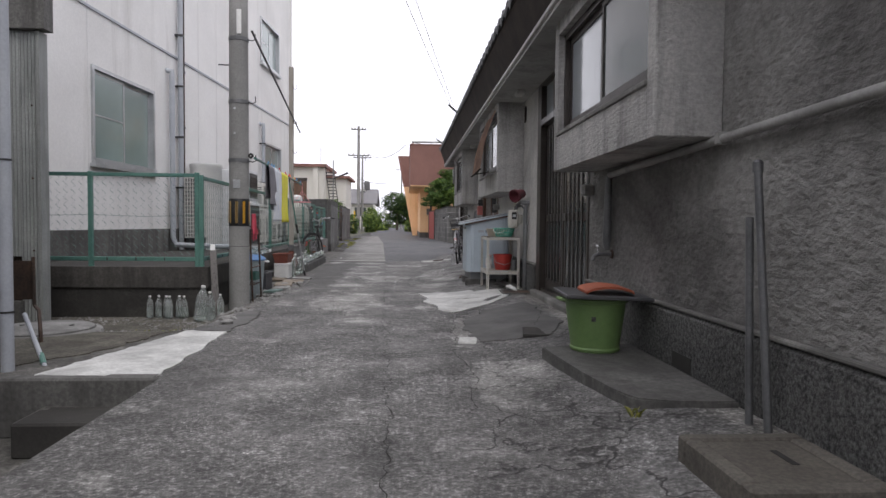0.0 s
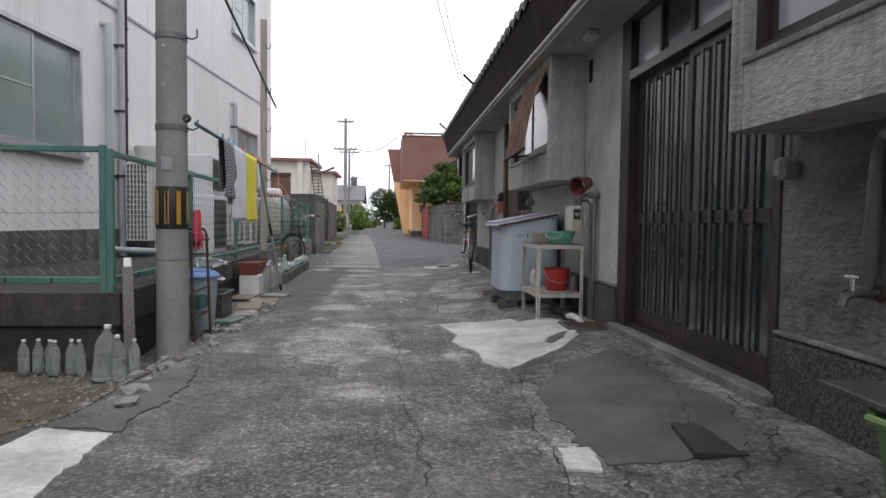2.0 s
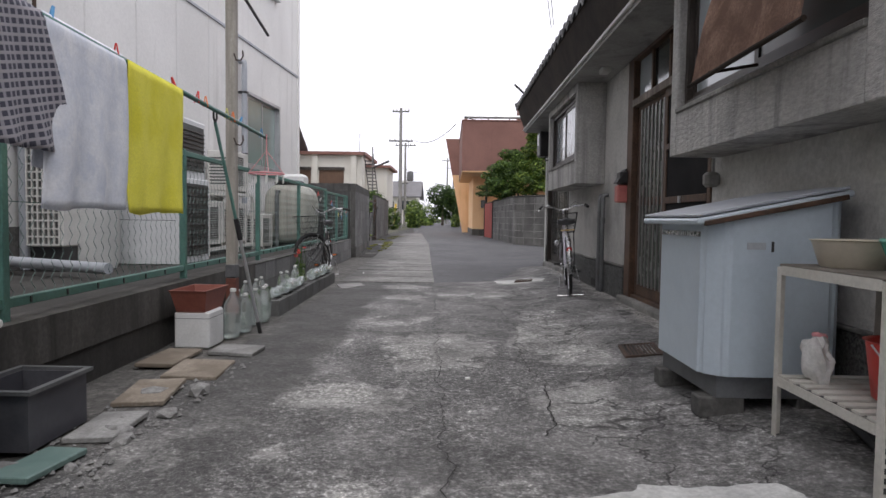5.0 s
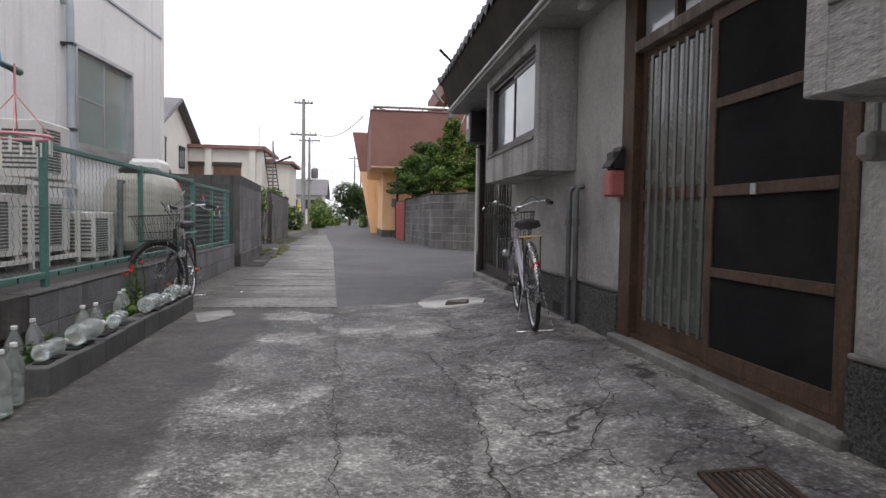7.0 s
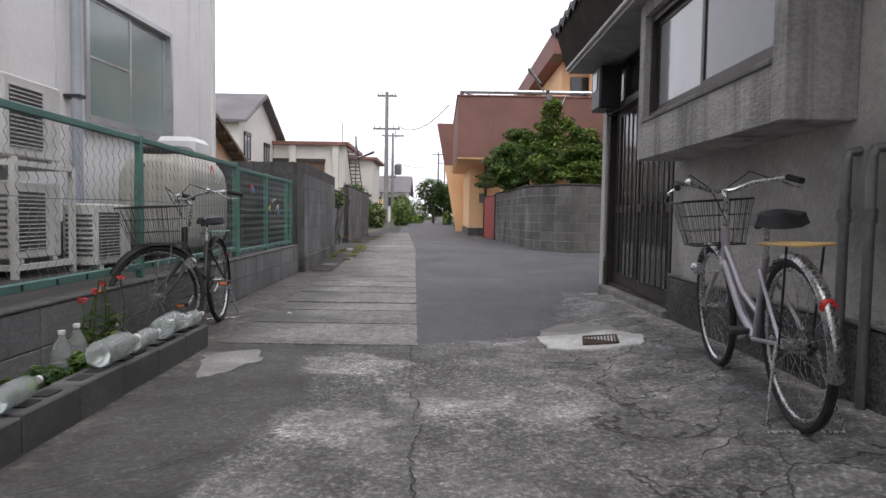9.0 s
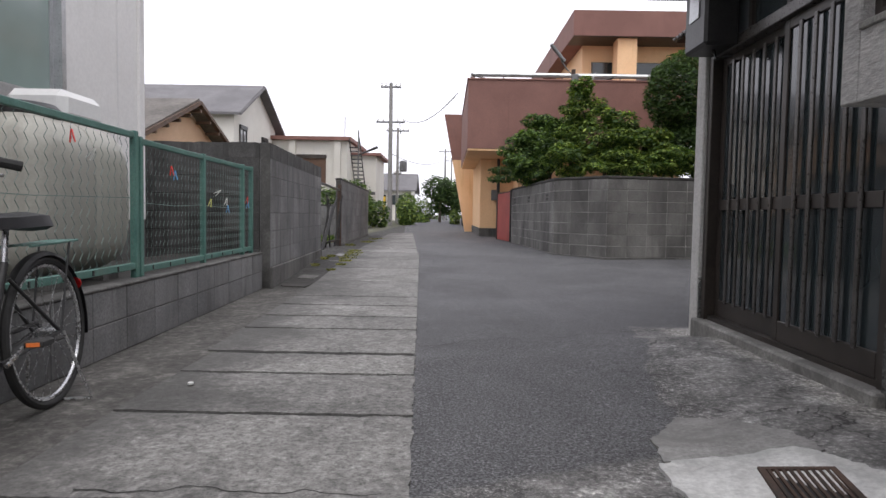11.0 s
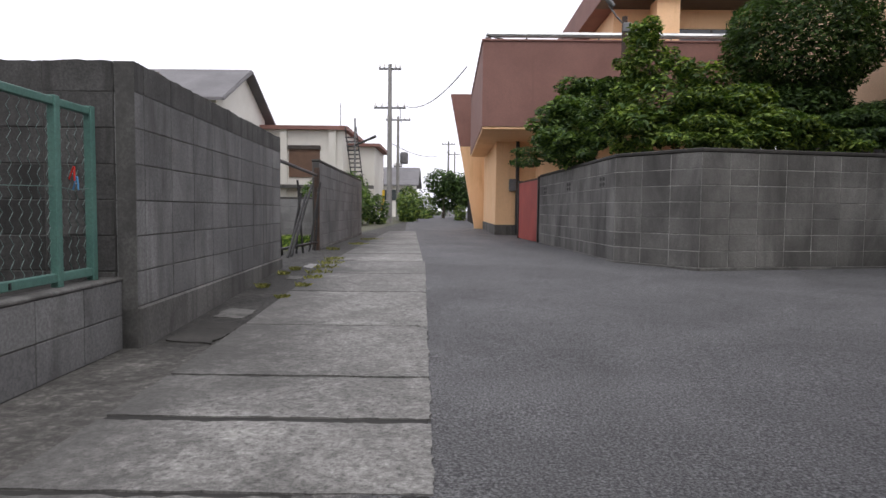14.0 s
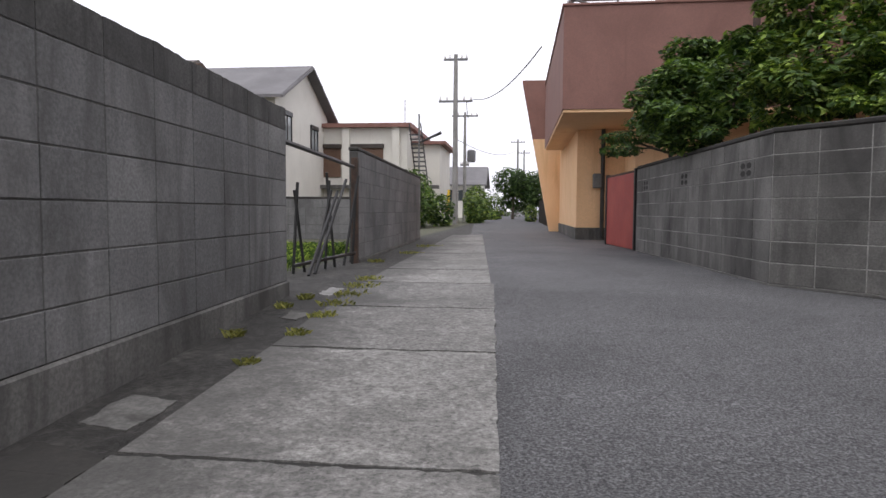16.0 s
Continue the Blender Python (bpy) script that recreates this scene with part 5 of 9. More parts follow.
fh = gable_house("far pale house with wide grey roof", -19.0, -4.3, 84.0, 92.0, 3.6, 5.4, M["cream"], M["slate"], [])
for x0 in (-12.0, -8.5, -6.6):
    part("window", boxes((x0, x0 + 1.4, 83.9, 84.0, 1.9, 3.0)), M["door_glass"], fh)
dh = thing("far_house", "dim tan house with dark eaves far along the lane", "house", kind="structure")
part("wall", boxes((1.6, 7.0, 48.0, 66.0, 0.0, 4.0)), M["peach"], dh)
part("roof", boxes((0.9, 7.4, 47.6, 66.5, 4.0, 4.3), bev=0.05), M["roof_tile"], dh)
part("fence_panel", boxes((0.75, 0.85, 48.0, 60.0, 0.0, 1.5)), M["dark_wood"], dh)


def electric_pole(label, x, y, h, arms, r=0.16):
    p = thing("electric_pole", label, "utility pole", at=(x, y, 0), group="electric poles")
    part("shaft", tube(bmesh.new(), [(0, 0, 0), (0, 0, h)], [r, r * 0.62], 12), M["pole"], p, smooth=True)
    for z, w in arms:
        arm = part("crossarm", boxes((-w, w, -0.05, 0.05, z, z + 0.1)), M["grey_metal"], p)
        for s in (-0.9, -0.5, 0.5, 0.9):
            part("insulator", lathe(bmesh.new(), [(0.05, 0), (0.06, 0.06), (0.035, 0.14), (0.03, 0.2)], 8, (s * w, 0, z + 0.1)), M["white_wall"], arm)
    return p


p2 = electric_pole("tall grey utility pole with two crossarms and a yellow guard", -3.75, 51.0, 8.6, [(8.3, 0.6), (6.25, 0.85)])
part("yellow_guard", tube(bmesh.new(), [(-0.38, -0.1, 0.1), (-0.30, -0.1, 1.9)], 0.07, 8), surf("yellow_plastic", (0.75, 0.47, 0.03), (0.8, 0.52, 0.05), 0.5, 2, 30, 0.05, 0), p2)
p3 = electric_pole("grey utility pole with a round transformer", -4.25, 63.0, 7.6, [(7.3, 0.9), (3.95, 0.3)], 0.14)
part("transformer", lathe(bmesh.new(), [(0.25, 0), (0.3, 0.1), (0.3, 0.75), (0.2, 0.85)], 12, (0.45, 0, 4.2)), M["grey_metal"], p3)
electric_pole("thin far utility pole", -0.6, 92.0, 9.0, [(8.6, 0.8)])
electric_pole("thin far utility pole", 0.3, 110.0, 9.5, [(9.0, 0.8)])


def cable(name, a, b, sag, r=0.005):
    a, b = Vector(a), Vector(b)
    pts = [a.lerp(b, i / 16) - Vector((0, 0, sag * 4 * (i / 16) * (1 - i / 16))) for i in range(17)]
    return tagged(part(name, tube(bmesh.new(), pts, r, 5), M["black_metal"]), "thin black overhead cable", "cable", group="overhead cables")


cable("cable", (-2.9, 51.0, 6.4), (0.0, 38.0, 5.6), 0.5, 0.02)
cable("cable", (-3.2, 51.0, 6.3), (-4.0, 63.0, 7.3), 0.4, 0.02)
cable("cable", (-3.8, 51.0, 4.5), (-0.4, 92.0, 8.0), 0.8, 0.02)
cable("cable", (1.10, 15.0, 3.55), (-3.5, -6.0, 7.1), 0.12)
cable("cable", (1.14, 15.05, 3.6), (-3.3, -6.0, 7.9), 0.12)
cable("cable", (0.3, 32.05, 5.02), (4.5, 32.05, 5.0), 0.3, 0.02)

# far greenery
shrub("leafy green shrubs at the lane's edge", (-4.6, 44.0, 0.1), [(-4.7, 44, 1.0, 0.9, 1.2, 0.9), (-5.2, 46, 1.5, 1.0, 1.2, 1.1), (-4.0, 47, 0.8, 0.6, 1.0, 0.8), (-6.2, 45, 1.2, 1.0, 1.2, 1.0)], 6000, 0.11, M["leaf"], 11)
shrub("leafy green shrubs beside the utility pole", (-3.0, 56.0, 0.1), [(-3.0, 55, 0.9, 0.6, 1.4, 0.9), (-3.1, 58, 1.2, 0.8, 1.6, 1.2)], 3000, 0.12, M["leaf_lime"], 12)
shrub("dense dark green tree far along the lane", (-1.0, 74.0, 0.1), [(-1.2, 74, 3.4, 1.5, 1.5, 1.2), (0.2, 73, 3.0, 1.5, 1.5, 1.2), (-0.4, 75, 2.0, 1.6, 1.5, 1.2), (1.2, 72, 2.6, 1.3, 1.5, 1.5)], 7000, 0.16, M["leaf_dark"], 13, category="tree", trunk=0.12)
shrub("bright green low plants far along the lane", (-2.2, 70.0, 0.1), [(-2.6, 76, 1.2, 1.0, 1.0, 1.2), (-2.8, 70, 0.5, 0.8, 1.5, 0.5), (0.3, 62, 0.6, 0.4, 1.0, 0.7)], 2500, 0.13, M["leaf_lime"], 14)
hd = thing("hedge", "distant dark hedge and trees closing the lane", "hedge", kind="stuff")
crown("hedge_leaves", hd, [(x, 104 + 6 * math.sin(x), 2.2 + 0.8 * math.sin(x * 1.7), 3.5, 3, 2.6) for x in range(-40, 41, 4)], 9000, 0.28, M["leaf_dark"], 15)
# low walls far on the right
for y, x in ((46.5, 1.0), (49.5, 0.95)):
    tagged(part("gate_pier", boxes((x - 0.2, x + 0.2, y - 0.2, y + 0.2, 0, 1.1), bev=0.02), M["concrete"]), "pale concrete gate pier", "pier", kind="structure")

# yard behind the broken gate
yard = thing("iron_gate", "rusty black iron gate standing ajar", "gate", kind="structure")
gx0 = lane_x(26.95)
part("gate_post", boxes((gx0 - 0.06, gx0 + 0.02, 26.95, 27.03, 0.1, 1.5), bev=0.006), M["rust"], yard)
for k in range(7):
    t0 = Vector((gx0 - 0.02 - 0.05 * k, 26.85 - 0.27 * k * 0.8, 0.16))
    lean = 0.10 * math.sin(k * 2.1)
    part("gate_bar", tube(bmesh.new(), [t0, t0 + Vector((0.05 + lean, lean * 2.2, 1.0 + 0.12 * math.sin(k)))], 0.018, 6), M["black_metal"], yard)
part("gate_rail", tube(bmesh.new(), [(gx0 - 0.02, 26.9, 1.38), (lane_x(24.2) - 0.05, 24.25, 1.42)], 0.025, 6), M["black_metal"], yard)
part("gate_rail", tube(bmesh.new(), [(gx0, 26.9, 0.3), (gx0 - 0.3, 25.5, 0.25)], 0.02, 6), M["black_metal"], yard)
part("brace", tube(bmesh.new(), [(gx0 - 0.1, 25.6, 0.16), (gx0 + 0.0, 26.5, 1.2)], 0.02, 6), M["black_metal"], yard)
part("brace", tube(bmesh.new(), [(gx0 - 0.1, 25.4, 0.16), (gx0 - 0.02, 26.2, 1.05)], 0.02, 6), M["black_metal"], yard)


def grass_patch(label, spots, per, h, seed, mat):
    rng = random.Random(seed)
    vs, fs = [], []
    for x, y, r in spots:
        for _ in range(per):
            a, q = rng.uniform(0, 6.28), r * rng.random() ** 0.6
            px, py = x + q * math.cos(a), y + q * math.sin(a)
            z = ground_z(px, py) - 0.005
            l2, b2, w = h * rng.uniform(0.5, 1.3), rng.uniform(0, 6.28), 0.004
            dx, dy = math.cos(b2), math.sin(b2)
            i = len(vs)
            vs += [(px - dy * w, py + dx * w, z), (px + dy * w, py - dx * w, z), (px + dx * l2 * 0.35 + dy * w * 0.7, py + dy * l2 * 0.35 - dx * w * 0.7, z + l2 * 0.7), (px + dx * l2 * 0.8, py + dy * l2 * 0.8, z + l2 * 0.85)]
            fs.append((i, i + 1, i + 2))
            fs.append((i, i + 2, i + 3))
    me = bpy.data.meshes.new("grass")
    me.from_pydata(vs, [], fs)
    me.materials.append(mat)
    return tagged(new("grass", me), label, "grass", kind="stuff")


grass_patch("yellow-green weeds growing from the slab joints", [(-1.97, 22.75, 0.07), (-1.98, 23.3, 0.10), (-2.0, 23.75, 0.14), (-2.02, 24.2, 0.16), (-2.04, 24.7, 0.16), (-2.1, 25.2, 0.14), (-2.34, 22.7, 0.06), (-2.38, 23.6, 0.07), (-1.99, 22.1, 0.05), (-2.5, 27.3, 0.12), (-2.34, 24.0, 0.06), (-2.3, 29, 0.2), (-2.3, 31, 0.25)], 110, 0.042, 3, M["grass"])
grass_patch("rough green yard grass", [(-3.5 - 0.5 * (i % 5), 25.2 + 0.55 * (i // 5), 0.4) for i in range(45)], 120, 0.14, 4, M["leaf_lime"])
# ---- green chain-link fence ----
def chain_mesh(p0, p1, z0, z1, pitch=0.08, r=0.0019):
    """Interlocked zigzag wires between two points."""
    p0, p1 = Vector((*p0, 0)), Vector((*p1, 0))
    d = (p1 - p0)
    L = d.length
    d.normalize()
    nrm = Vector((-d.y, d.x, 0))
    cols, rows = int(L / pitch), int((z1 - z0) / (pitch * 0.5))
    vs, fs = [], []
    for c in range(cols):
        for r0 in range(rows + 1):
            s = (c + 0.5 + (0.52 if (r0 + 0) % 2 else -0.02)) * pitch
            z = z0 + (z1 - z0) * r0 / rows
            q = p0 + d * s + nrm * (0.003 if r0 % 2 else -0.003)
            i = len(vs)
            for k in range(3):
                a = 2.094 * k
                vs.append((q.x + r * (math.cos(a) * d.x + math.sin(a) * nrm.x), q.y + r * (math.cos(a) * d.y + math.sin(a) * nrm.y), z + r * math.cos(a) * 0.6))
            if r0:
                for k in range(3):
                    fs.append((i - 3 + k, i - 3 + (k + 1) % 3, i + (k + 1) % 3, i + k))
    me = bpy.data.meshes.new("chain_mesh")
    me.from_pydata(vs, [], fs)
    me.materials.append(M["wire"])
    return me


def fence_run(f, pts, ztop, zbot, base, mesh_r=0.0019, pitch=0.08):
    for i, (x, y) in enumerate(pts):
        part("post", boxes((x - 0.022, x + 0.022, y - 0.022, y + 0.022, base, ztop + 0.03), bev=0.004), M["green"], f)
    for (xa, ya), (xb, yb) in zip(pts, pts[1:]):
        a, b2 = Vector((xa, ya, 0)), Vector((xb, yb, 0))
        ang = math.degrees(math.atan2((b2 - a).y, (b2 - a).x))
        m = pose(*((a + b2) / 2)[:2], 0, 0, 0, ang)
        L = (b2 - a).length - 0.044
        for z, h in ((ztop, 0.04), (zbot, 0.045)):
            rail = part("rail", obox(bmesh.new(), m @ pose(0, 0, z), L, 0.032, h, 0.004), M["green"], f)
        for k in range(int(L / 0.3)):
            part("rivet", obox(bmesh.new(), m @ pose(-L / 2 + 0.15 + 0.3 * k, -0.019, zbot), 0.012, 0.006, 0.03), M["black_metal"], rail)
        part("tension_wire", tube(bmesh.new(), [m @ Vector((-L / 2, 0, (ztop + zbot) / 2 + 0.02)), m @ Vector((0, 0, (ztop + zbot) / 2 + 0.005)), m @ Vector((L / 2, 0, (ztop + zbot) / 2 + 0.02))], 0.003, 4), M["wire"], f)
        ob = new("chain_mesh", chain_mesh((xa, ya), (xb, yb), zbot, ztop, pitch, mesh_r))
        ob.parent = f


fence = thing("chain_link_fence", "green chain-link fence on the low concrete wall", "fence", group="lane fences")
fx = lambda y: lane_x(y) - 0.09
fence_run(fence, [(-4.55, 6.99), (-3.35, 6.99), (fx(6.99) - 0.046, 6.99)], 1.40, 0.50, LT - 0.03)
fence_run(fence, [(fx(y), y) for y in (6.99, 8.90, 10.95, 13.02, 15.12, 17.36)], 1.375, 0.50, LT - 0.03)
fence_b = thing("chain_link_fence", "green chain-link fence panels with dense mesh beside the block wall", "fence", group="lane fences")
fence_run(fence_b, [(fx(y), y) for y in (17.43, 18.65, 19.81, 20.14)], 1.345, 0.47, LT + 0.0, 0.0017, 0.07)

# clothes pegs and knotted ribbons on the mesh
PEG = [surf("peg_" + nm, c, tuple(min(1, v * 1.2) for v in c), 0.45, 5, 40, 0.05, 0) for nm, c in (("red", (0.6, 0.04, 0.03)), ("blue", (0.1, 0.3, 0.55)), ("white", (0.65, 0.66, 0.62)), ("yellow", (0.65, 0.62, 0.15)), ("orange", (0.75, 0.2, 0.05)))]


def peg(m, mat, group="clothes pegs"):
    t = thing("clothes_peg", "small coloured plastic clothes peg", "clothes peg", group=group)
    t.matrix_basis = m
    for s in (-1, 1):
        part("jaw", obox(bmesh.new(), pose(0, s * 0.008, 0, s * 10, 0, 0), 0.012, 0.006, 0.075, 0.002), mat, t)
    part("spring", ring(bmesh.new(), (0, 0, 0.005), (1, 0, 0), 0.008, 0.0025, 10, 4), M["alu"], t)
    return t


for y, z, k in ((17.95, 1.18, 0), (18.02, 1.15, 1), (19.0, 1.05, 2), (18.8, 0.95, 3), (19.3, 0.90, 1), (19.25, 0.97, 2), (19.95, 1.0, 0), (19.98, 0.95, 1), (16.6, 1.28, 0), (16.8, 1.2, 2)):
    peg(pose(fx(y) + 0.012, y, z, 25 + 30 * math.sin(y * 9), 0, 90), PEG[k])

# ---- utility pole with warning band ----
up = thing("utility_pole", "round concrete utility pole with black and yellow warning band", "utility pole", at=(-1.84, 7.17, -0.08))


def prad(z):
    return 0.111 - 0.0035 * z


part("shaft", tube(bmesh.new(), [(0, 0, z) for z in (-0.2, 0, 2, 5, 9)], [prad(z) for z in (0, 0, 2, 5, 9)], 28), M["pole"], up, smooth=True)
band = part("warning_band", lathe(bmesh.new(), [(prad(1) + 0.003, 0.94), (prad(1) + 0.005, 0.945), (prad(1) + 0.004, 1.235), (prad(1) + 0.002, 1.24)], 28), M["black_metal"], up, "black warning band", smooth=True)
M["yellow"] = surf("reflective_yellow", (0.72, 0.38, 0.03), (0.80, 0.48, 0.06), 0.45, 5, 60, 0.15, 0.05)
M["tan_strip"] = surf("faded_reflective_strip", (0.55, 0.38, 0.14), (0.65, 0.46, 0.2), 0.5, 5, 60, 0.15, 0.05)
for k in range(9):
    bm = bmesh.new()
    a0 = math.radians(-90 + k * 40)
    R = prad(1) + 0.008
    row2 = [[bm.verts.new((R * math.cos(a0 + u), R * math.sin(a0 + u), z)) for z in (0.972, 1.21)] for u in (-0.13, -0.045, 0.045, 0.13)]
    for u, v in zip(row2, row2[1:]):
        bm.faces.new((u[0], v[0], v[1], u[1]))
    bmesh.ops.solidify(bm, geom=bm.faces[:], thickness=0.004)
    part("stripe", bm, M["yellow"] if k % 2 else M["tan_strip"], band)
part("joint_ring", lathe(bmesh.new(), [(prad(0.7) + 0.0015, 0.715), (prad(0.7) + 0.0015, 0.72)], 28, cap=False), M["black_metal"], up)
part("notice_plate", obox(bmesh.new(), pose(0.0, -prad(1.4) - 0.002, 1.40), 0.075, 0.006, 0.09, 0.001), M["alu"], up, "small blank grey notice plate")
part("name_plate", obox(bmesh.new(), pose(0.03, -prad(3) - 0.004, 3.15), 0.05, 0.008, 0.26, 0.002), M["white_wall"], up)
for z in (1.66, 2.30, 2.98):
    cl = part("clamp_band", lathe(bmesh.new(), [(prad(z) + 0.001, z - 0.022), (prad(z) + 0.006, z - 0.02), (prad(z) + 0.006, z + 0.02), (prad(z) + 0.001, z + 0.022)], 28), M["grey_metal"], up, "perforated steel clamp band")
    part("hook", tube(bmesh.new(), [(prad(z), -0.02, z), (prad(z) + 0.05, -0.03, z - 0.015), (prad(z) + 0.085, -0.03, z + 0.0), (prad(z) + 0.085, -0.03, z + 0.06)], 0.006, 6), M["black_metal"], cl)
part("step_bolt", tube(bmesh.new(), [(-prad(2.7), -0.02, 2.7), (-prad(2.7) - 0.11, -0.03, 2.7)], 0.007, 6), M["black_metal"], up)
for z in (1.95, 2.22, 4.2):
    part("bolt_hole", lathe(bmesh.new(), [(0.012, 0), (0.012, 0.004)], 10), M["alu"], up).matrix_basis = pose(-0.02, -prad(z) + 0.002, z, 90, 0, 0)

# ---- laundry poles, post and washing ----
wp = thing("wooden_post", "tall weathered square timber post with rust-brown foot", "post", at=(-1.955, 11.05, 0))
part("timber", boxes((-0.037, 0.037, -0.037, 0.037, 0.52, 3.55), bev=0.005), surf("grey_beige_timber", (0.36, 0.33, 0.29), (0.48, 0.45, 0.40), 0.8, 3, 50, 0.15, 0.3, 0.002, stain=(0.25, 0.23, 0.2), streak=True), wp)
part("painted_foot", boxes((-0.040, 0.040, -0.040, 0.040, -0.05, 0.42), bev=0.005), surf("red_brown_paint", (0.10, 0.035, 0.025), (0.16, 0.055, 0.035), 0.7, 4, 50, 0.2, 0.2, 0.002), wp)
part("tape_wrap", boxes((-0.042, 0.042, -0.042, 0.042, 0.42, 0.53), bev=0.008), M["grey_metal"], wp)
for z in (3.2, 2.62, 2.12, 1.48):
    part("hook", tube(bmesh.new(), [(0.03, -0.04, z + 0.02), (0.05, -0.05, z - 0.03), (0.085, -0.05, z - 0.035), (0.105, -0.05, z + 0.0), (0.10, -0.05, z + 0.04)], 0.006, 6), M["rust"], wp)
lb = thing("laundry_pole", "green and grey plastic-coated laundry pole", "laundry pole")
A, B = Vector((-1.635, 6.80, 1.605)), Vector((-1.90, 11.80, 1.60))
part("bar", tube(bmesh.new(), [A + (B - A) * 0.06, B], 0.015, 10), surf("teal_coated_bar", (0.03, 0.12, 0.10), (0.05, 0.18, 0.15), 0.4, 4, 40, 0.15, 0), lb)
part("end_cap", tube(bmesh.new(), [B - (B - A).normalized() * 0.06, B + (B - A).normalized() * 0.01], 0.018, 10), M["green"], lb)
part("lashing", ring(bmesh.new(), A + (B - A) * 0.012, (B - A), 0.018, 0.012, 16, 8), M["black_metal"], lb)
lb2 = thing("laundry_pole", "dark metal laundry pole hung higher up", "laundry pole")
part("bar", tube(bmesh.new(), [(-1.62, 6.85, 2.90), (-1.99, 12.15, 2.60)], 0.013, 8), M["black_metal"], lb2)


def along(y):
    return A + (B - A) * ((y - A.y) / (B.y - A.y))


def cloth(name, label, y0, y1, front, back, mat, seed, flare=0.05, skew=0.0, hem=0.02, category="laundry"):
    """A sheet folded over the bar, with folds; front and back are the lengths on the two sides."""
    nu, nv = 26, 36
    vs, fs = [], []
    total = front + back
    for j in range(nv + 1):
        s = -back + total * j / nv
        drop = max(0.0, abs(s) - 0.02)
        for i in range(nu + 1):
            u = i / nu
            f = drop / max(front, back)
            y = y0 + (y1 - y0) * (u + (u - 0.5) * flare * f) + skew * drop * (1 if s > 0 else 0.5)
            fold = 0.035 * f * noise.noise((u * 4.5, seed, f * 1.2)) + 0.014 * f * math.sin(u * 17 + seed + 2 * f)
            side = 0.02 if s > 0 else -0.02
            p = along(y)
            z = p.z + (0.018 * math.cos(s / 0.02 * 1.57) if abs(s) < 0.02 else -drop) - (hem * noise.noise((u * 3, seed + 9, 0)) if j in (0, nv) else 0)
            vs.append((p.x + side * min(1, abs(s) / 0.02) + fold, y, z))
    w = nu + 1
    fs = [(j * w + i, j * w + i + 1, (j + 1) * w + i + 1, (j + 1) * w + i) for j in range(nv) for i in range(nu)]
    me = bpy.data.meshes.new(name)
    me.from_pydata(vs, [], fs)
    me.polygons.foreach_set("use_smooth", [True] * len(me.polygons))
    me.materials.append(mat)
    ob = tagged(new(name, me), label, category, group="washing on the laundry pole")
    md = ob.modifiers.new("thick", "SOLIDIFY")
    md.thickness = 0.003
    return ob


def plaid_material():
    m, n, l, b = nodes_of("plaid_cloth")
    tc = n.new("ShaderNodeTexCoord")
    sep = n.new("ShaderNodeSeparateXYZ")
    l.new(tc.outputs["Object"], sep.inputs[0])
    def stripes(v, f, t):
        return ramp_node(n, l, math_node(n, l, "FRACT", math_node(n, l, "MULTIPLY", v, f)), [(t, 0.0), (t + 0.06, 1.0)])
    a = stripes(math_node(n, l, "MULTIPLY_ADD", sep.outputs[1], 1.0, math_node(n, l, "MULTIPLY", sep.outputs[2], 0.25)), 28, 0.6)
    c = stripes(math_node(n, l, "MULTIPLY_ADD", sep.outputs[2], 1.0, math_node(n, l, "MULTIPLY", sep.outputs[1], -0.25)), 34, 0.6)
    col = mix_node(n, l, a, (0.065, 0.065, 0.09), (0.30, 0.29, 0.32))
    col = mix_node(n, l, c, col, (0.36, 0.34, 0.36))
    l.new(col, b.inputs["Base Color"])
    b.inputs["Roughness"].default_value = 0.9
    return m


cloth("plaid_shirt", "dark grey and white plaid shirt hung over the pole", 7.93, 8.36, 0.50, 0.42, plaid_material(), 2.0, 0.15, 0.35)
cloth("white_towel", "white patterned towel pegged on the pole", 8.38, 9.00, 0.70, 0.55, surf("white_printed_cotton", (0.62, 0.65, 0.72), (0.78, 0.79, 0.82), 0.9, 9, 80, 0.06, 0.1, 0.001, stain=(0.48, 0.53, 0.64), stain_amount=0.35), 3.0, 0.06)
cloth("yellow_towel", "bright yellow towel pegged on the pole", 9.02, 9.70, 0.71, 0.60, surf("yellow_cotton", (0.72, 0.66, 0.05), (0.80, 0.74, 0.10), 0.9, 6, 120, 0.08, 0.3, 0.002), 4.0, 0.03)
for y, k in ((8.0, 1), (8.25, 1), (8.45, 1), (8.95, 0), (9.62, 0), (10.0, 0), (10.15, 4), (10.6, 3), (10.75, 4), (10.95, 1), (11.6, 1)):
    p = along(y)
    peg(pose(p.x, y, p.z + 0.02, 0, 20 * math.sin(y * 7), 90 + 40 * math.sin(y * 5)), PEG[k])
st = thing("prop_stick", "two-part laundry prop stick, green above and white below", "stick")
s0, s1 = Vector((-1.715, 10.98, 0.0)), Vector((-1.90, 10.55, 1.55))
part("lower_tube", tube(bmesh.new(), [s0, s0.lerp(s1, 0.52)], 0.014, 8), M["alu"], st)
part("upper_tube", tube(bmesh.new(), [s0.lerp(s1, 0.52), s1], 0.012, 8), M["green"], st)
part("joint", tube(bmesh.new(), [s0.lerp(s1, 0.47), s0.lerp(s1, 0.57)], 0.019, 8), M["black_metal"], st)
part("foot", tube(bmesh.new(), [s0, s0.lerp(s1, 0.06)], 0.017, 8), M["black_metal"], st)
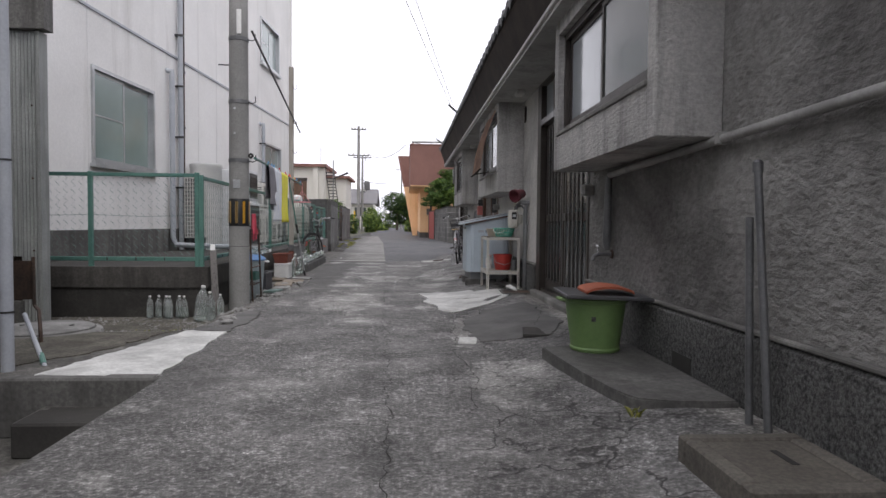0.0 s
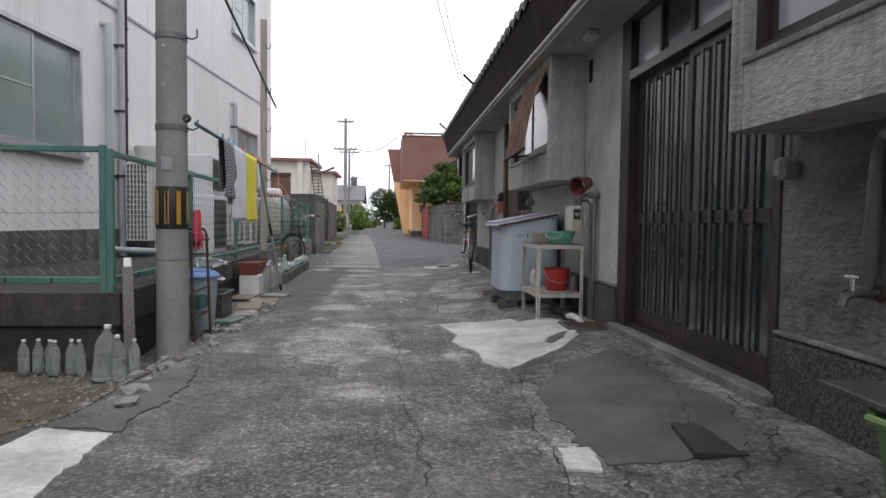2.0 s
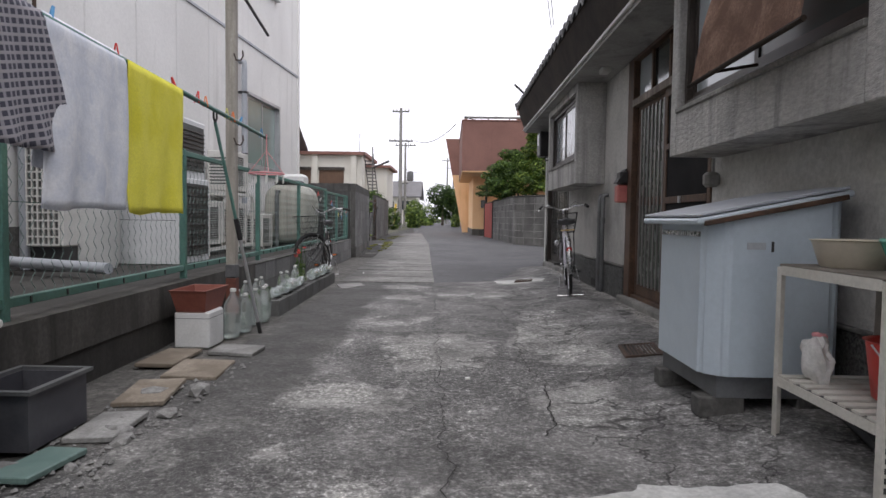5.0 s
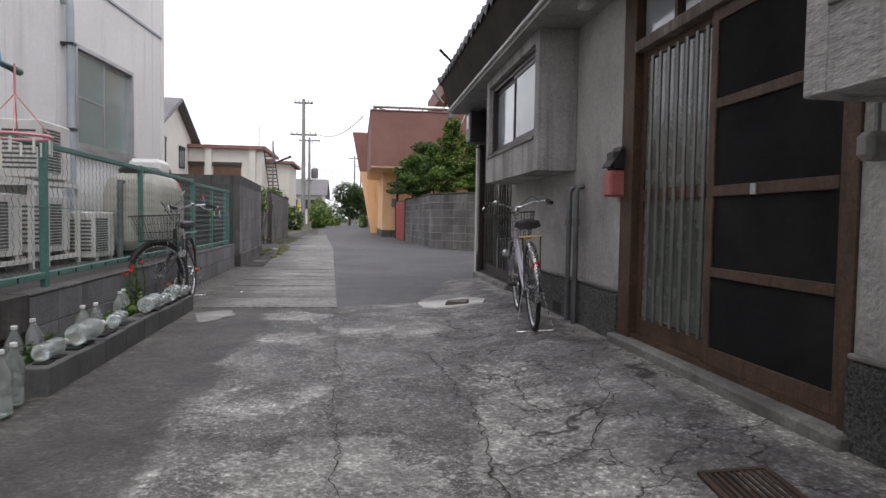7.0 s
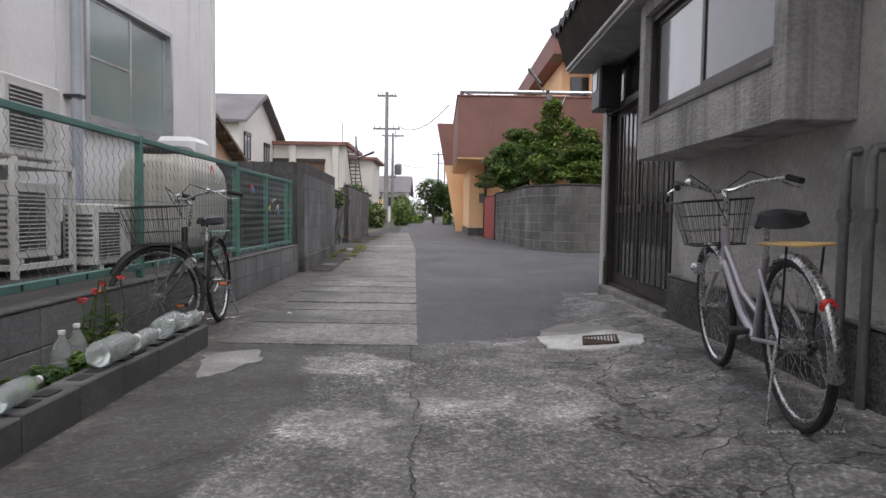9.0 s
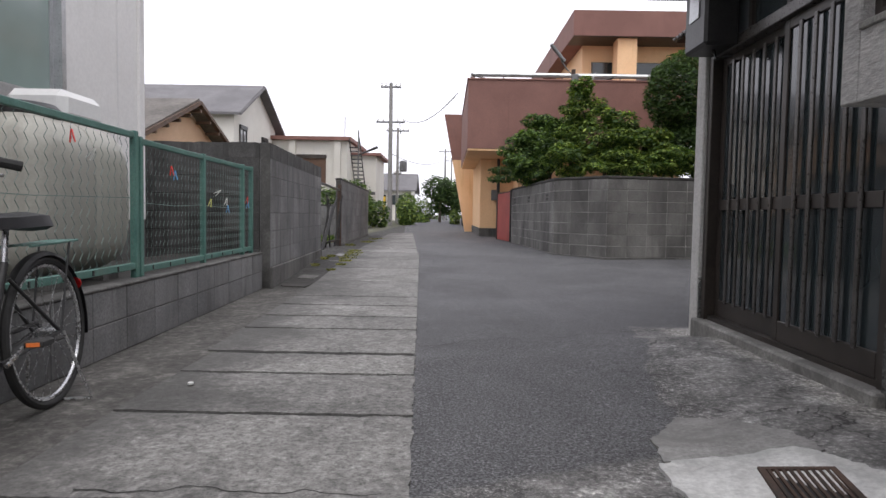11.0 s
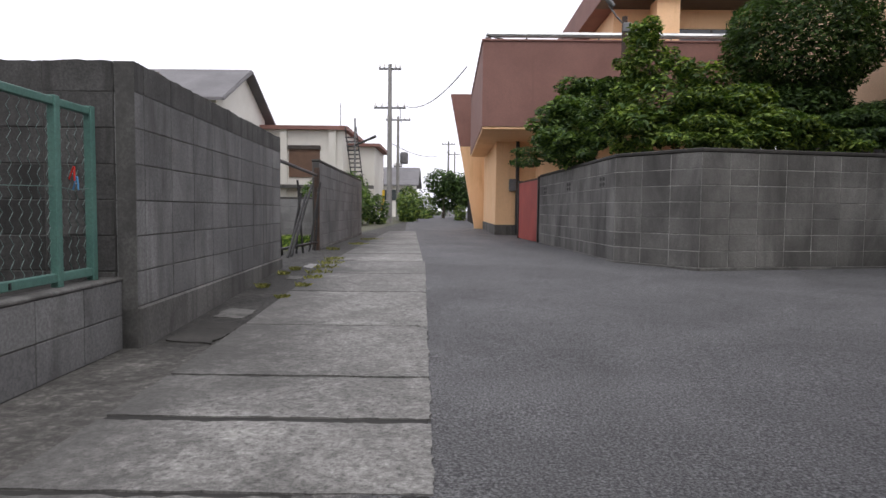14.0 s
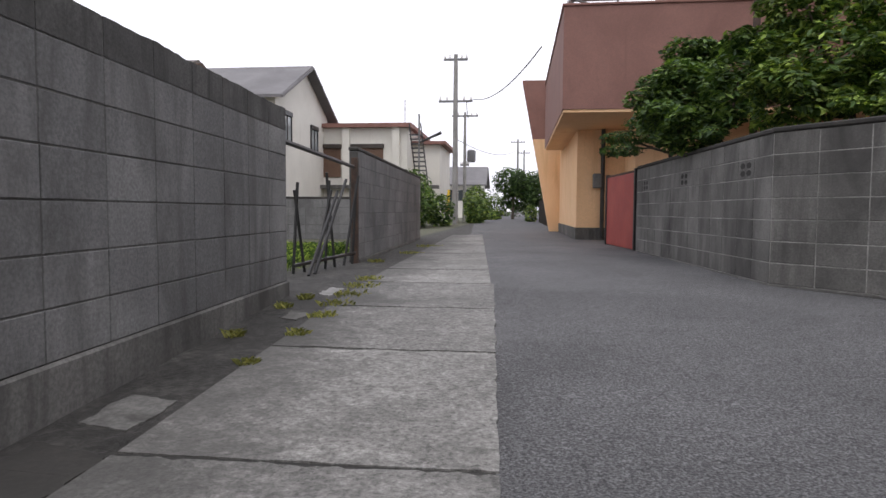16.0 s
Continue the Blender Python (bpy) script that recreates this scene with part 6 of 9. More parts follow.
for s in (-1, 1):
    part("fork", tube(bmesh.new(), [s1, s1 + Vector((0.0, s * 0.03, 0.03)), s1 + Vector((0, s * 0.03, 0.08))], 0.008, 6), M["black_metal"], st)
pk = thing("peg_hanger", "round pink plastic peg hanger", "hanger", at=(-1.88, 11.72, 1.60))
M["pink"] = surf("pink_plastic", (0.70, 0.28, 0.30), (0.78, 0.36, 0.38), 0.45, 4, 40, 0.05, 0)
part("hook", tube(bmesh.new(), [(0, 0, 0.02), (0, 0, -0.12)], 0.006, 6), M["pink"], pk)
part("hoop", ring(bmesh.new(), (0, 0, -0.32), (0, 0, 1), 0.15, 0.008, 28, 6), M["pink"], pk)
for k in range(4):
    a = k * 1.57 + 0.4
    part("chain", tube(bmesh.new(), [(0, 0, -0.12), (0.15 * math.cos(a), 0.15 * math.sin(a), -0.32)], 0.003, 5), M["pink"], pk)
for k in range(10):
    a = k * 0.628
    part("hanging_peg", obox(bmesh.new(), pose(0.15 * math.cos(a), 0.15 * math.sin(a), -0.37, 0, 0, math.degrees(a)), 0.006, 0.012, 0.07, 0.002), PEG[2], pk)

# ---- pipes on the white building ----
def building_pipe(label, pts, r, mat, brackets=()):
    p = thing("downpipe", label, "pipe", group="pipes on the white building")
    part("pipe", tube(bmesh.new(), pts, r, 10), mat, p, smooth=True)
    for z in brackets:
        x, y = pts[-1][0], pts[-1][1]
        part("bracket", boxes((x - 0.10, x + r + 0.008, y - r - 0.006, y + r + 0.006, z, z + 0.03)), M["black_metal"], p)
    return p


def fp(y, off):
    return fac_x(y) + off


building_pipe("grey plastic drain pipe with elbow", [(fp(11.35, -0.02), 11.35, 3.52), (fp(11.35, 0.09), 11.35, 3.50), (fp(11.35, 0.09), 11.35, 3.42), (fp(11.35, 0.09), 11.35, 0.62), (fp(11.35, 0.14), 11.38, 0.50), (-2.9, 11.0, 0.48)], 0.045, M["grey_pvc"])
building_pipe("grey plastic downpipe on the facade", [(fp(11.72, 0.08), 11.72, 9.6), (fp(11.72, 0.08), 11.72, 0.40)], 0.045, M["grey_pvc"], (1.5, 2.4, 3.3, 4.2, 5.2))
building_pipe("thin rust-brown pipe on the facade", [(fp(11.92, 0.05), 11.92, 9.6), (fp(11.92, 0.05), 11.92, 0.40)], 0.018, M["rust"], (1.6, 2.6, 3.6))
building_pipe("grey plastic drain pipe with elbow", [(fp(16.55, -0.02), 16.55, 3.42), (fp(16.55, 0.09), 16.55, 3.40), (fp(16.55, 0.09), 16.55, 3.3), (fp(16.55, 0.09), 16.55, 0.40)], 0.045, M["grey_pvc"], (1.9, 2.9))

# ---- outdoor air conditioner units and tank behind the fence ----
M["ac"] = surf("off_white_enamel", (0.52, 0.51, 0.48), (0.62, 0.61, 0.58), 0.5, 3, 50, 0.06, 0.05, 0.001, stain=(0.36, 0.34, 0.30), stain_amount=0.34, streak=True)
M["fin"] = surf("dark_grille", (0.06, 0.062, 0.06), (0.11, 0.11, 0.105), 0.6, 3, 60, 0.2, 0.1, 0.001)


def condenser(label, x, y, z, w, d, h, rz=0.0):
    """An outdoor unit whose grille faces +x."""
    u = thing("air_conditioner_unit", label, "air conditioner", at=(x, y, z), rz=rz, group="outdoor units behind the fence")
    part("casing", boxes((-d / 2, d / 2, -w / 2, w / 2, 0.03, h), bev=0.012), M["ac"], u)
    g = part("grille_recess", boxes((d / 2, d / 2 + 0.004, -w * 0.42, w * 0.14, h * 0.16, h * 0.88)), M["fin"], u)
    for k in range(15):
        zz = h * 0.17 + h * 0.70 * k / 14
        part("grille_bar", boxes((d / 2 + 0.004, d / 2 + 0.012, -w * 0.42, w * 0.14, zz, zz + 0.007)), M["ac"], g)
    for k in range(9):
        zz = h * 0.2 + h * 0.6 * k / 8
        part("side_fin", boxes((-d * 0.4, d * 0.4, -w / 2 - 0.004, -w / 2, zz, zz + 0.02)), M["fin"], u)
    for s in (-0.35, 0.35):
        part("foot", boxes((-d / 2, d / 2, s * w - 0.03, s * w + 0.03, 0.0, 0.03)), M["ac"], u)
    return u


def stand(label, x, y, z, w, d, h):
    s = thing("steel_stand", label, "stand", at=(x, y, z))
    for a in (-d / 2, d / 2):
        for b2 in (-w / 2, w / 2):
            part("leg", boxes((a - 0.02, a + 0.02, b2 - 0.02, b2 + 0.02, 0, h)), M["ac"], s)
    for zz in (0.06, h - 0.04):
        for a in (-d / 2, d / 2):
            part("rail", boxes((a - 0.018, a + 0.018, -w / 2 + 0.02, w / 2 - 0.02, zz, zz + 0.04)), M["ac"], s)
        for b2 in (-w / 2, w / 2):
            part("rail", boxes((-d / 2 + 0.02, d / 2 - 0.02, b2 - 0.018, b2 + 0.018, zz, zz + 0.04)), M["ac"], s)
    return s


PZ = LT - 0.03
# lattice-backed unit at the corner
lat = thing("air_conditioner_unit", "tall off-white unit with a square lattice guard", "air conditioner", at=(-3.78, 12.0, PZ), group="outdoor units behind the fence")
part("casing", boxes((-0.17, 0.15, -0.38, 0.14, 0.22, 1.32), bev=0.012), M["ac"], lat)
part("base_frame", boxes((-0.15, 0.13, -0.36, 0.12, 0.0, 0.22)), M["black_metal"], lat)
bk = part("guard_backing", boxes((-0.15, 0.13, -0.388, -0.381, 0.24, 1.29)), M["fin"], lat)
for k in range(7):
    xx = -0.15 + 0.28 * k / 6
    part("guard_bar", boxes((xx - 0.007, xx + 0.007, -0.405, -0.389, 0.24, 1.29)), M["ac"], bk)
for k in range(16):
    zz = 0.24 + 1.05 * k / 15
    part("guard_bar", boxes((-0.155, 0.135, -0.412, -0.4055, zz - 0.007, zz + 0.007)), M["ac"], bk)
def cased_unit(label, x0, x1, y0, y1, z0, z1):
    u = thing("air_conditioner_unit", label, "air conditioner", group="outdoor units behind the fence")
    part("casing", boxes((x0, x1, y0, y1, z0, z1), bev=0.012), surf("white_enamel", (0.60, 0.61, 0.62), (0.68, 0.69, 0.70), 0.45, 3, 40, 0.04, 0.03), u)
    g = part("grille_recess", boxes((x1, x1 + 0.005, y0 + 0.06, y1 - 0.06, z0 + 0.08, z1 - 0.06)), M["fin"], u)
    n = int((z1 - z0 - 0.14) / 0.045)
    for k in range(n):
        zz = z0 + 0.09 + 0.045 * k
        part("louvre", boxes((x1 + 0.005, x1 + 0.016, y0 + 0.06, y1 - 0.06, zz, zz + 0.012)), M["bar_grey"], g)
    part("seam", boxes((x0 + 0.02, x1 - 0.02, y0 - 0.003, y0, (z0 + z1) / 2, (z0 + z1) / 2 + 0.006)), M["grey_metal"], u)
    return u


cased_unit("large white air conditioner unit with dark louvres", -3.85, -3.02, 12.55, 13.40, PZ, 1.30)
cased_unit("white air conditioner unit stacked on another", -3.80, -3.05, 12.60, 13.36, 1.30, 1.93)
dr = thing("plastic_drum", "round white plastic drum", "drum", at=(-3.72, 12.14, PZ))
part("body", lathe(bmesh.new(), [(0.26, 0), (0.28, 0.05), (0.28, 1.50), (0.295, 1.52), (0.295, 1.58), (0.25, 1.59)], 28), surf("milky_plastic", (0.62, 0.62, 0.60), (0.70, 0.70, 0.68), 0.5, 2, 40, 0.04, 0), dr, smooth=True)
stand("white steel stand carrying an air conditioner unit", -3.52, 15.50, PZ, 0.70, 0.46, 0.84)
condenser("off-white air conditioner unit inside the stand", -3.52, 15.50, PZ + 0.10, 0.58, 0.36, 0.60)
condenser("off-white air conditioner unit on top of the stand", -3.52, 15.46, PZ + 0.84, 0.66, 0.38, 0.60)
stand("white steel stand for another air conditioner unit", -3.52, 14.45, PZ, 0.80, 0.46, 0.84)
condenser("old off-white air conditioner unit under a stand", -3.52, 14.45, PZ + 0.10, 0.70, 0.36, 0.60)
condenser("small off-white air conditioner unit on the ground", -3.32, 16.30, PZ, 0.60, 0.28, 0.55)

M["tank"] = surf("beige_grp_tank", (0.33, 0.325, 0.285), (0.43, 0.42, 0.37), 0.55, 1.2, 40, 0.06, 0.05, 0.002, stain=(0.22, 0.21, 0.18), stain_amount=0.36, streak=True)
tk = thing("storage_tank", "large beige rounded plastic storage tank", "tank", at=(-3.0, 17.20, PZ))
bm = bmesh.new()
prof = []
for k in range(28):
    a = 2 * math.pi * k / 28
    prof.append((0.38 * math.copysign(abs(math.cos(a)) ** 0.6, math.cos(a)), 0.56 + 0.50 * math.copysign(abs(math.sin(a)) ** 0.55, math.sin(a))))
rings = []
for yv, sc in ((-0.54, 0.6), (-0.53, 0.80), (-0.50, 0.90), (-0.44, 0.965), (-0.36, 1.0), (-0.02, 1.0), (-0.012, 0.985), (0.012, 0.985), (0.02, 1.0), (0.34, 1.0), (0.42, 0.965), (0.48, 0.90), (0.51, 0.80), (0.52, 0.6)):
    rings.append([bm.verts.new((x * sc, yv, 0.56 + (z - 0.56) * sc)) for x, z in prof])
for u, v in zip(rings, rings[1:]):
    for k in range(28):
        bm.faces.new((u[k], u[(k + 1) % 28], v[(k + 1) % 28], v[k]))
bm.faces.new(rings[0][::-1])
bm.faces.new(rings[-1])
part("shell", bm, M["tank"], tk, smooth=True)
part("hatch", lathe(bmesh.new(), [(0.24, 1.04), (0.25, 1.09), (0.22, 1.12), (0.05, 1.135)], 24, (0, -0.22, 0)), M["black_metal"], tk, "dark round hatch", smooth=True)
part("pipe", tube(bmesh.new(), [(-0.1, -0.50, 0.92), (-0.12, -0.57, 0.93), (-0.12, -0.58, 0.8), (-0.12, -0.58, 0.0)], 0.035, 8), M["grey_metal"], tk)
for yv in (-0.3, 0.3):
    part("saddle", boxes((-0.3, 0.3, yv - 0.1, yv + 0.1, 0.0, 0.08)), M["concrete"], tk)
wb = thing("plastic_box", "white rounded plastic box lying on the tank", "box", at=(-3.02, 17.42, PZ + 1.06))
part("cover", boxes((-0.2, 0.2, -0.24, 0.24, 0.0, 0.20), bev=0.05), surf("white_grp", (0.66, 0.66, 0.65), (0.74, 0.74, 0.73), 0.5, 2, 40, 0.03, 0), wb)
# ---- bicycles ----
M["rubber"] = surf("black_tyre_rubber", (0.018, 0.018, 0.018), (0.035, 0.034, 0.033), 0.8, 8, 80, 0.2, 0.2, 0.001)
M["chrome"] = surf("dull_chrome", (0.48, 0.48, 0.49), (0.62, 0.62, 0.62), 0.28, 6, 60, 0.1, 0.05, 0.0005, metal=0.9)
M["seat_black"] = surf("black_vinyl_saddle", (0.015, 0.015, 0.017), (0.03, 0.03, 0.033), 0.5, 6, 80, 0.15, 0.1, 0.001)
M["red_lens"] = surf("red_reflector", (0.45, 0.012, 0.015), (0.55, 0.02, 0.02), 0.25, 6, 60, 0.1, 0.1, 0.001)


def wheel(b, x, R, fender_m):
    w = part("wheel", ring(bmesh.new(), (x, 0, R), (0, 1, 0), R - 0.018, 0.018, 44, 8), M["rubber"], b, "black rubber tyre on steel rim", smooth=True)
    part("rim", ring(bmesh.new(), (x, 0, R), (0, 1, 0), R - 0.042, 0.010, 40, 6), M["chrome"], w, smooth=True)
    part("hub", tube(bmesh.new(), [(x, -0.05, R), (x, 0.05, R)], 0.02, 10), M["chrome"], w)
    for k in range(24):
        a = 2 * math.pi * k / 24
        s = 0.025 if k % 2 else -0.025
        part("spoke", tube(bmesh.new(), [(x + 0.02 * math.cos(a + 0.5), s, R + 0.02 * math.sin(a + 0.5)), (x + (R - 0.045) * math.cos(a), 0, R + (R - 0.045) * math.sin(a))], 0.0011, 4, False), M["chrome"], w)
    bm = bmesh.new()
    rows = []
    a0, a1 = (0.15, 2.7) if x < 0.5 else (-0.3, 2.0)
    for i in range(17):
        a = a0 + (a1 - a0) * i / 16
        if x < 0.5:
            a = math.pi - a
            a = math.pi - (a0 + (a1 - a0) * i / 16) + 0.35
        else:
            a = 0.55 + (2.35 - 0.55) * i / 16
        row2 = []
        for yy, dr in ((-0.026, -0.012), (-0.016, 0.004), (0, 0.009), (0.016, 0.004), (0.026, -0.012)):
            q = R + 0.014 + dr
            row2.append(bm.verts.new((x + q * math.cos(a), yy, R + q * math.sin(a))))
        rows.append(row2)
    for u, v in zip(rows, rows[1:]):
        for k in range(4):
            bm.faces.new((u[k], u[k + 1], v[k + 1], v[k]))
    bmesh.ops.solidify(bm, geom=bm.faces[:], thickness=0.002)
    part("mudguard", bm, fender_m, b, smooth=True)
    return w


def bicycle(label, at, rz, frame_m, fender_m, rack_m, basket_m, lean=0.0, steer=0.0):
    """Front along +x from the rear wheel's foot."""
    b = thing("bicycle", label, "bicycle", at=at, rz=rz)
    b.matrix_basis = pose(*at, lean, 0, rz)
    R, WB = 0.335, 1.08
    wheel(b, 0.0, R, fender_m)
    wheel(b, WB, R, fender_m)
    bb, seat, head, head2 = (0.44, 0, 0.28), (0.28, 0, 0.66), (0.86, 0, 0.60), (0.83, 0, 0.78)
    part("frame", tube(tube(tube(tube(bmesh.new(), [bb, seat], 0.016, 10), [bb, (0.62, 0, 0.36), head], 0.022, 10), [(0.40, 0, 0.40), (0.60, 0, 0.47), (0.845, 0, 0.68)], 0.014, 10), [(0.87, 0, 0.56), head2], 0.02, 10), frame_m, b, "stepped steel bicycle frame", smooth=True)
    for s in (-0.055, 0.055):
        part("chain_stay", tube(bmesh.new(), [(0.40, s * 0.5, 0.28), (0, s, R)], 0.009, 8), frame_m, b)
        part("seat_stay", tube(bmesh.new(), [(0.30, s * 0.4, 0.60), (0, s, R)], 0.008, 8), frame_m, b)
        part("fork_blade", tube(bmesh.new(), [(0.88, s * 0.7, 0.55), (0.97, s, 0.44), (WB, s, R)], [0.013, 0.012, 0.008], 8), frame_m, b)
    part("seat_post", tube(bmesh.new(), [seat, (0.25, 0, 0.80)], 0.012, 8), M["chrome"], b)
    bm = bmesh.new()
    rows = []
    for i, (x, hw, z) in enumerate(((0.06, 0.06, 0.83), (0.09, 0.105, 0.845), (0.16, 0.105, 0.845), (0.24, 0.06, 0.84), (0.32, 0.028, 0.838), (0.36, 0.018, 0.825))):
        rows.append([bm.verts.new((x, hw * c, z + dz)) for c, dz in ((-1, -0.045), (-0.85, 0.0), (0, 0.018), (0.85, 0.0), (1, -0.045), (0, -0.05))])
    for u, v in zip(rows, rows[1:]):
        for k in range(6):
            bm.faces.new((u[k], u[(k + 1) % 6], v[(k + 1) % 6], v[k]))
    bm.faces.new(rows[0][::-1])
    bm.faces.new(rows[-1])
    part("saddle", bm, M["seat_black"], b, smooth=True)
    part("stem", tube(bmesh.new(), [head2, (0.81, 0, 0.93), (0.85, 0, 0.96)], 0.012, 8), M["chrome"], b)
    hb = part("handlebar", tube(bmesh.new(), [(0.62, -0.28, 0.99), (0.72, -0.26, 1.01), (0.83, -0.14, 1.0), (0.87, -0.05, 0.965), (0.87, 0.05, 0.965), (0.83, 0.14, 1.0), (0.72, 0.26, 1.01), (0.62, 0.28, 0.99)], 0.011, 8), M["chrome"], b, smooth=True)
    for s in (-1, 1):
        part("grip", tube(bmesh.new(), [(0.60, s * 0.283, 0.985), (0.71, s * 0.262, 1.01)], 0.016, 8), M["rubber"], hb)
        part("brake_lever", tube(bmesh.new(), [(0.76, s * 0.24, 1.0), (0.74, s * 0.30, 0.965), (0.66, s * 0.31, 0.955)], 0.005, 6), M["chrome"], hb)
        part("brake_cable", tube(bmesh.new(), [(0.77, s * 0.23, 1.0), (0.90, s * 0.15, 1.06), (0.93, s * 0.04, 0.98), (0.88, 0.0, 0.85)], 0.003, 5), M["rubber"], hb)
    part("bell", lathe(bmesh.new(), [(0.025, 0), (0.024, 0.012), (0.012, 0.024)], 12, (0.80, 0.18, 1.01)), M["chrome"], hb)
    # basket of bars
    bs = part("basket", ring(bmesh.new(), (0, 0, 0), (0, 0, 1), 0.001, 0.0005, 6, 3), basket_m, b, "wire front basket")
    x0, x1, w0, w1, z0, z1 = 0.95, 1.22, 0.13, 0.18, 0.68, 0.92
    for f in (0.0, 0.33, 0.66, 1.0):
        z = z0 + (z1 - z0) * f
        w = w0 + (w1 - w0) * f
        xf = x1 - 0.05 + 0.07 * f
        part("basket_hoop", tube(bmesh.new(), [(x0, -w, z), (xf, -w, z), (xf, w, z), (x0, w, z), (x0, -w, z)], 0.005 if f in (0, 1.0) else 0.0022, 5), basket_m, bs)
    for k in range(13):
        c = -1 + 2 * k / 12
        part("basket_wire", tube(bmesh.new(), [(x1 + 0.02, c * w1, z1), (x1 - 0.05, c * w0, z0), (x0, c * w0, z0), (x0, c * w1, z1)], 0.0018, 4), basket_m, bs)
    for k in range(9):
        f = k / 8
        for s in (-1, 1):
            part("basket_wire", tube(bmesh.new(), [(x0 + (x1 + 0.02 - x0) * f, s * w1, z1), (x0 + (x1 - 0.05 - x0) * f, s * w0, z0)], 0.0018, 4), basket_m, bs)
    part("basket_stay", tube(bmesh.new(), [(1.0, -0.06, 0.69), (WB, -0.065, R)], 0.005, 6), M["chrome"], b)
    part("basket_stay", tube(bmesh.new(), [(1.0, 0.06, 0.69), (WB, 0.065, R)], 0.005, 6), M["chrome"], b)
    # rear rack
    rk = part("rear_rack", tube(bmesh.new(), [(0.20, -0.06, 0.72), (-0.2, -0.065, 0.73), (-0.23, 0, 0.73), (-0.2, 0.065, 0.73), (0.20, 0.06, 0.72)], 0.006, 6), rack_m, b, smooth=True)
    for k in (-0.03, 0.0, 0.03):
        part("rack_bar", tube(bmesh.new(), [(0.2, k, 0.725), (-0.21, k, 0.73)], 0.005, 6), rack_m, rk)
    for s in (-1, 1):
        part("rack_stay", tube(bmesh.new(), [(-0.12, s * 0.065, 0.73), (0, s * 0.06, R)], 0.005, 6), M["black_metal"], rk)
    part("reflector", lathe(bmesh.new(), [(0.028, 0), (0.03, 0.006), (0.018, 0.014)], 14), M["red_lens"], b).matrix_basis = pose(-0.285, 0, 0.52, 0, -75, 0)
    # crank, guard, stand
    part("crank", tube(bmesh.new(), [(0.44, -0.07, 0.28), (0.58, -0.075, 0.22)], 0.009, 6), M["chrome"], b)
    part("crank", tube(bmesh.new(), [(0.44, 0.07, 0.28), (0.30, 0.075, 0.34)], 0.009, 6), M["chrome"], b)
    for x, y, z in ((0.58, -0.12, 0.22), (0.30, 0.12, 0.34)):
        pd = part("pedal", obox(bmesh.new(), pose(x, y, z), 0.09, 0.075, 0.025, 0.005), M["rubber"], b)
        part("pedal_reflector", obox(bmesh.new(), pose(x + 0.047, y, z), 0.004, 0.05, 0.016), PEG[4], pd)
    part("chain_guard", tube(bmesh.new(), [(0.50, -0.045, 0.34), (0.44, -0.045, 0.36), (0.0, -0.05, R + 0.04), (-0.06, -0.05, R), (0.0, -0.05, R - 0.04), (0.44, -0.045, 0.2), (0.51, -0.045, 0.28), (0.50, -0.045, 0.34)], 0.012, 6), M["black_metal"], b)
    part("stand_leg", tube(bmesh.new(), [(0.0, -0.07, R), (-0.03, -0.11, 0.15), (-0.07, -0.14, 0.012), (-0.07, 0.14, 0.012), (-0.03, 0.11, 0.15), (0.0, 0.07, R)], 0.007, 6), M["chrome"], b)
    if steer:
        turn = Matrix.Translation((0.88, 0, 0)) @ Matrix.Rotation(radians(steer), 4, "Z") @ Matrix.Translation((-0.88, 0, 0))
        front = [o for o in b.children if o.name.split(".")[0] in ("fork_blade", "stem", "handlebar", "basket", "basket_stay", "mudguard", "wheel") and max(v.co.x for v in o.data.vertices) > 0.7 or o.name.split(".")[0] == "basket"]
        for o in front:
            o.matrix_basis = turn
    part("headlamp", lathe(bmesh.new(), [(0.02, 0), (0.035, 0.03), (0.035, 0.06)], 14), M["chrome"], b).matrix_basis = pose(1.02, 0.09, 0.55, 0, 90, 0)
    return b


M["lilac"] = surf("silver_lilac_paint", (0.42, 0.40, 0.45), (0.52, 0.50, 0.55), 0.35, 4, 60, 0.08, 0.03, 0.0005, metal=0.4)
M["gold_rack"] = surf("yellowed_rack_paint", (0.55, 0.36, 0.12), (0.65, 0.44, 0.18), 0.45, 4, 60, 0.1, 0.05)
bicycle("silver lilac city bicycle parked against the row house", (1.09, 13.14, ground_z(1.09, 13.14)), 82, M["lilac"], M["chrome"], M["gold_rack"], M["black_metal"], lean=-4)
bicycle("black city bicycle with front basket beside the low wall", (-2.10, 15.86, 0.0), -84, M["black_metal"], M["black_metal"], M["green"], M["black_metal"], lean=3, steer=-42)

# ---- washing machine on bricks ----
M["wm"] = surf("pale_blue_enamel", (0.44, 0.51, 0.57), (0.52, 0.585, 0.64), 0.4, 2, 50, 0.03, 0.03, 0.0005, stain=(0.40, 0.46, 0.50), stain_amount=0.3, streak=True)
wm = thing("washing_machine", "pale blue old washing machine with a board on top", "washing machine", at=(0, 0, 0))
bz = ground_z(1.1, 9.1)
bm = bmesh.new()
out = [(0.94, 8.86), (1.40, 8.86), (1.46, 8.92), (1.46, 9.50), (1.40, 9.56), (0.92, 9.56), (0.86, 9.50), (0.86, 8.94)]
def wz(x):
    return 0.90 + 0.20 * (x - 0.86)
lo = [bm.verts.new((x, y, bz + 0.16)) for x, y in out]
hi = [bm.verts.new((x, y, wz(x))) for x, y in out]
for i in range(8):
    bm.faces.new((lo[i], lo[(i + 1) % 8], hi[(i + 1) % 8], hi[i]))
bm.faces.new(hi)
bm.faces.new(lo[::-1])
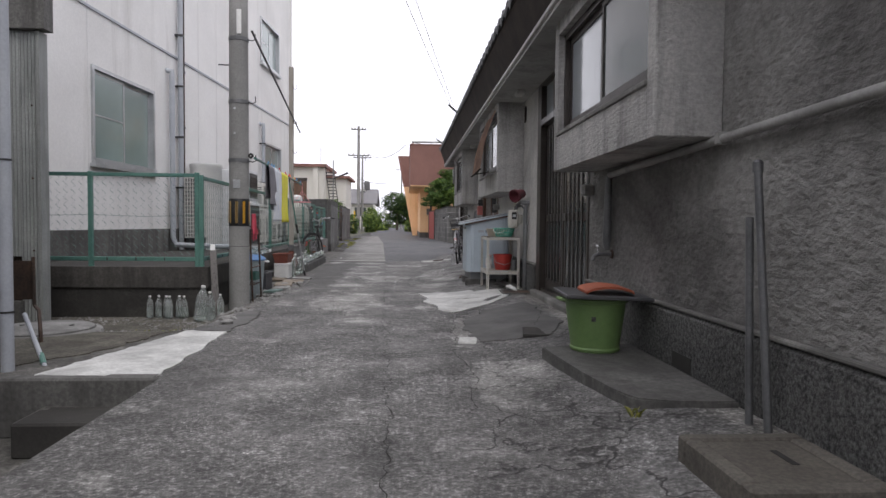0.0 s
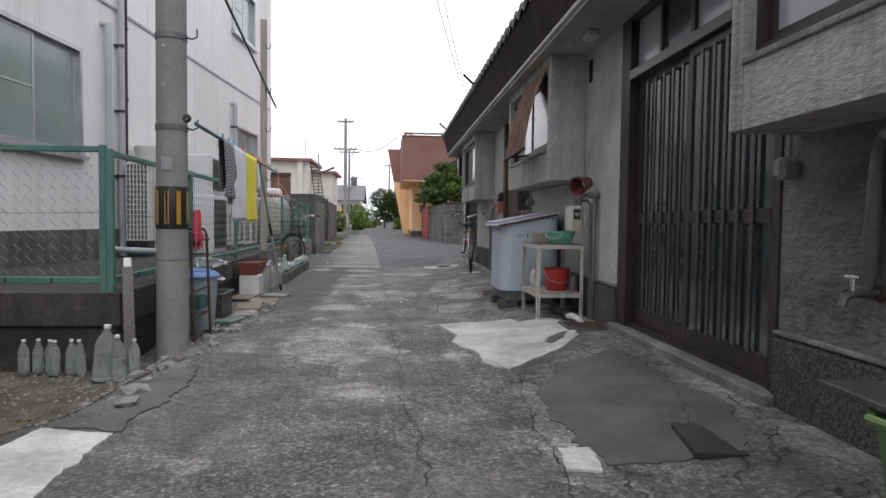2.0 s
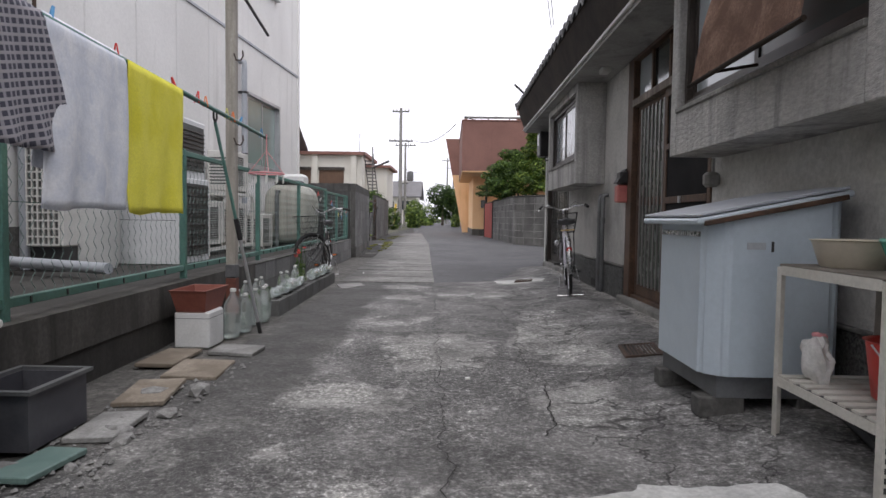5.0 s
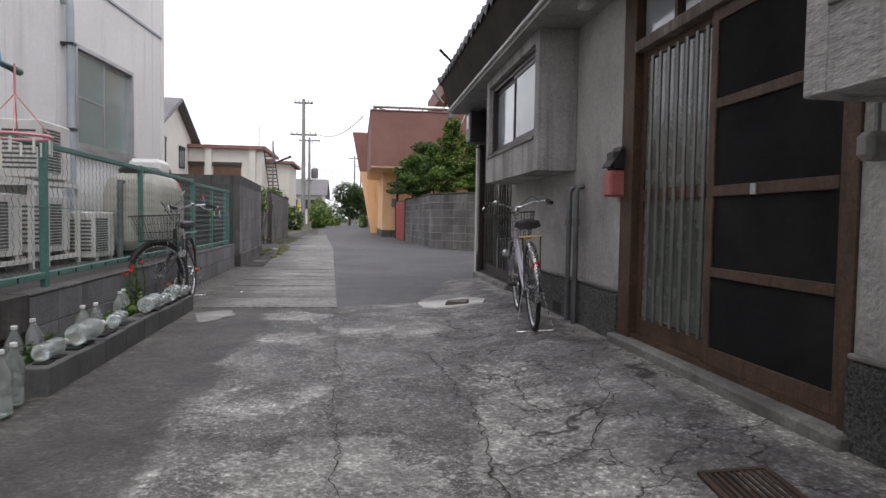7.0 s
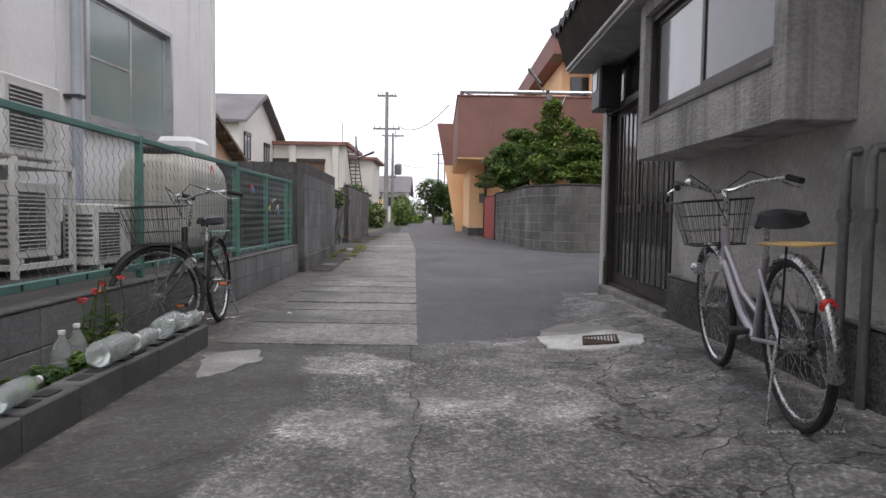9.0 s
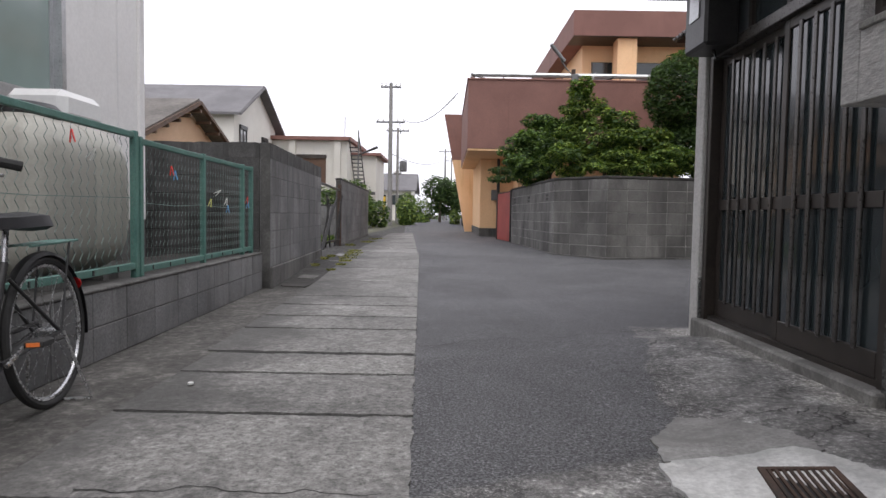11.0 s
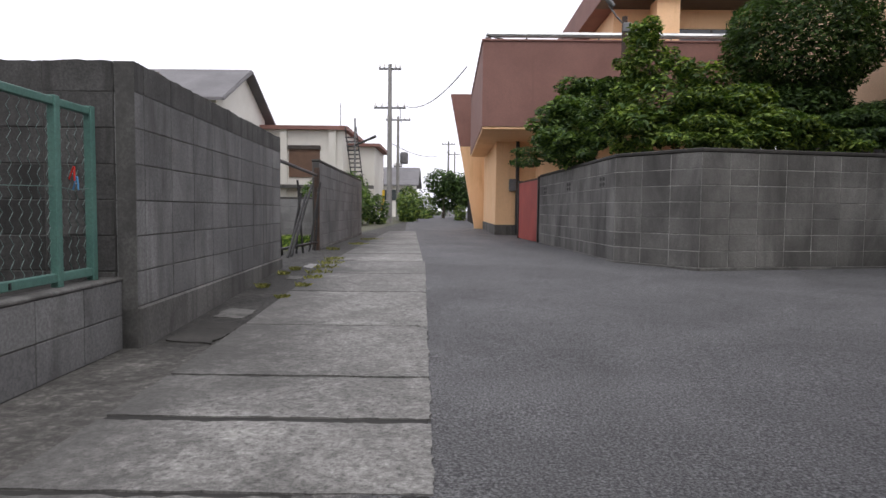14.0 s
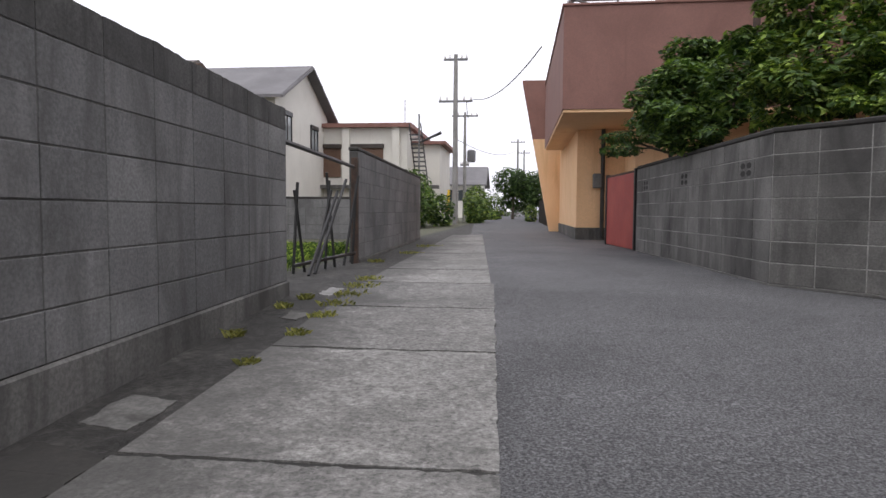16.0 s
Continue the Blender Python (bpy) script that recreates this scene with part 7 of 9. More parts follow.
bmesh.ops.bevel(bm, geom=[e for e in bm.edges if abs(e.verts[0].co.z - e.verts[1].co.z) > 0.3], offset=0.02, segments=3, affect="EDGES")
part("body", bm, M["wm"], wm)
bm = bmesh.new()
prism(bm, [(0.92, 8.89), (1.42, 8.89), (1.44, 9.52), (0.90, 9.52)], bz + 0.06, bz + 0.16)
part("base", bm, surf("grey_plastic_base", (0.10, 0.105, 0.11), (0.15, 0.155, 0.16), 0.6, 3, 50, 0.1, 0.05), wm, "dark grey plastic base")
lidm = pose(1.13, 9.22, wz(1.13) + 0.018, 0, -11.3, 0)
part("lid", obox(bmesh.new(), lidm, 0.68, 0.76, 0.028, 0.008), M["wm"], wm)
part("lid_board", obox(bmesh.new(), lidm @ pose(0.0, 0, 0.026), 0.66, 0.74, 0.014, 0.003), M["grey_pvc"], wm, "grey board laid on the lid")
part("lid_batten", obox(bmesh.new(), lidm @ pose(0.0, -0.375, -0.012), 0.62, 0.022, 0.022, 0.003), M["brown_wood"], wm)
part("handle_strip", boxes((0.848, 0.862, 8.96, 9.45, 0.84, 0.865), bev=0.004), M["chrome"], wm, "chrome handle strip")
part("maker_plate", boxes((1.02, 1.10, 8.856, 8.86, 0.79, 0.82)), M["grey_pvc"], wm)
part("maker_mark", boxes((1.125, 1.135, 8.856, 8.86, 0.78, 0.825)), M["black_metal"], wm)
for x, y in ((0.95, 8.94), (1.38, 8.94), (0.95, 9.46), (1.38, 9.46)):
    tagged(part("brick", boxes((x - 0.1, x + 0.1, y - 0.05, y + 0.05, ground_z(x, y) - 0.01, bz + 0.06), bev=0.006), M["concrete"]), "grey concrete brick under the washing machine", "brick", group="bricks under the washing machine")

# ---- steel shelf table with basins ----
TZ = 0.735
tb = thing("steel_shelf", "off-white slotted angle steel shelf with two tiers", "shelf")
M["cream_steel"] = surf("cream_painted_steel", (0.46, 0.445, 0.40), (0.56, 0.54, 0.49), 0.5, 4, 60, 0.08, 0.05, 0.001, stain=(0.28, 0.22, 0.16), stain_amount=0.3)
X0, X1, YA, YB = 1.03, 1.45, 7.98, 8.62
for x in (X0, X1):
    for y in (YA, YB):
        sx, sy = (1 if x == X0 else -1), (1 if y == YA else -1)
        g = ground_z(x, y) - 0.01
        bm = bmesh.new()
        box(bm, min(x, x + sx * 0.032), max(x, x + sx * 0.032), min(y, y + sy * 0.003), max(y, y + sy * 0.003), g, TZ)
        box(bm, min(x, x + sx * 0.003), max(x, x + sx * 0.003), min(y + sy * 0.003, y + sy * 0.032), max(y + sy * 0.003, y + sy * 0.032), g, TZ)
        leg = part("leg", bm, M["cream_steel"], tb)
        for k in range(6):
            # small black tabs on the leg imitate the dark of punched slots
            part("slot", boxes((x + sx * 0.012 - 0.004, x + sx * 0.012 + 0.004, y - sy * 0.002 - 0.001, y - sy * 0.002 + 0.001, g + 0.05 + k * 0.03, g + 0.068 + k * 0.03)), M["black_metal"], leg)
for z in (TZ - 0.03, 0.27):
    for y in (YA, YB):
        part("rail", boxes((X0 + 0.033, X1 - 0.033, y - 0.002, y + 0.002, z, z + 0.035)), M["cream_steel"], tb)
    for x in (X0, X1):
        part("rail", boxes((x - 0.002, x + 0.002, YA + 0.033, YB - 0.033, z, z + 0.035)), M["cream_steel"], tb)
part("top_shelf", boxes((X0 + 0.005, X1 - 0.005, YA + 0.005, YB - 0.005, TZ + 0.001, TZ + 0.012), bev=0.003), surf("stained_shelf_board", (0.10, 0.085, 0.07), (0.17, 0.15, 0.125), 0.7, 4, 50, 0.15, 0.1), tb, "stained dark shelf board")
for k in range(8):
    y = YA + 0.06 + k * 0.075
    part("slat", boxes((X0 + 0.004, X1 - 0.004, y - 0.022, y + 0.022, 0.306, 0.314)), M["cream_steel"], tb)


def basin(label, x, y, z, r0, r1, h, mat, category="basin", name="basin", t=0.006):
    b = thing(name, label, category, at=(x, y, z))
    part("bowl", lathe(bmesh.new(), [(0.0001, 0.0), (r0, 0.0), (r0 + 0.006, 0.006), (r1, h - 0.004), (r1 + 0.008, h), (r1, h + 0.001), (r1 - t, h - 0.004), (r0 - 0.002, 0.012), (0.0001, 0.01)], 28, cap=False), mat, b, smooth=True)
    return b


basin("beige plastic wash basin on the shelf", 1.22, 8.44, TZ + 0.012, 0.11, 0.145, 0.10, surf("beige_plastic", (0.50, 0.45, 0.36), (0.58, 0.53, 0.43), 0.45, 3, 40, 0.04, 0))
M["teal"] = surf("mint_green_plastic", (0.09, 0.34, 0.25), (0.13, 0.42, 0.32), 0.45, 3, 40, 0.05, 0)
tbk = thing("plastic_basket", "mint green slotted plastic basket on the shelf", "basket", at=(1.27, 8.14, TZ + 0.012))
part("base", lathe(bmesh.new(), [(0.0001, 0), (0.095, 0), (0.1, 0.012), (0.0001, 0.012)], 24, cap=False), M["teal"], tbk)
part("rim", ring(bmesh.new(), (0, 0, 0.105), (0, 0, 1), 0.135, 0.008, 28, 6), M["teal"], tbk, smooth=True)
part("hoop", ring(bmesh.new(), (0, 0, 0.055), (0, 0, 1), 0.118, 0.004, 28, 5), M["teal"], tbk)
for k in range(28):
    a = 2 * math.pi * k / 28
    part("rib", tube(bmesh.new(), [(0.1 * math.cos(a), 0.1 * math.sin(a), 0.006), (0.135 * math.cos(a), 0.135 * math.sin(a), 0.105)], 0.005, 4), M["teal"], tbk)
part("handle", tube(bmesh.new(), [(-0.13, -0.03, 0.105), (-0.15, -0.09, 0.07), (-0.11, -0.12, 0.045), (-0.03, -0.14, 0.06), (-0.02, -0.135, 0.105)], 0.004, 5), PEG[2], tbk)
bk3 = basin("red plastic bucket on the lower shelf", 1.27, 8.22, 0.316, 0.095, 0.125, 0.20, surf("red_plastic", (0.42, 0.035, 0.028), (0.50, 0.05, 0.04), 0.4, 3, 40, 0.05, 0), "bucket", "bucket")
part("handle", tube(bmesh.new(), [(-0.126, 0, 0.19), (-0.10, -0.09, 0.10), (0.0, -0.14, 0.07), (0.10, -0.09, 0.10), (0.126, 0, 0.19)], 0.004, 6), M["alu"], bk3)
rg = thing("rag", "crumpled white rag on the lower shelf", "rag", at=(1.13, 8.50, 0.316))
bm = bmesh.new()
bmesh.ops.create_icosphere(bm, subdivisions=3, radius=0.07)
for v in bm.verts:
    v.co *= 1 + 0.5 * noise.noise(v.co * 22)
    v.co.z = (v.co.z * 1.3) + 0.085
    v.co.x *= 0.6
part("cloth", bm, surf("grubby_white_cloth", (0.52, 0.51, 0.49), (0.66, 0.65, 0.63), 0.9, 8, 60, 0.1, 0.2), rg, smooth=True)
part("pink_edge", ring(bmesh.new(), (0, -0.01, 0.17), (0.3, 0.2, 1), 0.02, 0.009, 12, 6), M["pink"], rg)
cn = thing("steel_can", "small dull metal can on the lower shelf", "can", at=(1.40, 8.12, 0.316))
part("body", lathe(bmesh.new(), [(0.035, 0), (0.036, 0.13), (0.034, 0.135), (0.032, 0.125)], 18), M["grey_metal"], cn, smooth=True)
# drain hose and grate cover under the shelf
hs = thing("drain_hose", "black hose with a white elbow on the ground", "hose")
part("hose", tube(bmesh.new(), [(1.38, 8.75, 0.13), (1.25, 8.3, 0.125), (1.30, 8.0, 0.125), (1.28, 7.82, 0.125)], 0.025, 8), M["black_metal"], hs, smooth=True)
part("elbow", tube(bmesh.new(), [(1.28, 7.84, 0.125), (1.29, 7.74, 0.14), (1.33, 7.68, 0.12), (1.36, 7.66, 0.06)], 0.028, 10), surf("white_pvc", (0.6, 0.6, 0.58), (0.7, 0.7, 0.68), 0.5, 4, 40, 0.08, 0), hs, smooth=True)
dc = thing("drain_cover", "square dark iron drain cover by the wall", "drain cover", at=(1.33, 7.52, ground_z(1.33, 7.52)))
part("plate", boxes((-0.16, 0.16, -0.15, 0.15, -0.01, 0.012), bev=0.004), M["rust"], dc)
part("frame", boxes((-0.18, 0.18, -0.17, -0.15, -0.01, 0.016), (-0.18, 0.18, 0.15, 0.17, -0.01, 0.016), (-0.18, -0.16, -0.15, 0.15, -0.01, 0.016), (0.16, 0.18, -0.15, 0.15, -0.01, 0.016)), M["concrete"], dc)

# ---- gas meter and pipes ----
gm2 = thing("gas_meter", "cream gas meter box with grey pipes", "gas meter")
body = part("body", boxes((1.31, 1.42, 7.93, 8.12, 0.86, 1.09), bev=0.015), M["cream_steel"], gm2)
part("dial", boxes((1.335, 1.395, 7.926, 7.93, 0.97, 1.06)), M["black_metal"], body)
part("dial_window", boxes((1.345, 1.385, 7.922, 7.926, 1.0, 1.03)), M["alu"], body)
part("neck", boxes((1.42, 1.48, 7.96, 8.09, 0.90, 1.04), bev=0.02), M["cream_steel"], gm2)
part("pipe", tube(bmesh.new(), [(1.40, 7.97, 1.09), (1.40, 7.97, 1.15), (1.44, 7.93, 1.18), (1.50, 7.86, 1.18), (1.50, 7.86, 0.08)], 0.018, 10), M["grey_metal"], gm2, smooth=True)
part("pipe", tube(bmesh.new(), [(1.40, 8.08, 1.09), (1.40, 8.08, 1.13), (1.47, 8.0, 1.14), (1.50, 7.96, 1.10), (1.50, 7.95, 0.08)], 0.015, 10), M["grey_metal"], gm2, smooth=True)
part("valve", tube(bmesh.new(), [(1.44, 7.86, 1.18), (1.54, 7.86, 1.18)], 0.028, 10), M["grey_metal"], gm2)
fpot = thing("flower_pot", "maroon plastic flower pot upside down on the pipe", "flower pot", at=(1.42, 7.96, 1.28), rz=20)
bm = lathe(bmesh.new(), [(0.055, -0.08), (0.075, 0.055), (0.085, 0.06), (0.085, 0.085), (0.074, 0.085), (0.050, -0.07)], 22, cap=False)
bmesh.ops.rotate(bm, verts=bm.verts[:], cent=(0, 0, 0), matrix=Matrix.Rotation(radians(-105), 3, "Y") @ Matrix.Rotation(radians(20), 3, "X"))
part("pot", bm, surf("maroon_plastic", (0.13, 0.03, 0.04), (0.18, 0.045, 0.055), 0.5, 4, 40, 0.08, 0.05), fpot, smooth=True)

# ---- near wall: tap pipe, steel pipes, tub, concrete lid ----
tp = thing("water_tap", "lagged grey pipe with an outdoor tap on the wall", "tap")
part("feed_pipe", tube(bmesh.new(), [(1.495, -3.0, 1.44), (1.495, 3.0, 1.315), (1.495, 4.60, 1.27)], 0.022, 10), M["plaster"], tp, smooth=True)
part("lagging", tube(bmesh.new(), [(1.495, 4.60, 1.28), (1.495, 4.62, 1.2), (1.495, 4.64, 0.78), (1.495, 4.64, 0.72)], [0.02, 0.026, 0.034, 0.018], 10), M["grey_metal"], tp, smooth=True)
part("tap_body", tube(bmesh.new(), [(1.535, 4.64, 0.69), (1.44, 4.64, 0.69), (1.40, 4.64, 0.675), (1.39, 4.64, 0.64)], 0.016, 10), M["grey_metal"], tp, smooth=True)
part("flange", lathe(bmesh.new(), [(0.035, 0), (0.03, 0.012)], 16), M["rust"], tp).matrix_basis = pose(1.538, 4.64, 0.69, 0, -90, 0)
part("tap_handle", tube(tube(bmesh.new(), [(1.43, 4.64, 0.70), (1.43, 4.64, 0.745)], 0.009, 8), [(1.43, 4.605, 0.75), (1.43, 4.675, 0.75)], 0.008, 8), M["chrome"], tp)
for yb in (2.95, 0.8):
    part("pipe_clip", boxes((1.47, 1.54, yb - 0.02, yb + 0.02, 1.29 + (2.95 - yb) * 0.02, 1.35 + (2.95 - yb) * 0.02), bev=0.004), M["plaster"], tp)
for yl in (5.17, 10.43):
    bl = thing("wall_cable_cover", "small grey cable cover beside the door jamb", "cable cover")
    part("cover", boxes((1.44, 1.54, yl - 0.06, yl + 0.02, 1.14, 1.24), bev=0.02), M["plaster"], bl)
    part("conduit", tube(bmesh.new(), [(1.50, yl - 0.02, 1.24), (1.50, yl - 0.02, 1.34)], 0.012, 6), M["plaster"], bl)
for label, xg, yg, lean, top in (("upright galvanised steel pipe near the wall", 1.415, 2.50, 0.04, 0.94), ("taller galvanised steel pipe with a round cap", 1.410, 2.35, 0.13, 1.14)):
    q = thing("steel_pipe", label, "pipe", group="steel pipes by the wall")
    part("tube", tube(bmesh.new(), [(xg, yg, ground_z(xg, yg) - 0.02), (xg, yg + lean, top)], 0.016, 10), M["grey_metal"], q, smooth=True)
    if top > 1:
        part("pipe_cap", tube(bmesh.new(), [(xg, yg + lean, top - 0.02), (xg, yg + lean, top + 0.02), (xg, yg + lean, top + 0.03)], [0.021, 0.021, 0.012], 10), M["grey_metal"], q, smooth=True)
raised = thing("raised_slab", "dark worn concrete slab under the tub", "slab", kind="structure")
bm = bmesh.new()
o2 = [(0.885, 4.02), (0.90, 3.8), (0.95, 3.3), (1.0, 2.98), (1.03, 2.86), (1.06, 2.80), (1.2, 2.76), (1.38, 2.74), (1.50, 2.74), (1.50, 4.12), (1.2, 4.1)]
prism(bm, o2, -0.05, 0.118)
bmesh.ops.bevel(bm, geom=[e for e in bm.edges if min(v.co.z for v in e.verts) > 0.1], offset=0.008, segments=2, affect="EDGES")
part("slab", bm, M["concrete"], raised)
M["tubgreen"] = surf("leaf_green_plastic", (0.13, 0.22, 0.075), (0.19, 0.29, 0.11), 0.5, 2, 40, 0.06, 0.04, 0.001, stain=(0.13, 0.22, 0.05), stain_amount=0.33, streak=True)
tub = thing("plastic_tub", "leaf green round plastic tub covered by a board", "tub", at=(1.20, 3.93, 0.118))
part("body", lathe(bmesh.new(), [(0.145, 0), (0.152, 0.004), (0.156, 0.02), (0.150, 0.03), (0.188, 0.305), (0.205, 0.312), (0.207, 0.33), (0.198, 0.335), (0.186, 0.325), (0.148, 0.03)], 36), M["tubgreen"], tub, smooth=True)
part("handle", tube(bmesh.new(), [(-0.20, -0.05, 0.32), (-0.235, -0.03, 0.325), (-0.235, 0.03, 0.325), (-0.20, 0.05, 0.32)], 0.012, 8), M["tubgreen"], tub, smooth=True)
part("stain_mark", obox(bmesh.new(), pose(-0.06, -0.171, 0.215, 7.5, 0, -19), 0.025, 0.004, 0.03), M["dado"], tub)
bd = thing("cover_board", "dark grey sheet board lying on the tub", "board", at=(1.235, 3.93, 0.455))
part("sheet", obox(bmesh.new(), pose(0, 0, 0.014, 0, 1.5, -4), 0.52, 0.50, 0.022, 0.004), surf("dark_grey_board", (0.05, 0.05, 0.053), (0.085, 0.084, 0.086), 0.55, 3, 50, 0.12, 0.1), bd)
rt = thing("roof_tile", "curved orange clay roof tile on the board", "roof tile", at=(1.25, 3.90, 0.483), rz=-4)
bm = bmesh.new()
rows = []
for i in range(15):
    u = -1 + 2 * i / 14
    z = 0.035 * math.cos(u * 1.45) ** 0.6 if abs(u) < 0.95 else 0.004
    rows.append([bm.verts.new((0.15 * u * 0.95, y, z)) for y in (-0.15, 0.15)] + [bm.verts.new((0.15 * u * 0.95, y, z + 0.014)) for y in (0.15, -0.15)])
for a, b in zip(rows, rows[1:]):
    for k in range(4):
        bm.faces.new((a[k], a[(k + 1) % 4], b[(k + 1) % 4], b[k]))
bm.faces.new(rows[0])
bm.faces.new(rows[-1][::-1])
part("tile", bm, surf("orange_clay", (0.30, 0.075, 0.035), (0.40, 0.11, 0.05), 0.7, 5, 60, 0.15, 0.15), rt, smooth=True)
cl = thing("concrete_box", "square brown-grey concrete drain box with slotted cover", "drain box", at=(1.21, 1.97, ground_z(1.21, 1.97) - 0.06))
part("rim", boxes((-0.22, 0.22, -0.25, -0.19, 0, 0.125), (-0.22, 0.22, 0.19, 0.25, 0, 0.125), (-0.22, -0.16, -0.19, 0.19, 0, 0.125), (0.16, 0.22, -0.19, 0.19, 0, 0.125), bev=0.008), surf("brown_grey_concrete", (0.09, 0.082, 0.07), (0.15, 0.137, 0.118), 0.9, 3, 60, 0.25, 0.4, 0.003), cl)
part("cover", boxes((-0.158, 0.158, -0.188, 0.188, 0, 0.117), bev=0.004), surf("brown_grey_concrete_cover", (0.085, 0.076, 0.065), (0.13, 0.118, 0.10), 0.9, 3, 60, 0.25, 0.4, 0.003), cl)
# near-black bar on the solid cover, painted shade of the slot
part("slot", boxes((0.03, 0.055, -0.04, 0.09, 0.1145, 0.119)), M["dark"], cl)
vt = thing("floor_vent", "small rectangular black vent opening in the base band", "vent", kind="structure")
# near-black plate on the base band imitates the vent's shaded inside
part("opening", boxes((WX - 0.031, WX - 0.026, 3.25, 3.48, 0.115, 0.20)), M["dark"], vt)
for k in range(1, 3):
    bq = copy_thing(vt, pose(0, OFF[k] + 0.0, 0))
hv = thing("wall_vent", "narrow dark vent high on the wall", "vent", kind="structure")
# dark box on the wall in place of the vent's shaded depth
part("opening", boxes((WX - 0.012, WX + 0.0, 8.12, 8.20, 2.22, 2.42), bev=0.003), M["dark_wood"], hv)

# ---- bay blind, mailbox, drain pipes, meter ----
bd2 = thing("bamboo_blind", "faded brown reed blind slung out from the bay window", "blind")
bm = bmesh.new()
rows = []
for j in range(25):
    v = j / 24
    row2 = []
    for i in range(13):
        u = i / 12
        x = 1.185 - 0.20 * v - 0.03 * math.sin(3.14 * v)
        z = 2.42 - 0.78 * v + 0.012 * noise.noise((u * 5, v * 4, 0))
        row2.append(bm.verts.new((x + 0.012 * noise.noise((u * 3, v * 3, 4)), 8.40 + 1.03 * u + 0.04 * v, z - 0.02 * u)))
    rows.append(row2)
for a, b in zip(rows, rows[1:]):
    for k in range(12):
        bm.faces.new((a[k], a[k + 1], b[k + 1], b[k]))
bmesh.ops.solidify(bm, geom=bm.faces[:], thickness=0.006)
part("reed_sheet", bm, surf("faded_reed", (0.36, 0.22, 0.155), (0.48, 0.31, 0.225), 0.9, 6, 90, 0.3, 0.6, 0.003, stain=(0.18, 0.10, 0.07)), bd2, smooth=True)
part("bottom_rod", tube(bmesh.new(), [(0.985, 8.42, 1.635), (0.985, 9.50, 1.615)], 0.012, 8), M["dark_wood"], bd2)
part("prop", tube(bmesh.new(), [(1.2, 9.2, 1.66), (0.985, 9.25, 1.63)], 0.008, 6), M["dark_wood"], bd2)
mb = thing("mailbox", "faded red wall mailbox under a black lidded box", "mailbox")
part("red_box", boxes((1.43, 1.54, 12.56, 12.69, 1.09, 1.27), bev=0.015), surf("faded_red_paint", (0.42, 0.12, 0.11), (0.50, 0.17, 0.15), 0.5, 4, 50, 0.1, 0.05), mb, "faded red mailbox")
part("black_box", boxes((1.45, 1.54, 12.555, 12.695, 1.275, 1.40), bev=0.012), M["black_metal"], mb)
part("hood", obox(bmesh.new(), pose(1.47, 12.625, 1.36, 0, -58, 0), 0.17, 0.15, 0.012, 0.004), M["black_metal"], mb)
for yd in (13.36, 13.53):
    dpp = thing("drain_pipe", "grey vertical pipe with an elbow on the wall", "pipe", group="vent pipes on the wall")
    part("pipe", tube(bmesh.new(), [(1.48, yd, ground_z(1.48, yd) - 0.02), (1.48, yd, 1.15), (1.49, yd, 1.19), (1.54, yd, 1.20)], 0.022, 10), M["grey_metal"], dpp, smooth=True)
    part("collar", tube(bmesh.new(), [(1.48, yd, 0.88), (1.48, yd, 0.94)], 0.03, 10), M["grey_metal"], dpp)
em = thing("electric_meter", "dark electric meter box under the eave", "meter box")
part("box", boxes((1.30, 1.53, 17.30, 17.66, 2.02, 2.45), bev=0.02), M["black_metal"], em)
part("window", boxes((1.292, 1.30, 17.40, 17.56, 2.22, 2.40)), M["alu"], em)
part("cable", tube(bmesh.new(), [(1.42, 17.45, 2.02), (1.42, 17.40, 1.95), (1.52, 17.38, 1.97)], 0.012, 6), M["black_metal"], em)
part("post", boxes((WX - 0.035, WX - 0.001, END - 0.14, END, 0.0, 2.5), bev=0.006), M["pale_plaster"], row, "pale end pilaster")
for k, (a, b) in enumerate(((12.8, 2.45), (7.5, 2.44))):
    jb = thing("junction_box", "pale plastic box under the soffit", "junction box")
    part("box", boxes((1.30, 1.40, a, a + 0.16, b, b + 0.06), bev=0.012), M["fascia"], jb)
for yh in (12.2, 17.0):
    hk = thing("eave_bracket", "dark bracket sticking out from the roof edge", "bracket")
    part("arm", tube(bmesh.new(), [(1.02, yh, 3.0), (0.80, yh - 0.12, 3.16)], 0.018, 6), M["black_metal"], hk)
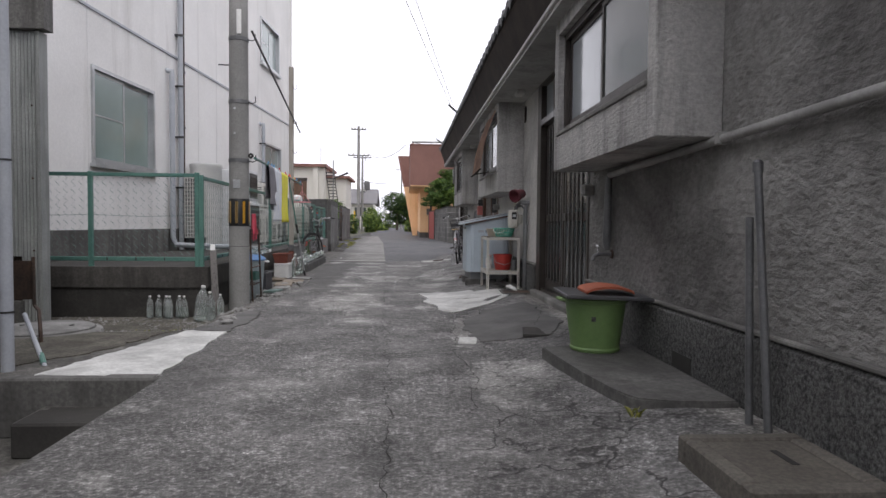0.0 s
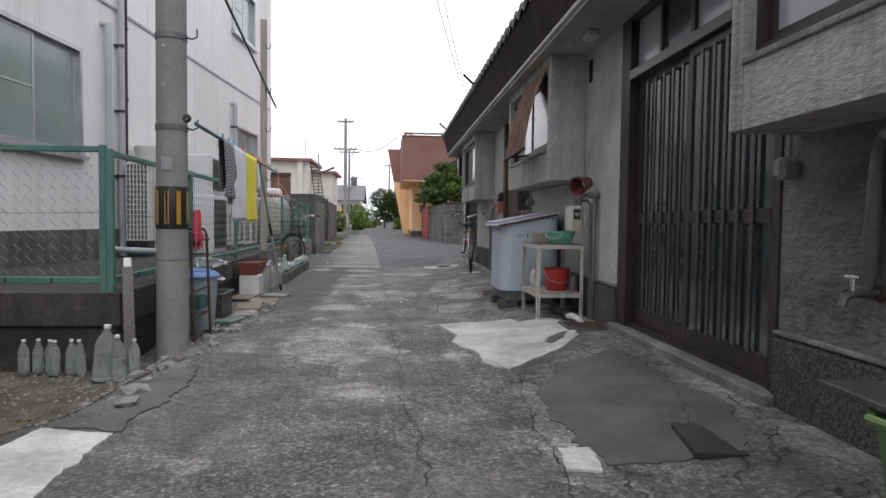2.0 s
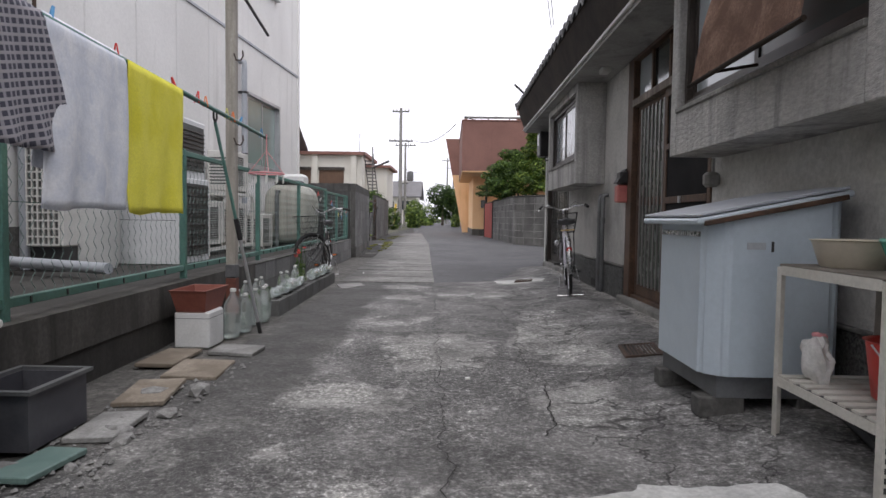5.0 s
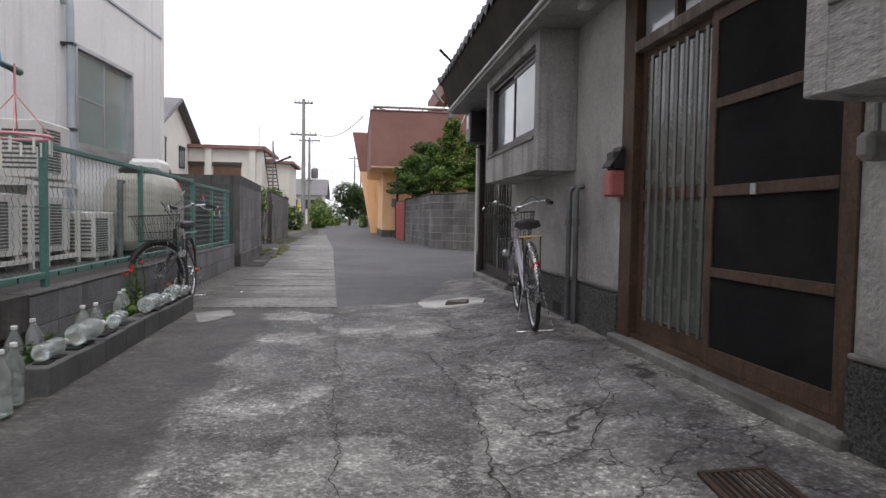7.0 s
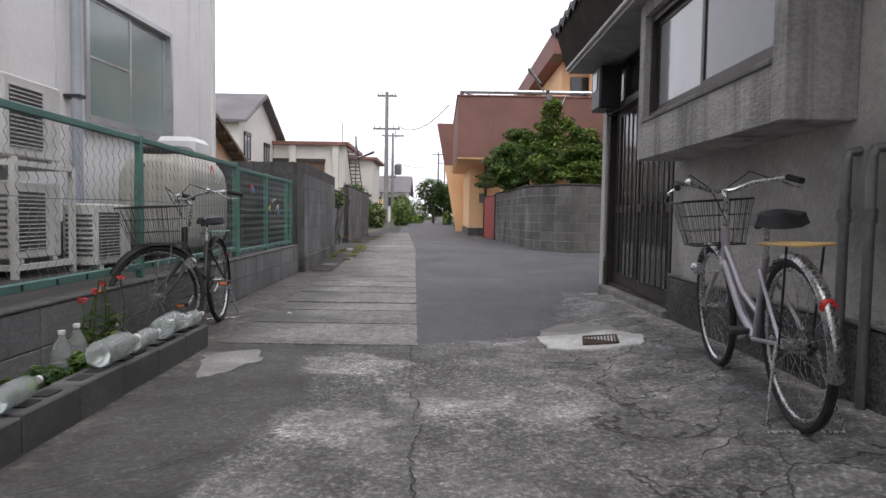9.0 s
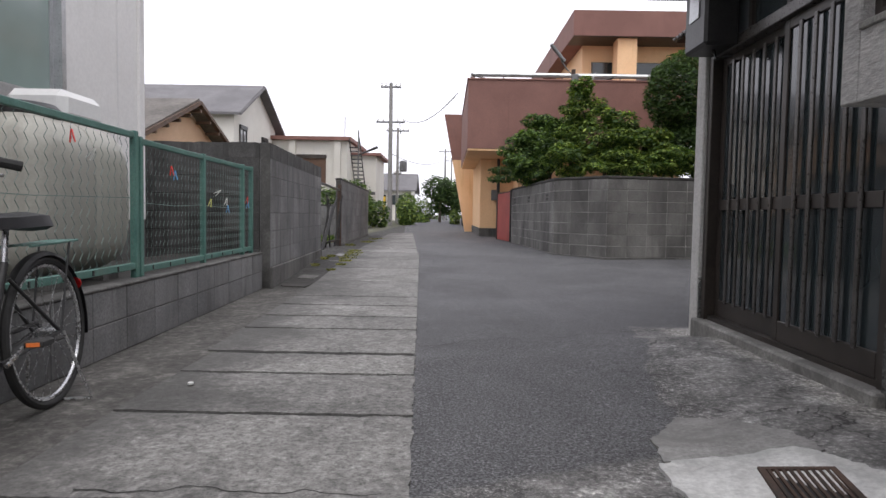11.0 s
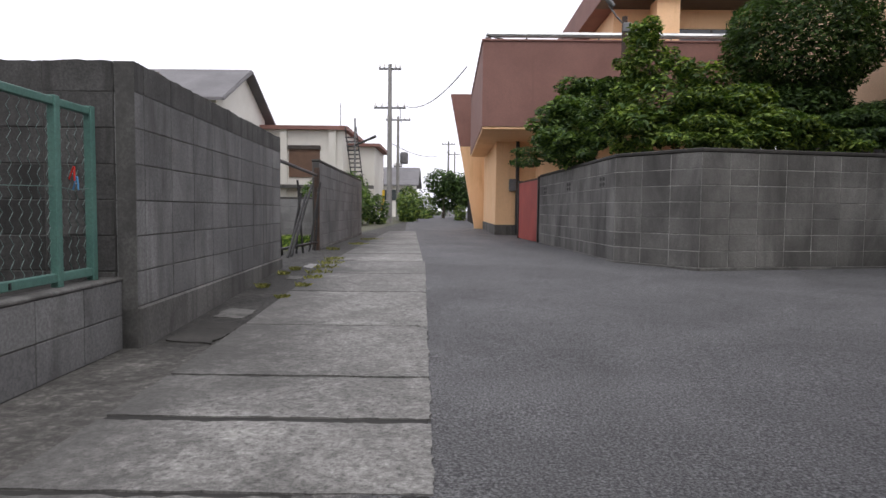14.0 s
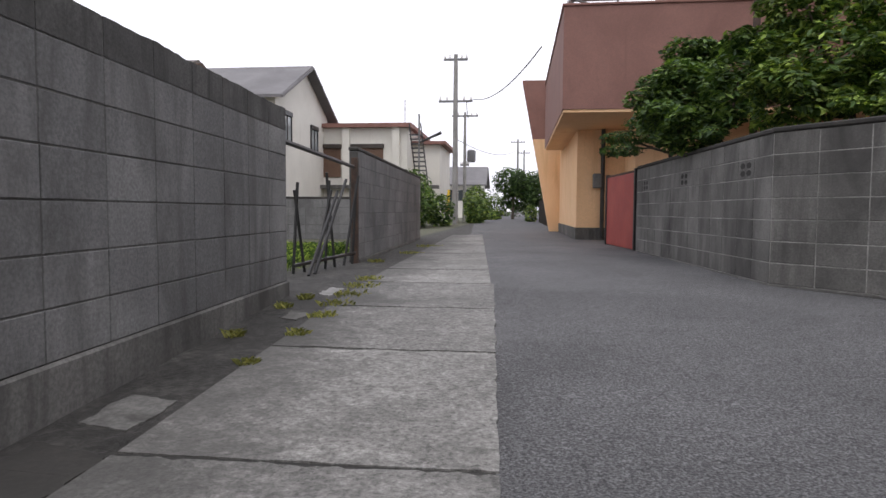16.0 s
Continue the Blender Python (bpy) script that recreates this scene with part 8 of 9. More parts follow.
# ---- patches and covers on the lane ----
def patch(name, label, outline, mat, lift=0.006, jag=0.03, seed=0, holes=None):
    """A thin poured patch with a ragged outline that follows the ground."""
    out = []
    k = len(outline)
    for i in range(k):
        a, b = Vector(outline[i]), Vector(outline[(i + 1) % k])
        n = max(3, int((b - a).length / 0.02))
        for j in range(n):
            q = a.lerp(b, j / n)
            out.append((q.x + jag * noise.noise((q.x * 5, q.y * 5, seed)) + jag * 0.6 * noise.noise((q.x * 16, q.y * 16, seed)) + jag * 0.3 * noise.noise((q.x * 45, q.y * 45, seed)), q.y + jag * noise.noise((q.x * 5, q.y * 5, seed + 7)) + jag * 0.5 * noise.noise((q.x * 19, q.y * 19, seed + 5))))
    bm = bmesh.new()
    hi = [bm.verts.new((x, y, 0)) for x, y in out]
    bm.faces.new(hi)
    bmesh.ops.triangulate(bm, faces=bm.faces[:])
    bmesh.ops.subdivide_edges(bm, edges=[e for e in bm.edges if e.calc_length() > 0.3], cuts=3)
    rim = [e for e in bm.edges if e.is_boundary]
    ext = bmesh.ops.extrude_edge_only(bm, edges=rim)
    low = {g for g in ext["geom"] if isinstance(g, bmesh.types.BMVert)}
    for v in bm.verts:
        v.co.z = ground_z(v.co.x, v.co.y) + lift + 0.007 * noise.noise((v.co.x * 1.7, v.co.y * 1.7, 0)) + 0.003 - (0.03 if v in low else 0)
    return tagged(part(name, bm, mat), label, "concrete patch", kind="structure")


M["grey_patch"] = surf("pale_grey_cement", (0.20, 0.196, 0.19), (0.31, 0.305, 0.295), 0.9, 3.0, 55, 0.18, 0.3, 0.003, stain=(0.13, 0.127, 0.122), stain_amount=0.46)
M["dark_patch"] = surf("dark_smooth_cement", (0.075, 0.073, 0.071), (0.13, 0.127, 0.123), 0.85, 2.5, 55, 0.15, 0.25, 0.003, stain=(0.18, 0.175, 0.168), stain_amount=0.35)
patch("cement_patch", "bright white fresh cement patch on the lane", [(0.16, 8.12), (0.42, 8.24), (0.83, 8.18), (0.88, 8.0), (1.14, 7.98), (1.27, 7.6), (1.16, 7.16), (1.0, 6.86), (0.68, 6.55), (0.49, 6.37), (0.40, 6.46), (0.33, 6.57), (0.36, 6.8), (0.33, 6.98), (0.21, 7.23), (0.27, 7.56)], M["white_concrete"], 0.008, 0.035, 1)
patch("cement_patch", "dark wet spot left in the cement patch", [(0.92, 7.18), (1.12, 7.34), (1.05, 7.12), (0.92, 6.98), (0.88, 7.04)], M["dark_patch"], 0.012, 0.02, 2)
patch("cement_patch", "white cement pad beside the lane", [(-1.46, 5.24), (-1.43, 4.6), (-1.425, 3.72), (-1.75, 3.73), (-2.12, 3.75), (-1.98, 4.4), (-1.78, 5.30)], M["white_concrete"], 0.008, 0.03, 3)
patch("cement_patch", "white cement round the drain grate", [(0.41, 15.28), (0.68, 15.37), (0.90, 15.36), (1.02, 15.2), (1.12, 14.98), (1.0, 14.82), (0.70, 14.80), (0.42, 14.92), (0.40, 15.1)], M["white_concrete"], 0.010, 0.04, 4)
patch("cement_patch", "older pale cement beside the drain grate", [(0.44, 15.30), (0.45, 15.5), (0.64, 15.80), (0.84, 15.71), (0.99, 15.52), (1.01, 15.3), (0.7, 15.3)], M["grey_patch"], 0.006, 0.04, 14)
patch("cement_patch", "dark smooth cement in front of the door", [(0.55, 4.8), (0.52, 5.8), (0.78, 6.35), (1.25, 6.6), (1.3, 5.2), (1.1, 4.7)], M["dark_patch"], 0.004, 0.05, 9)
patch("cement_patch", "small white cement spot", [(0.40, 4.75), (0.43, 4.98), (0.56, 4.98), (0.55, 4.72)], M["white_concrete"], 0.007, 0.02, 10)
patch("cement_patch", "dark cement smear at the lane's edge", [(-1.78, 5.35), (-1.48, 5.28), (-1.38, 5.9), (-1.45, 6.5), (-1.62, 6.5), (-1.72, 5.9)], M["dark_patch"], 0.006, 0.05, 12)
patch("cement_patch", "pale grey cement at the gutter", [(-1.6, 14.0), (-1.75, 14.55), (-1.5, 14.75), (-1.35, 14.4)], M["grey_patch"], 0.006, 0.05, 13)


def crack(points, w=0.012, seed=0):
    """A dark ragged joint lying in the surface."""
    bm = bmesh.new()
    prev = None
    pts = []
    for a, b in zip(points, points[1:]):
        a, b = Vector(a), Vector(b)
        n = max(2, int((b - a).length / 0.03))
        pts += [a.lerp(b, i / n) for i in range(n)]
    pts.append(Vector(points[-1]))
    for i, q in enumerate(pts):
        d = (pts[min(i + 1, len(pts) - 1)] - pts[max(i - 1, 0)]).normalized()
        s = Vector((-d.y, d.x))
        q = q + s * (0.05 * noise.noise((q.x * 4, q.y * 4, seed)) + 0.03 * noise.noise((q.x * 15, q.y * 15, seed)))
        ww = w * (0.35 + 0.9 * abs(noise.noise((q.x * 11, q.y * 11, seed + 3))))
        pair = [bm.verts.new((q.x + s.x * k * ww, q.y + s.y * k * ww, ground_z(q.x, q.y) + 0.0125 + 0.007 * noise.noise((q.x * 1.7, q.y * 1.7, 0)))) for k in (-1, 1)]
        if prev:
            bm.faces.new((prev[0], prev[1], pair[1], pair[0]))
        prev = pair
    return tagged(part("surface_crack", bm, M["dark"]), "dark open crack in the lane surface", "crack", kind="structure")


crack([(-0.02, 1.0), (-0.08, 3.3), (-0.20, 6.0), (-0.23, 7.2), (-0.30, 9.5), (-0.42, 13.5), (-0.5, 14.9)], 0.0042, 1)
crack([(-0.53, 17.2), (-0.11, 17.5), (0.52, 17.66), (1.09, 17.93), (1.5, 18.12)], 0.0070, 2)
crack([(0.32, 3.0), (0.42, 3.6), (0.36, 4.4), (0.40, 5.4), (0.52, 6.2), (0.42, 6.5)], 0.0050, 3)
crack([(0.42, 3.05), (0.6, 2.78), (0.9, 2.88), (1.03, 2.8)], 0.0060, 4)
crack([(0.15, 8.7), (0.28, 9.4), (0.2, 10.3), (0.30, 11.4), (0.22, 12.6)], 0.0060, 5)
crack([(0.3, 9.4), (0.7, 9.6), (0.85, 9.9)], 0.0050, 6)
crack([(0.3, 10.6), (0.65, 10.8), (0.95, 11.4), (1.2, 12.2)], 0.0050, 7)
crack([(-0.8, 9.1), (-0.2, 9.15)], 0.0040, 8)
crack([(0.5, 12.8), (0.9, 13.2), (1.0, 13.9), (0.75, 14.4)], 0.0045, 9)
crack([(-0.65, 5.35), (-0.05, 5.42)], 0.0030, 10)
crack([(-1.6, 12.6), (-0.9, 13.2), (-0.4, 13.3)], 0.0040, 11)
crack([(-1.5, 15.0), (-0.55, 15.03)], 0.0060, 12)
crack([(1.0, 5.0), (1.3, 5.9), (1.42, 7.2)], 0.0040, 13)


def grate(label, m, sx, sy):
    g = thing("drain_grate", label, "drain grate")
    g.matrix_basis = m
    part("frame", boxes((-sx, sx, -sy, -sy + 0.02, -0.03, 0.02), (-sx, sx, sy - 0.02, sy, -0.03, 0.02), (-sx, -sx + 0.02, -sy + 0.02, sy - 0.02, -0.03, 0.02), (sx - 0.02, sx, -sy + 0.02, sy - 0.02, -0.03, 0.02)), M["rust"], g)
    # shallow near-black box paints the pit's shade under the bars
    part("pit", boxes((-sx + 0.02, sx - 0.02, -sy + 0.02, sy - 0.02, -0.02, 0.009)), M["dark"], g)
    for k in range(9):
        x = -sx + 0.02 + (2 * sx - 0.04) * (k + 0.5) / 9
        part("bar", boxes((x - 0.005, x + 0.005, -sy + 0.02, sy - 0.02, 0.008, 0.018)), M["rust"], g)
    return g


grate("small black iron drain grate in white cement", pose(0.80, 15.05, ground_z(0.80, 15.05) + 0.004, 0, -6, -12), 0.12, 0.14)
grate("dark iron drain grate by the doorstep", pose(1.0, 10.25, ground_z(1.0, 10.25) - 0.008, 0, -6, -8), 0.12, 0.19)
sp = thing("steel_plate", "dark grey cover plate set in the apron", "cover plate", at=(1.02, 4.88, ground_z(1.02, 4.88)), rz=-10)
part("plate", boxes((-0.10, 0.10, -0.18, 0.18, -0.01, 0.014), bev=0.003), M["concrete_dark"], sp)

# ---- dirt margin, manhole, shed on the near left ----
patch("dirt_margin", "bare gravelly dirt in front of the platform", [(-1.85, 5.45), (-1.72, 6.2), (-1.62, 6.75), (-2.05, 6.88), (-3.3, 6.88), (-4.2, 6.88), (-4.2, 3.8), (-2.6, 3.8), (-2.15, 4.4)], M["dirt"], 0.004, 0.05, 20)
mh = thing("manhole_cover", "round pale concrete manhole cover with rim", "manhole cover", at=(-2.95, 5.35, -0.035))
part("rim", lathe(bmesh.new(), [(0.44, 0.0), (0.43, 0.035), (0.385, 0.05), (0.375, 0.03)], 36), M["grey_patch"], mh, smooth=True)
part("cover", lathe(bmesh.new(), [(0.37, 0.0), (0.37, 0.06), (0.355, 0.07), (0.0001, 0.074)], 36, cap=False), M["grey_patch"], mh, smooth=True)
for s in (-1, 1):
    # near-black discs on the cover, shade of the holes put into colour
    part("lifting_hole", lathe(bmesh.new(), [(0.02, 0.0), (0.02, 0.076)], 10, (s * 0.2, 0.05, 0)), M["dark"], mh)
ledge = thing("kerb_ledge", "dark concrete kerb ledge above the sunken area", "kerb", kind="structure")
part("kerb", boxes((-4.2, -1.42, 3.66, 3.78, -0.33, 0.012), bev=0.012), M["concrete"], ledge)
part("step", boxes((-2.02, -1.42, 3.34, 3.655, -0.33, -0.145), bev=0.012), M["concrete_dark"], ledge)
shed = thing("corrugated_shed", "grey corrugated metal shed wall with a patched hole", "shed", kind="structure")


def corrugated(x0, x1, z0, z1, y, pitch=0.032, amp=0.008):
    n = int((x1 - x0) / pitch * 4)
    vs = [(x0 + (x1 - x0) * i / n, y + amp * math.sin(2 * math.pi * i / 4), z) for z in (z0, z1) for i in range(n + 1)]
    w = n + 1
    me = bpy.data.meshes.new("corrugated_sheet")
    me.from_pydata(vs, [], [(i, i + 1, w + i + 1, w + i) for i in range(n)])
    return me


M["shed"] = surf("weathered_grey_sheet", (0.25, 0.26, 0.255), (0.34, 0.35, 0.34), 0.6, 2, 60, 0.12, 0.1, 0.001, stain=(0.15, 0.155, 0.15), stain_amount=0.42, streak=True, metal=0.2)
for x0, x1, z0, z1 in ((-6.0, -3.93, -0.2, 2.72), (-3.93, -3.72, 0.55, 2.72), (-3.72, -3.54, -0.2, 2.72)):
    me = corrugated(x0, x1, z0, z1, 6.40)
    me.materials.append(M["shed"])
    ob = new("corrugated_sheet", me)
    ob.parent = shed
    md = ob.modifiers.new("thick", "SOLIDIFY")
    md.thickness = 0.004
part("inner_board", boxes((-6.0, -3.55, 6.44, 6.5, -0.2, 2.7)), M["dark_wood"], shed)
part("end_trim", boxes((-3.55, -3.52, 6.38, 6.52, -0.15, 2.72)), M["shed"], shed)
part("hole_sill", boxes((-3.95, -3.70, 6.30, 6.40, -0.1, 0.12)), M["concrete"], shed)
part("upper_wall", boxes((-6.0, -3.45, 6.34, 6.5, 2.73, 3.4)), M["concrete"], shed, "grey upper wall above the sheets")
for z in (0.6, 1.3, 2.0):
    for x in (-3.60, -3.85, -4.1):
        part("nail", boxes((x - 0.008, x + 0.008, 6.382, 6.39, z, z + 0.016)), M["rust"], shed)
dpn = thing("downpipe", "grey-blue plastic downpipe at the lane's start", "pipe", at=(-2.36, 3.90, -0.1))
part("pipe", tube(bmesh.new(), [(0, 0, 0), (0, 0, 2.62)], 0.036, 14), M["grey_pvc"], dpn, smooth=True)
for z in (0.45, 1.35, 2.4):
    part("bracket", tube(bmesh.new(), [(0, 0, z), (0, 0, z + 0.012)], 0.040, 14), M["black_metal"], dpn)
# added wall block, mostly out of view; its height blocks sky light here
nh = thing("near_house", "added grey wall block, mostly out of view, shading the lane's start", "house", kind="structure")
part("wall", boxes((-7.0, -2.42, -6.0, 3.86, -0.4, 3.4)), M["concrete"], nh)
ls = thing("leaning_stick", "pale blue stick leaning on the ledge", "stick")
part("stick", tube(bmesh.new(), [(-2.20, 4.02, -0.03), (-2.52, 4.35, 0.28)], 0.014, 8), M["grey_pvc"], ls)
part("tape", tube(bmesh.new(), [(-2.24, 4.06, 0.01), (-2.29, 4.12, 0.06)], 0.0165, 8), M["green"], ls)
ch = thing("bent_iron_bar", "rusty bent iron bar standing by the shed", "iron bar")
part("bar", tube(bmesh.new(), [(-2.66, 4.80, -0.12), (-2.68, 4.82, 0.08), (-2.76, 4.95, 0.22), (-2.85, 5.05, 0.25), (-2.86, 5.06, 0.62)], 0.014, 8), M["rust"], ch, smooth=True)
part("plate", obox(bmesh.new(), pose(-2.94, 5.07, 0.44, 0, 0, 5), 0.14, 0.012, 0.30, 0.003), M["rust"], ch)

# ---- bottles ----
M["pet"] = clear_plastic("clear_water_bottle", (0.86, 0.90, 0.89))
M["cap_white"] = surf("white_bottle_cap", (0.62, 0.62, 0.60), (0.72, 0.72, 0.70), 0.5, 8, 60, 0.05, 0)


def bottle_mesh(name, h, r):
    return lathe(bmesh.new(), [(r * 0.75, 0), (r, 0.012), (r, h * 0.28), (r * 0.94, h * 0.30), (r * 0.94, h * 0.34), (r, h * 0.36), (r, h * 0.62), (r * 0.92, h * 0.70), (r * 0.55, h * 0.84), (r * 0.32, h * 0.90), (r * 0.32, h * 0.95)], 14)


bt = {}
for key, h, r in (("tall", 0.30, 0.046), ("slim", 0.235, 0.034), ("large", 0.36, 0.062)):
    t = thing("water_bottle", "clear plastic water bottle with white cap", "bottle", at=(0, 0, -50), group="water bottles along the wall")
    part("body", bottle_mesh("body", h, r), M["pet"], t, smooth=True)
    part("cap", lathe(bmesh.new(), [(r * 0.36, h * 0.945), (r * 0.36, h * 1.0), (r * 0.3, h * 1.005)], 14), M["cap_white"], t)
    part("water", lathe(bmesh.new(), [(r * 0.7, 0.006), (r * 0.93, 0.016), (r * 0.90, h * 0.5)], 12), clear_plastic("stale_water_" + key, (0.80, 0.86, 0.83), 0.02), t)
    bt[key] = t
    bt[key + "_used"] = False


def put_bottle(key, m):
    if not bt[key + "_used"]:
        bt[key].matrix_basis = m
        bt[key + "_used"] = True
        return bt[key]
    return copy_thing(bt[key], m)


for i, (x, d) in enumerate(((-2.66, 0), (-2.58, 0.02), (-2.49, 0), (-2.45, -0.03), (-2.37, 0.01), (-2.30, 0))):
    y = 6.78 + d
    put_bottle("slim", pose(x, y, ground_z(x, y) + 0.012, 0, 4 * math.sin(i * 3), 40 * i))
put_bottle("large", pose(-2.10, 6.62, ground_z(-2.10, 6.62) + 0.01, 0, 6, 20))
put_bottle("tall", pose(-1.98, 6.60, ground_z(-1.98, 6.60) + 0.01, 0, -3, 60))
put_bottle("slim", pose(-1.88, 6.58, ground_z(-1.88, 6.58) + 0.01, 0, 0, 60))
for i, (x, y, key) in enumerate(((-1.86, 10.74, "large"), (-1.83, 10.98, "tall"), (-1.98, 11.22, "tall"), (-1.84, 11.30, "tall"), (-1.83, 11.46, "tall"), (-2.02, 11.4, "slim"), (-1.86, 11.62, "tall"), (-2.06, 12.9, "tall"), (-2.03, 13.05, "tall"), (-2.12, 13.7, "tall"), (-2.14, 13.9, "tall"), (-2.10, 12.1, "tall"), (-2.15, 14.3, "slim"), (-2.12, 11.9, "tall"), (-2.09, 12.35, "tall"))):
    put_bottle(key, pose(x, y, ground_z(x, y) + 0.01, 3 * math.sin(i), 3 * math.cos(i * 2), 50 * i))

# concrete edging with bottles lying on it, and plants between
M["edging"] = surf("grey_concrete_edging", (0.085, 0.085, 0.085), (0.15, 0.15, 0.148), 0.9, 3, 60, 0.2, 0.35, 0.003, stain=(0.08, 0.08, 0.076), vary=0.15)
EX = lambda y: -1.86 - 0.018 * (y - 12.0)
for i in range(8):
    y = 11.80 + i * 0.385
    e = thing("edging_block", "grey hollow concrete edging block", "edging block", at=(EX(y + 0.19), y + 0.19, ground_z(-1.9, y)), rz=1.0, group="edging blocks of the planting strip")
    part("block", boxes((-0.07, 0.07, -0.188, 0.188, -0.02, 0.145 + 0.006 * math.sin(i * 5)), bev=0.006), M["edging"], e)
    # near-black boxes on the solid block imitate the shade in its cores
    part("core_hole", boxes((-0.035, 0.035, -0.12, -0.02, 0.14, 0.1535)), M["dark"], e)
    part("core_hole", boxes((-0.035, 0.035, 0.02, 0.12, 0.14, 0.1535)), M["dark"], e)
for i, y in enumerate((12.02, 12.45, 13.05, 13.75, 14.1, 14.45, 14.75)):
    put_bottle("large" if i % 2 else "tall", pose(EX(y) + 0.0, y - 0.15, 0.155 + (0.062 if i % 2 else 0.046), -88, 0, 4 * math.sin(i * 4)))
soil = part("planting_soil", prism(bmesh.new(), [(lane_x(11.7) + 0.01, 11.75), (-1.93, 11.8), (-1.99, 15.2), (lane_x(15.2) + 0.01, 15.2)], -0.02, 0.07), M["dirt"])
tagged(soil, "dark soil in the planting strip", "soil", kind="structure")
for i, (y, r, k) in enumerate(((11.95, 0.11, "leaf_dark"), (12.15, 0.13, "leaf_dark"), (12.5, 0.10, "leaf_dark"), (13.25, 0.10, "leaf"), (13.5, 0.12, "leaf_dark"), (13.75, 0.08, "leaf"))):
    pl = thing("potted_plant", "low green leafy plant in the planting strip", "plant", group="plants in the strip")
    part("stem", tube(bmesh.new(), [(-2.06, y, 0.06), (-2.06, y, 0.13)], 0.006, 5), M["bark"], pl)
    crown("leaves", pl, [(-2.06, y, 0.13, r * 0.85, r * 0.85, 0.07)], 300, 0.022 if "dark" in k else 0.03, M[k], 40 + i, 0.2)
fl = thing("flowering_plant", "tall thin plant with small red flowers", "plant")
for k in range(7):
    a = (-2.16 + 0.03 * math.sin(k * 2.3), 13.95 + 0.06 * k)
    part("stem", tube(bmesh.new(), [(a[0], a[1], 0.06), (a[0] + 0.02, a[1], 0.35), (a[0] + 0.04 * math.sin(k), a[1] + 0.02, 0.40 + 0.12 * abs(math.sin(k * 1.7)))], 0.004, 5), M["leaf"], fl)
    if k % 2 == 0:
        crown("petals", fl, [(a[0] + 0.04 * math.sin(k), a[1] + 0.02, 0.42 + 0.12 * abs(math.sin(k * 1.7)), 0.022, 0.022, 0.015)], 22, 0.014, PEG[0], 60 + k, 0.2)
crown("leaves", fl, [(-2.16, 14.15, 0.22, 0.05, 0.25, 0.14)], 200, 0.026, M["leaf"], 70, 0.2)

# ---- things between the pole and the post ----
fbx = thing("foam_box", "white polystyrene box standing at the wall", "box", at=(-1.995, 10.50, ground_z(-2.0, 10.5)))
part("box", boxes((-0.12, 0.12, -0.14, 0.14, 0, 0.25), bev=0.012), surf("polystyrene", (0.60, 0.60, 0.59), (0.70, 0.70, 0.69), 0.85, 4, 90, 0.06, 0.1), fbx)
part("lid_seam", boxes((-0.1215, 0.1215, -0.1415, 0.1415, 0.205, 0.208)), M["grey_metal"], fbx)
ppl = thing("planter_pot", "red-brown rectangular plastic planter", "planter", at=(-2.0, 10.52, ground_z(-2.0, 10.5) + 0.25))
bm = bmesh.new()
ins, outs = [], []
for z, s in ((0.0, 0.80), (0.13, 1.0), (0.15, 1.08), (0.15, 0.96), (0.03, 0.76)):
    outs.append([bm.verts.new((x * s, y * s, z)) for x, y in ((-0.12, -0.2), (0.12, -0.2), (0.12, 0.2), (-0.12, 0.2))])
for a, b in zip(outs, outs[1:]):
    for k in range(4):
        bm.faces.new((a[k], a[(k + 1) % 4], b[(k + 1) % 4], b[k]))
bm.faces.new(outs[0][::-1])
bm.faces.new(outs[-1])
part("trough", bm, surf("red_brown_plastic", (0.20, 0.062, 0.045), (0.27, 0.09, 0.065), 0.55, 4, 50, 0.08, 0.05), ppl)
bn = thing("rubbish_bin", "pale blue-grey plastic bin with blue lid", "bin", at=(-1.93, 8.05, ground_z(-1.93, 8.05)))
part("body", lathe(bmesh.new(), [(0.135, 0), (0.14, 0.01), (0.17, 0.46), (0.18, 0.465), (0.18, 0.485), (0.165, 0.485), (0.135, 0.02)], 30), surf("blue_grey_plastic", (0.30, 0.36, 0.38), (0.38, 0.44, 0.46), 0.55, 3, 40, 0.06, 0.05), bn, smooth=True)
part("lid", lathe(bmesh.new(), [(0.185, 0.478), (0.192, 0.49), (0.185, 0.505), (0.165, 0.515), (0.16, 0.525), (0.13, 0.53), (0.125, 0.545), (0.0001, 0.55)], 30, cap=False), surf("bright_blue_plastic", (0.10, 0.22, 0.46), (0.15, 0.29, 0.54), 0.45, 3, 40, 0.06, 0.03), bn, "bright blue lid", smooth=True)
part("handle", tube(bmesh.new(), [(0.19, -0.06, 0.47), (0.22, -0.04, 0.46), (0.22, 0.04, 0.46), (0.19, 0.06, 0.47)], 0.01, 6), M["cap_white"], bn)
put_bottle("tall", pose(-1.98, 8.18, ground_z(-1.93, 8.05) + 0.60, 90, 0, 75))
cr = thing("plastic_crate", "dark grey plastic crate at the wall", "crate", at=(-1.96, 8.62, ground_z(-1.96, 8.62) + 0.02))
part("tub", boxes((-0.14, 0.14, -0.19, -0.18, 0.0, 0.22), (-0.14, 0.14, 0.18, 0.19, 0.0, 0.22), (-0.14, -0.13, -0.18, 0.18, 0.0, 0.22), (0.13, 0.14, -0.18, 0.18, 0.0, 0.22), (-0.13, 0.13, -0.18, 0.18, 0.0, 0.012)), surf("dark_grey_plastic", (0.055, 0.055, 0.065), (0.085, 0.085, 0.095), 0.5, 4, 50, 0.1, 0.05), cr)
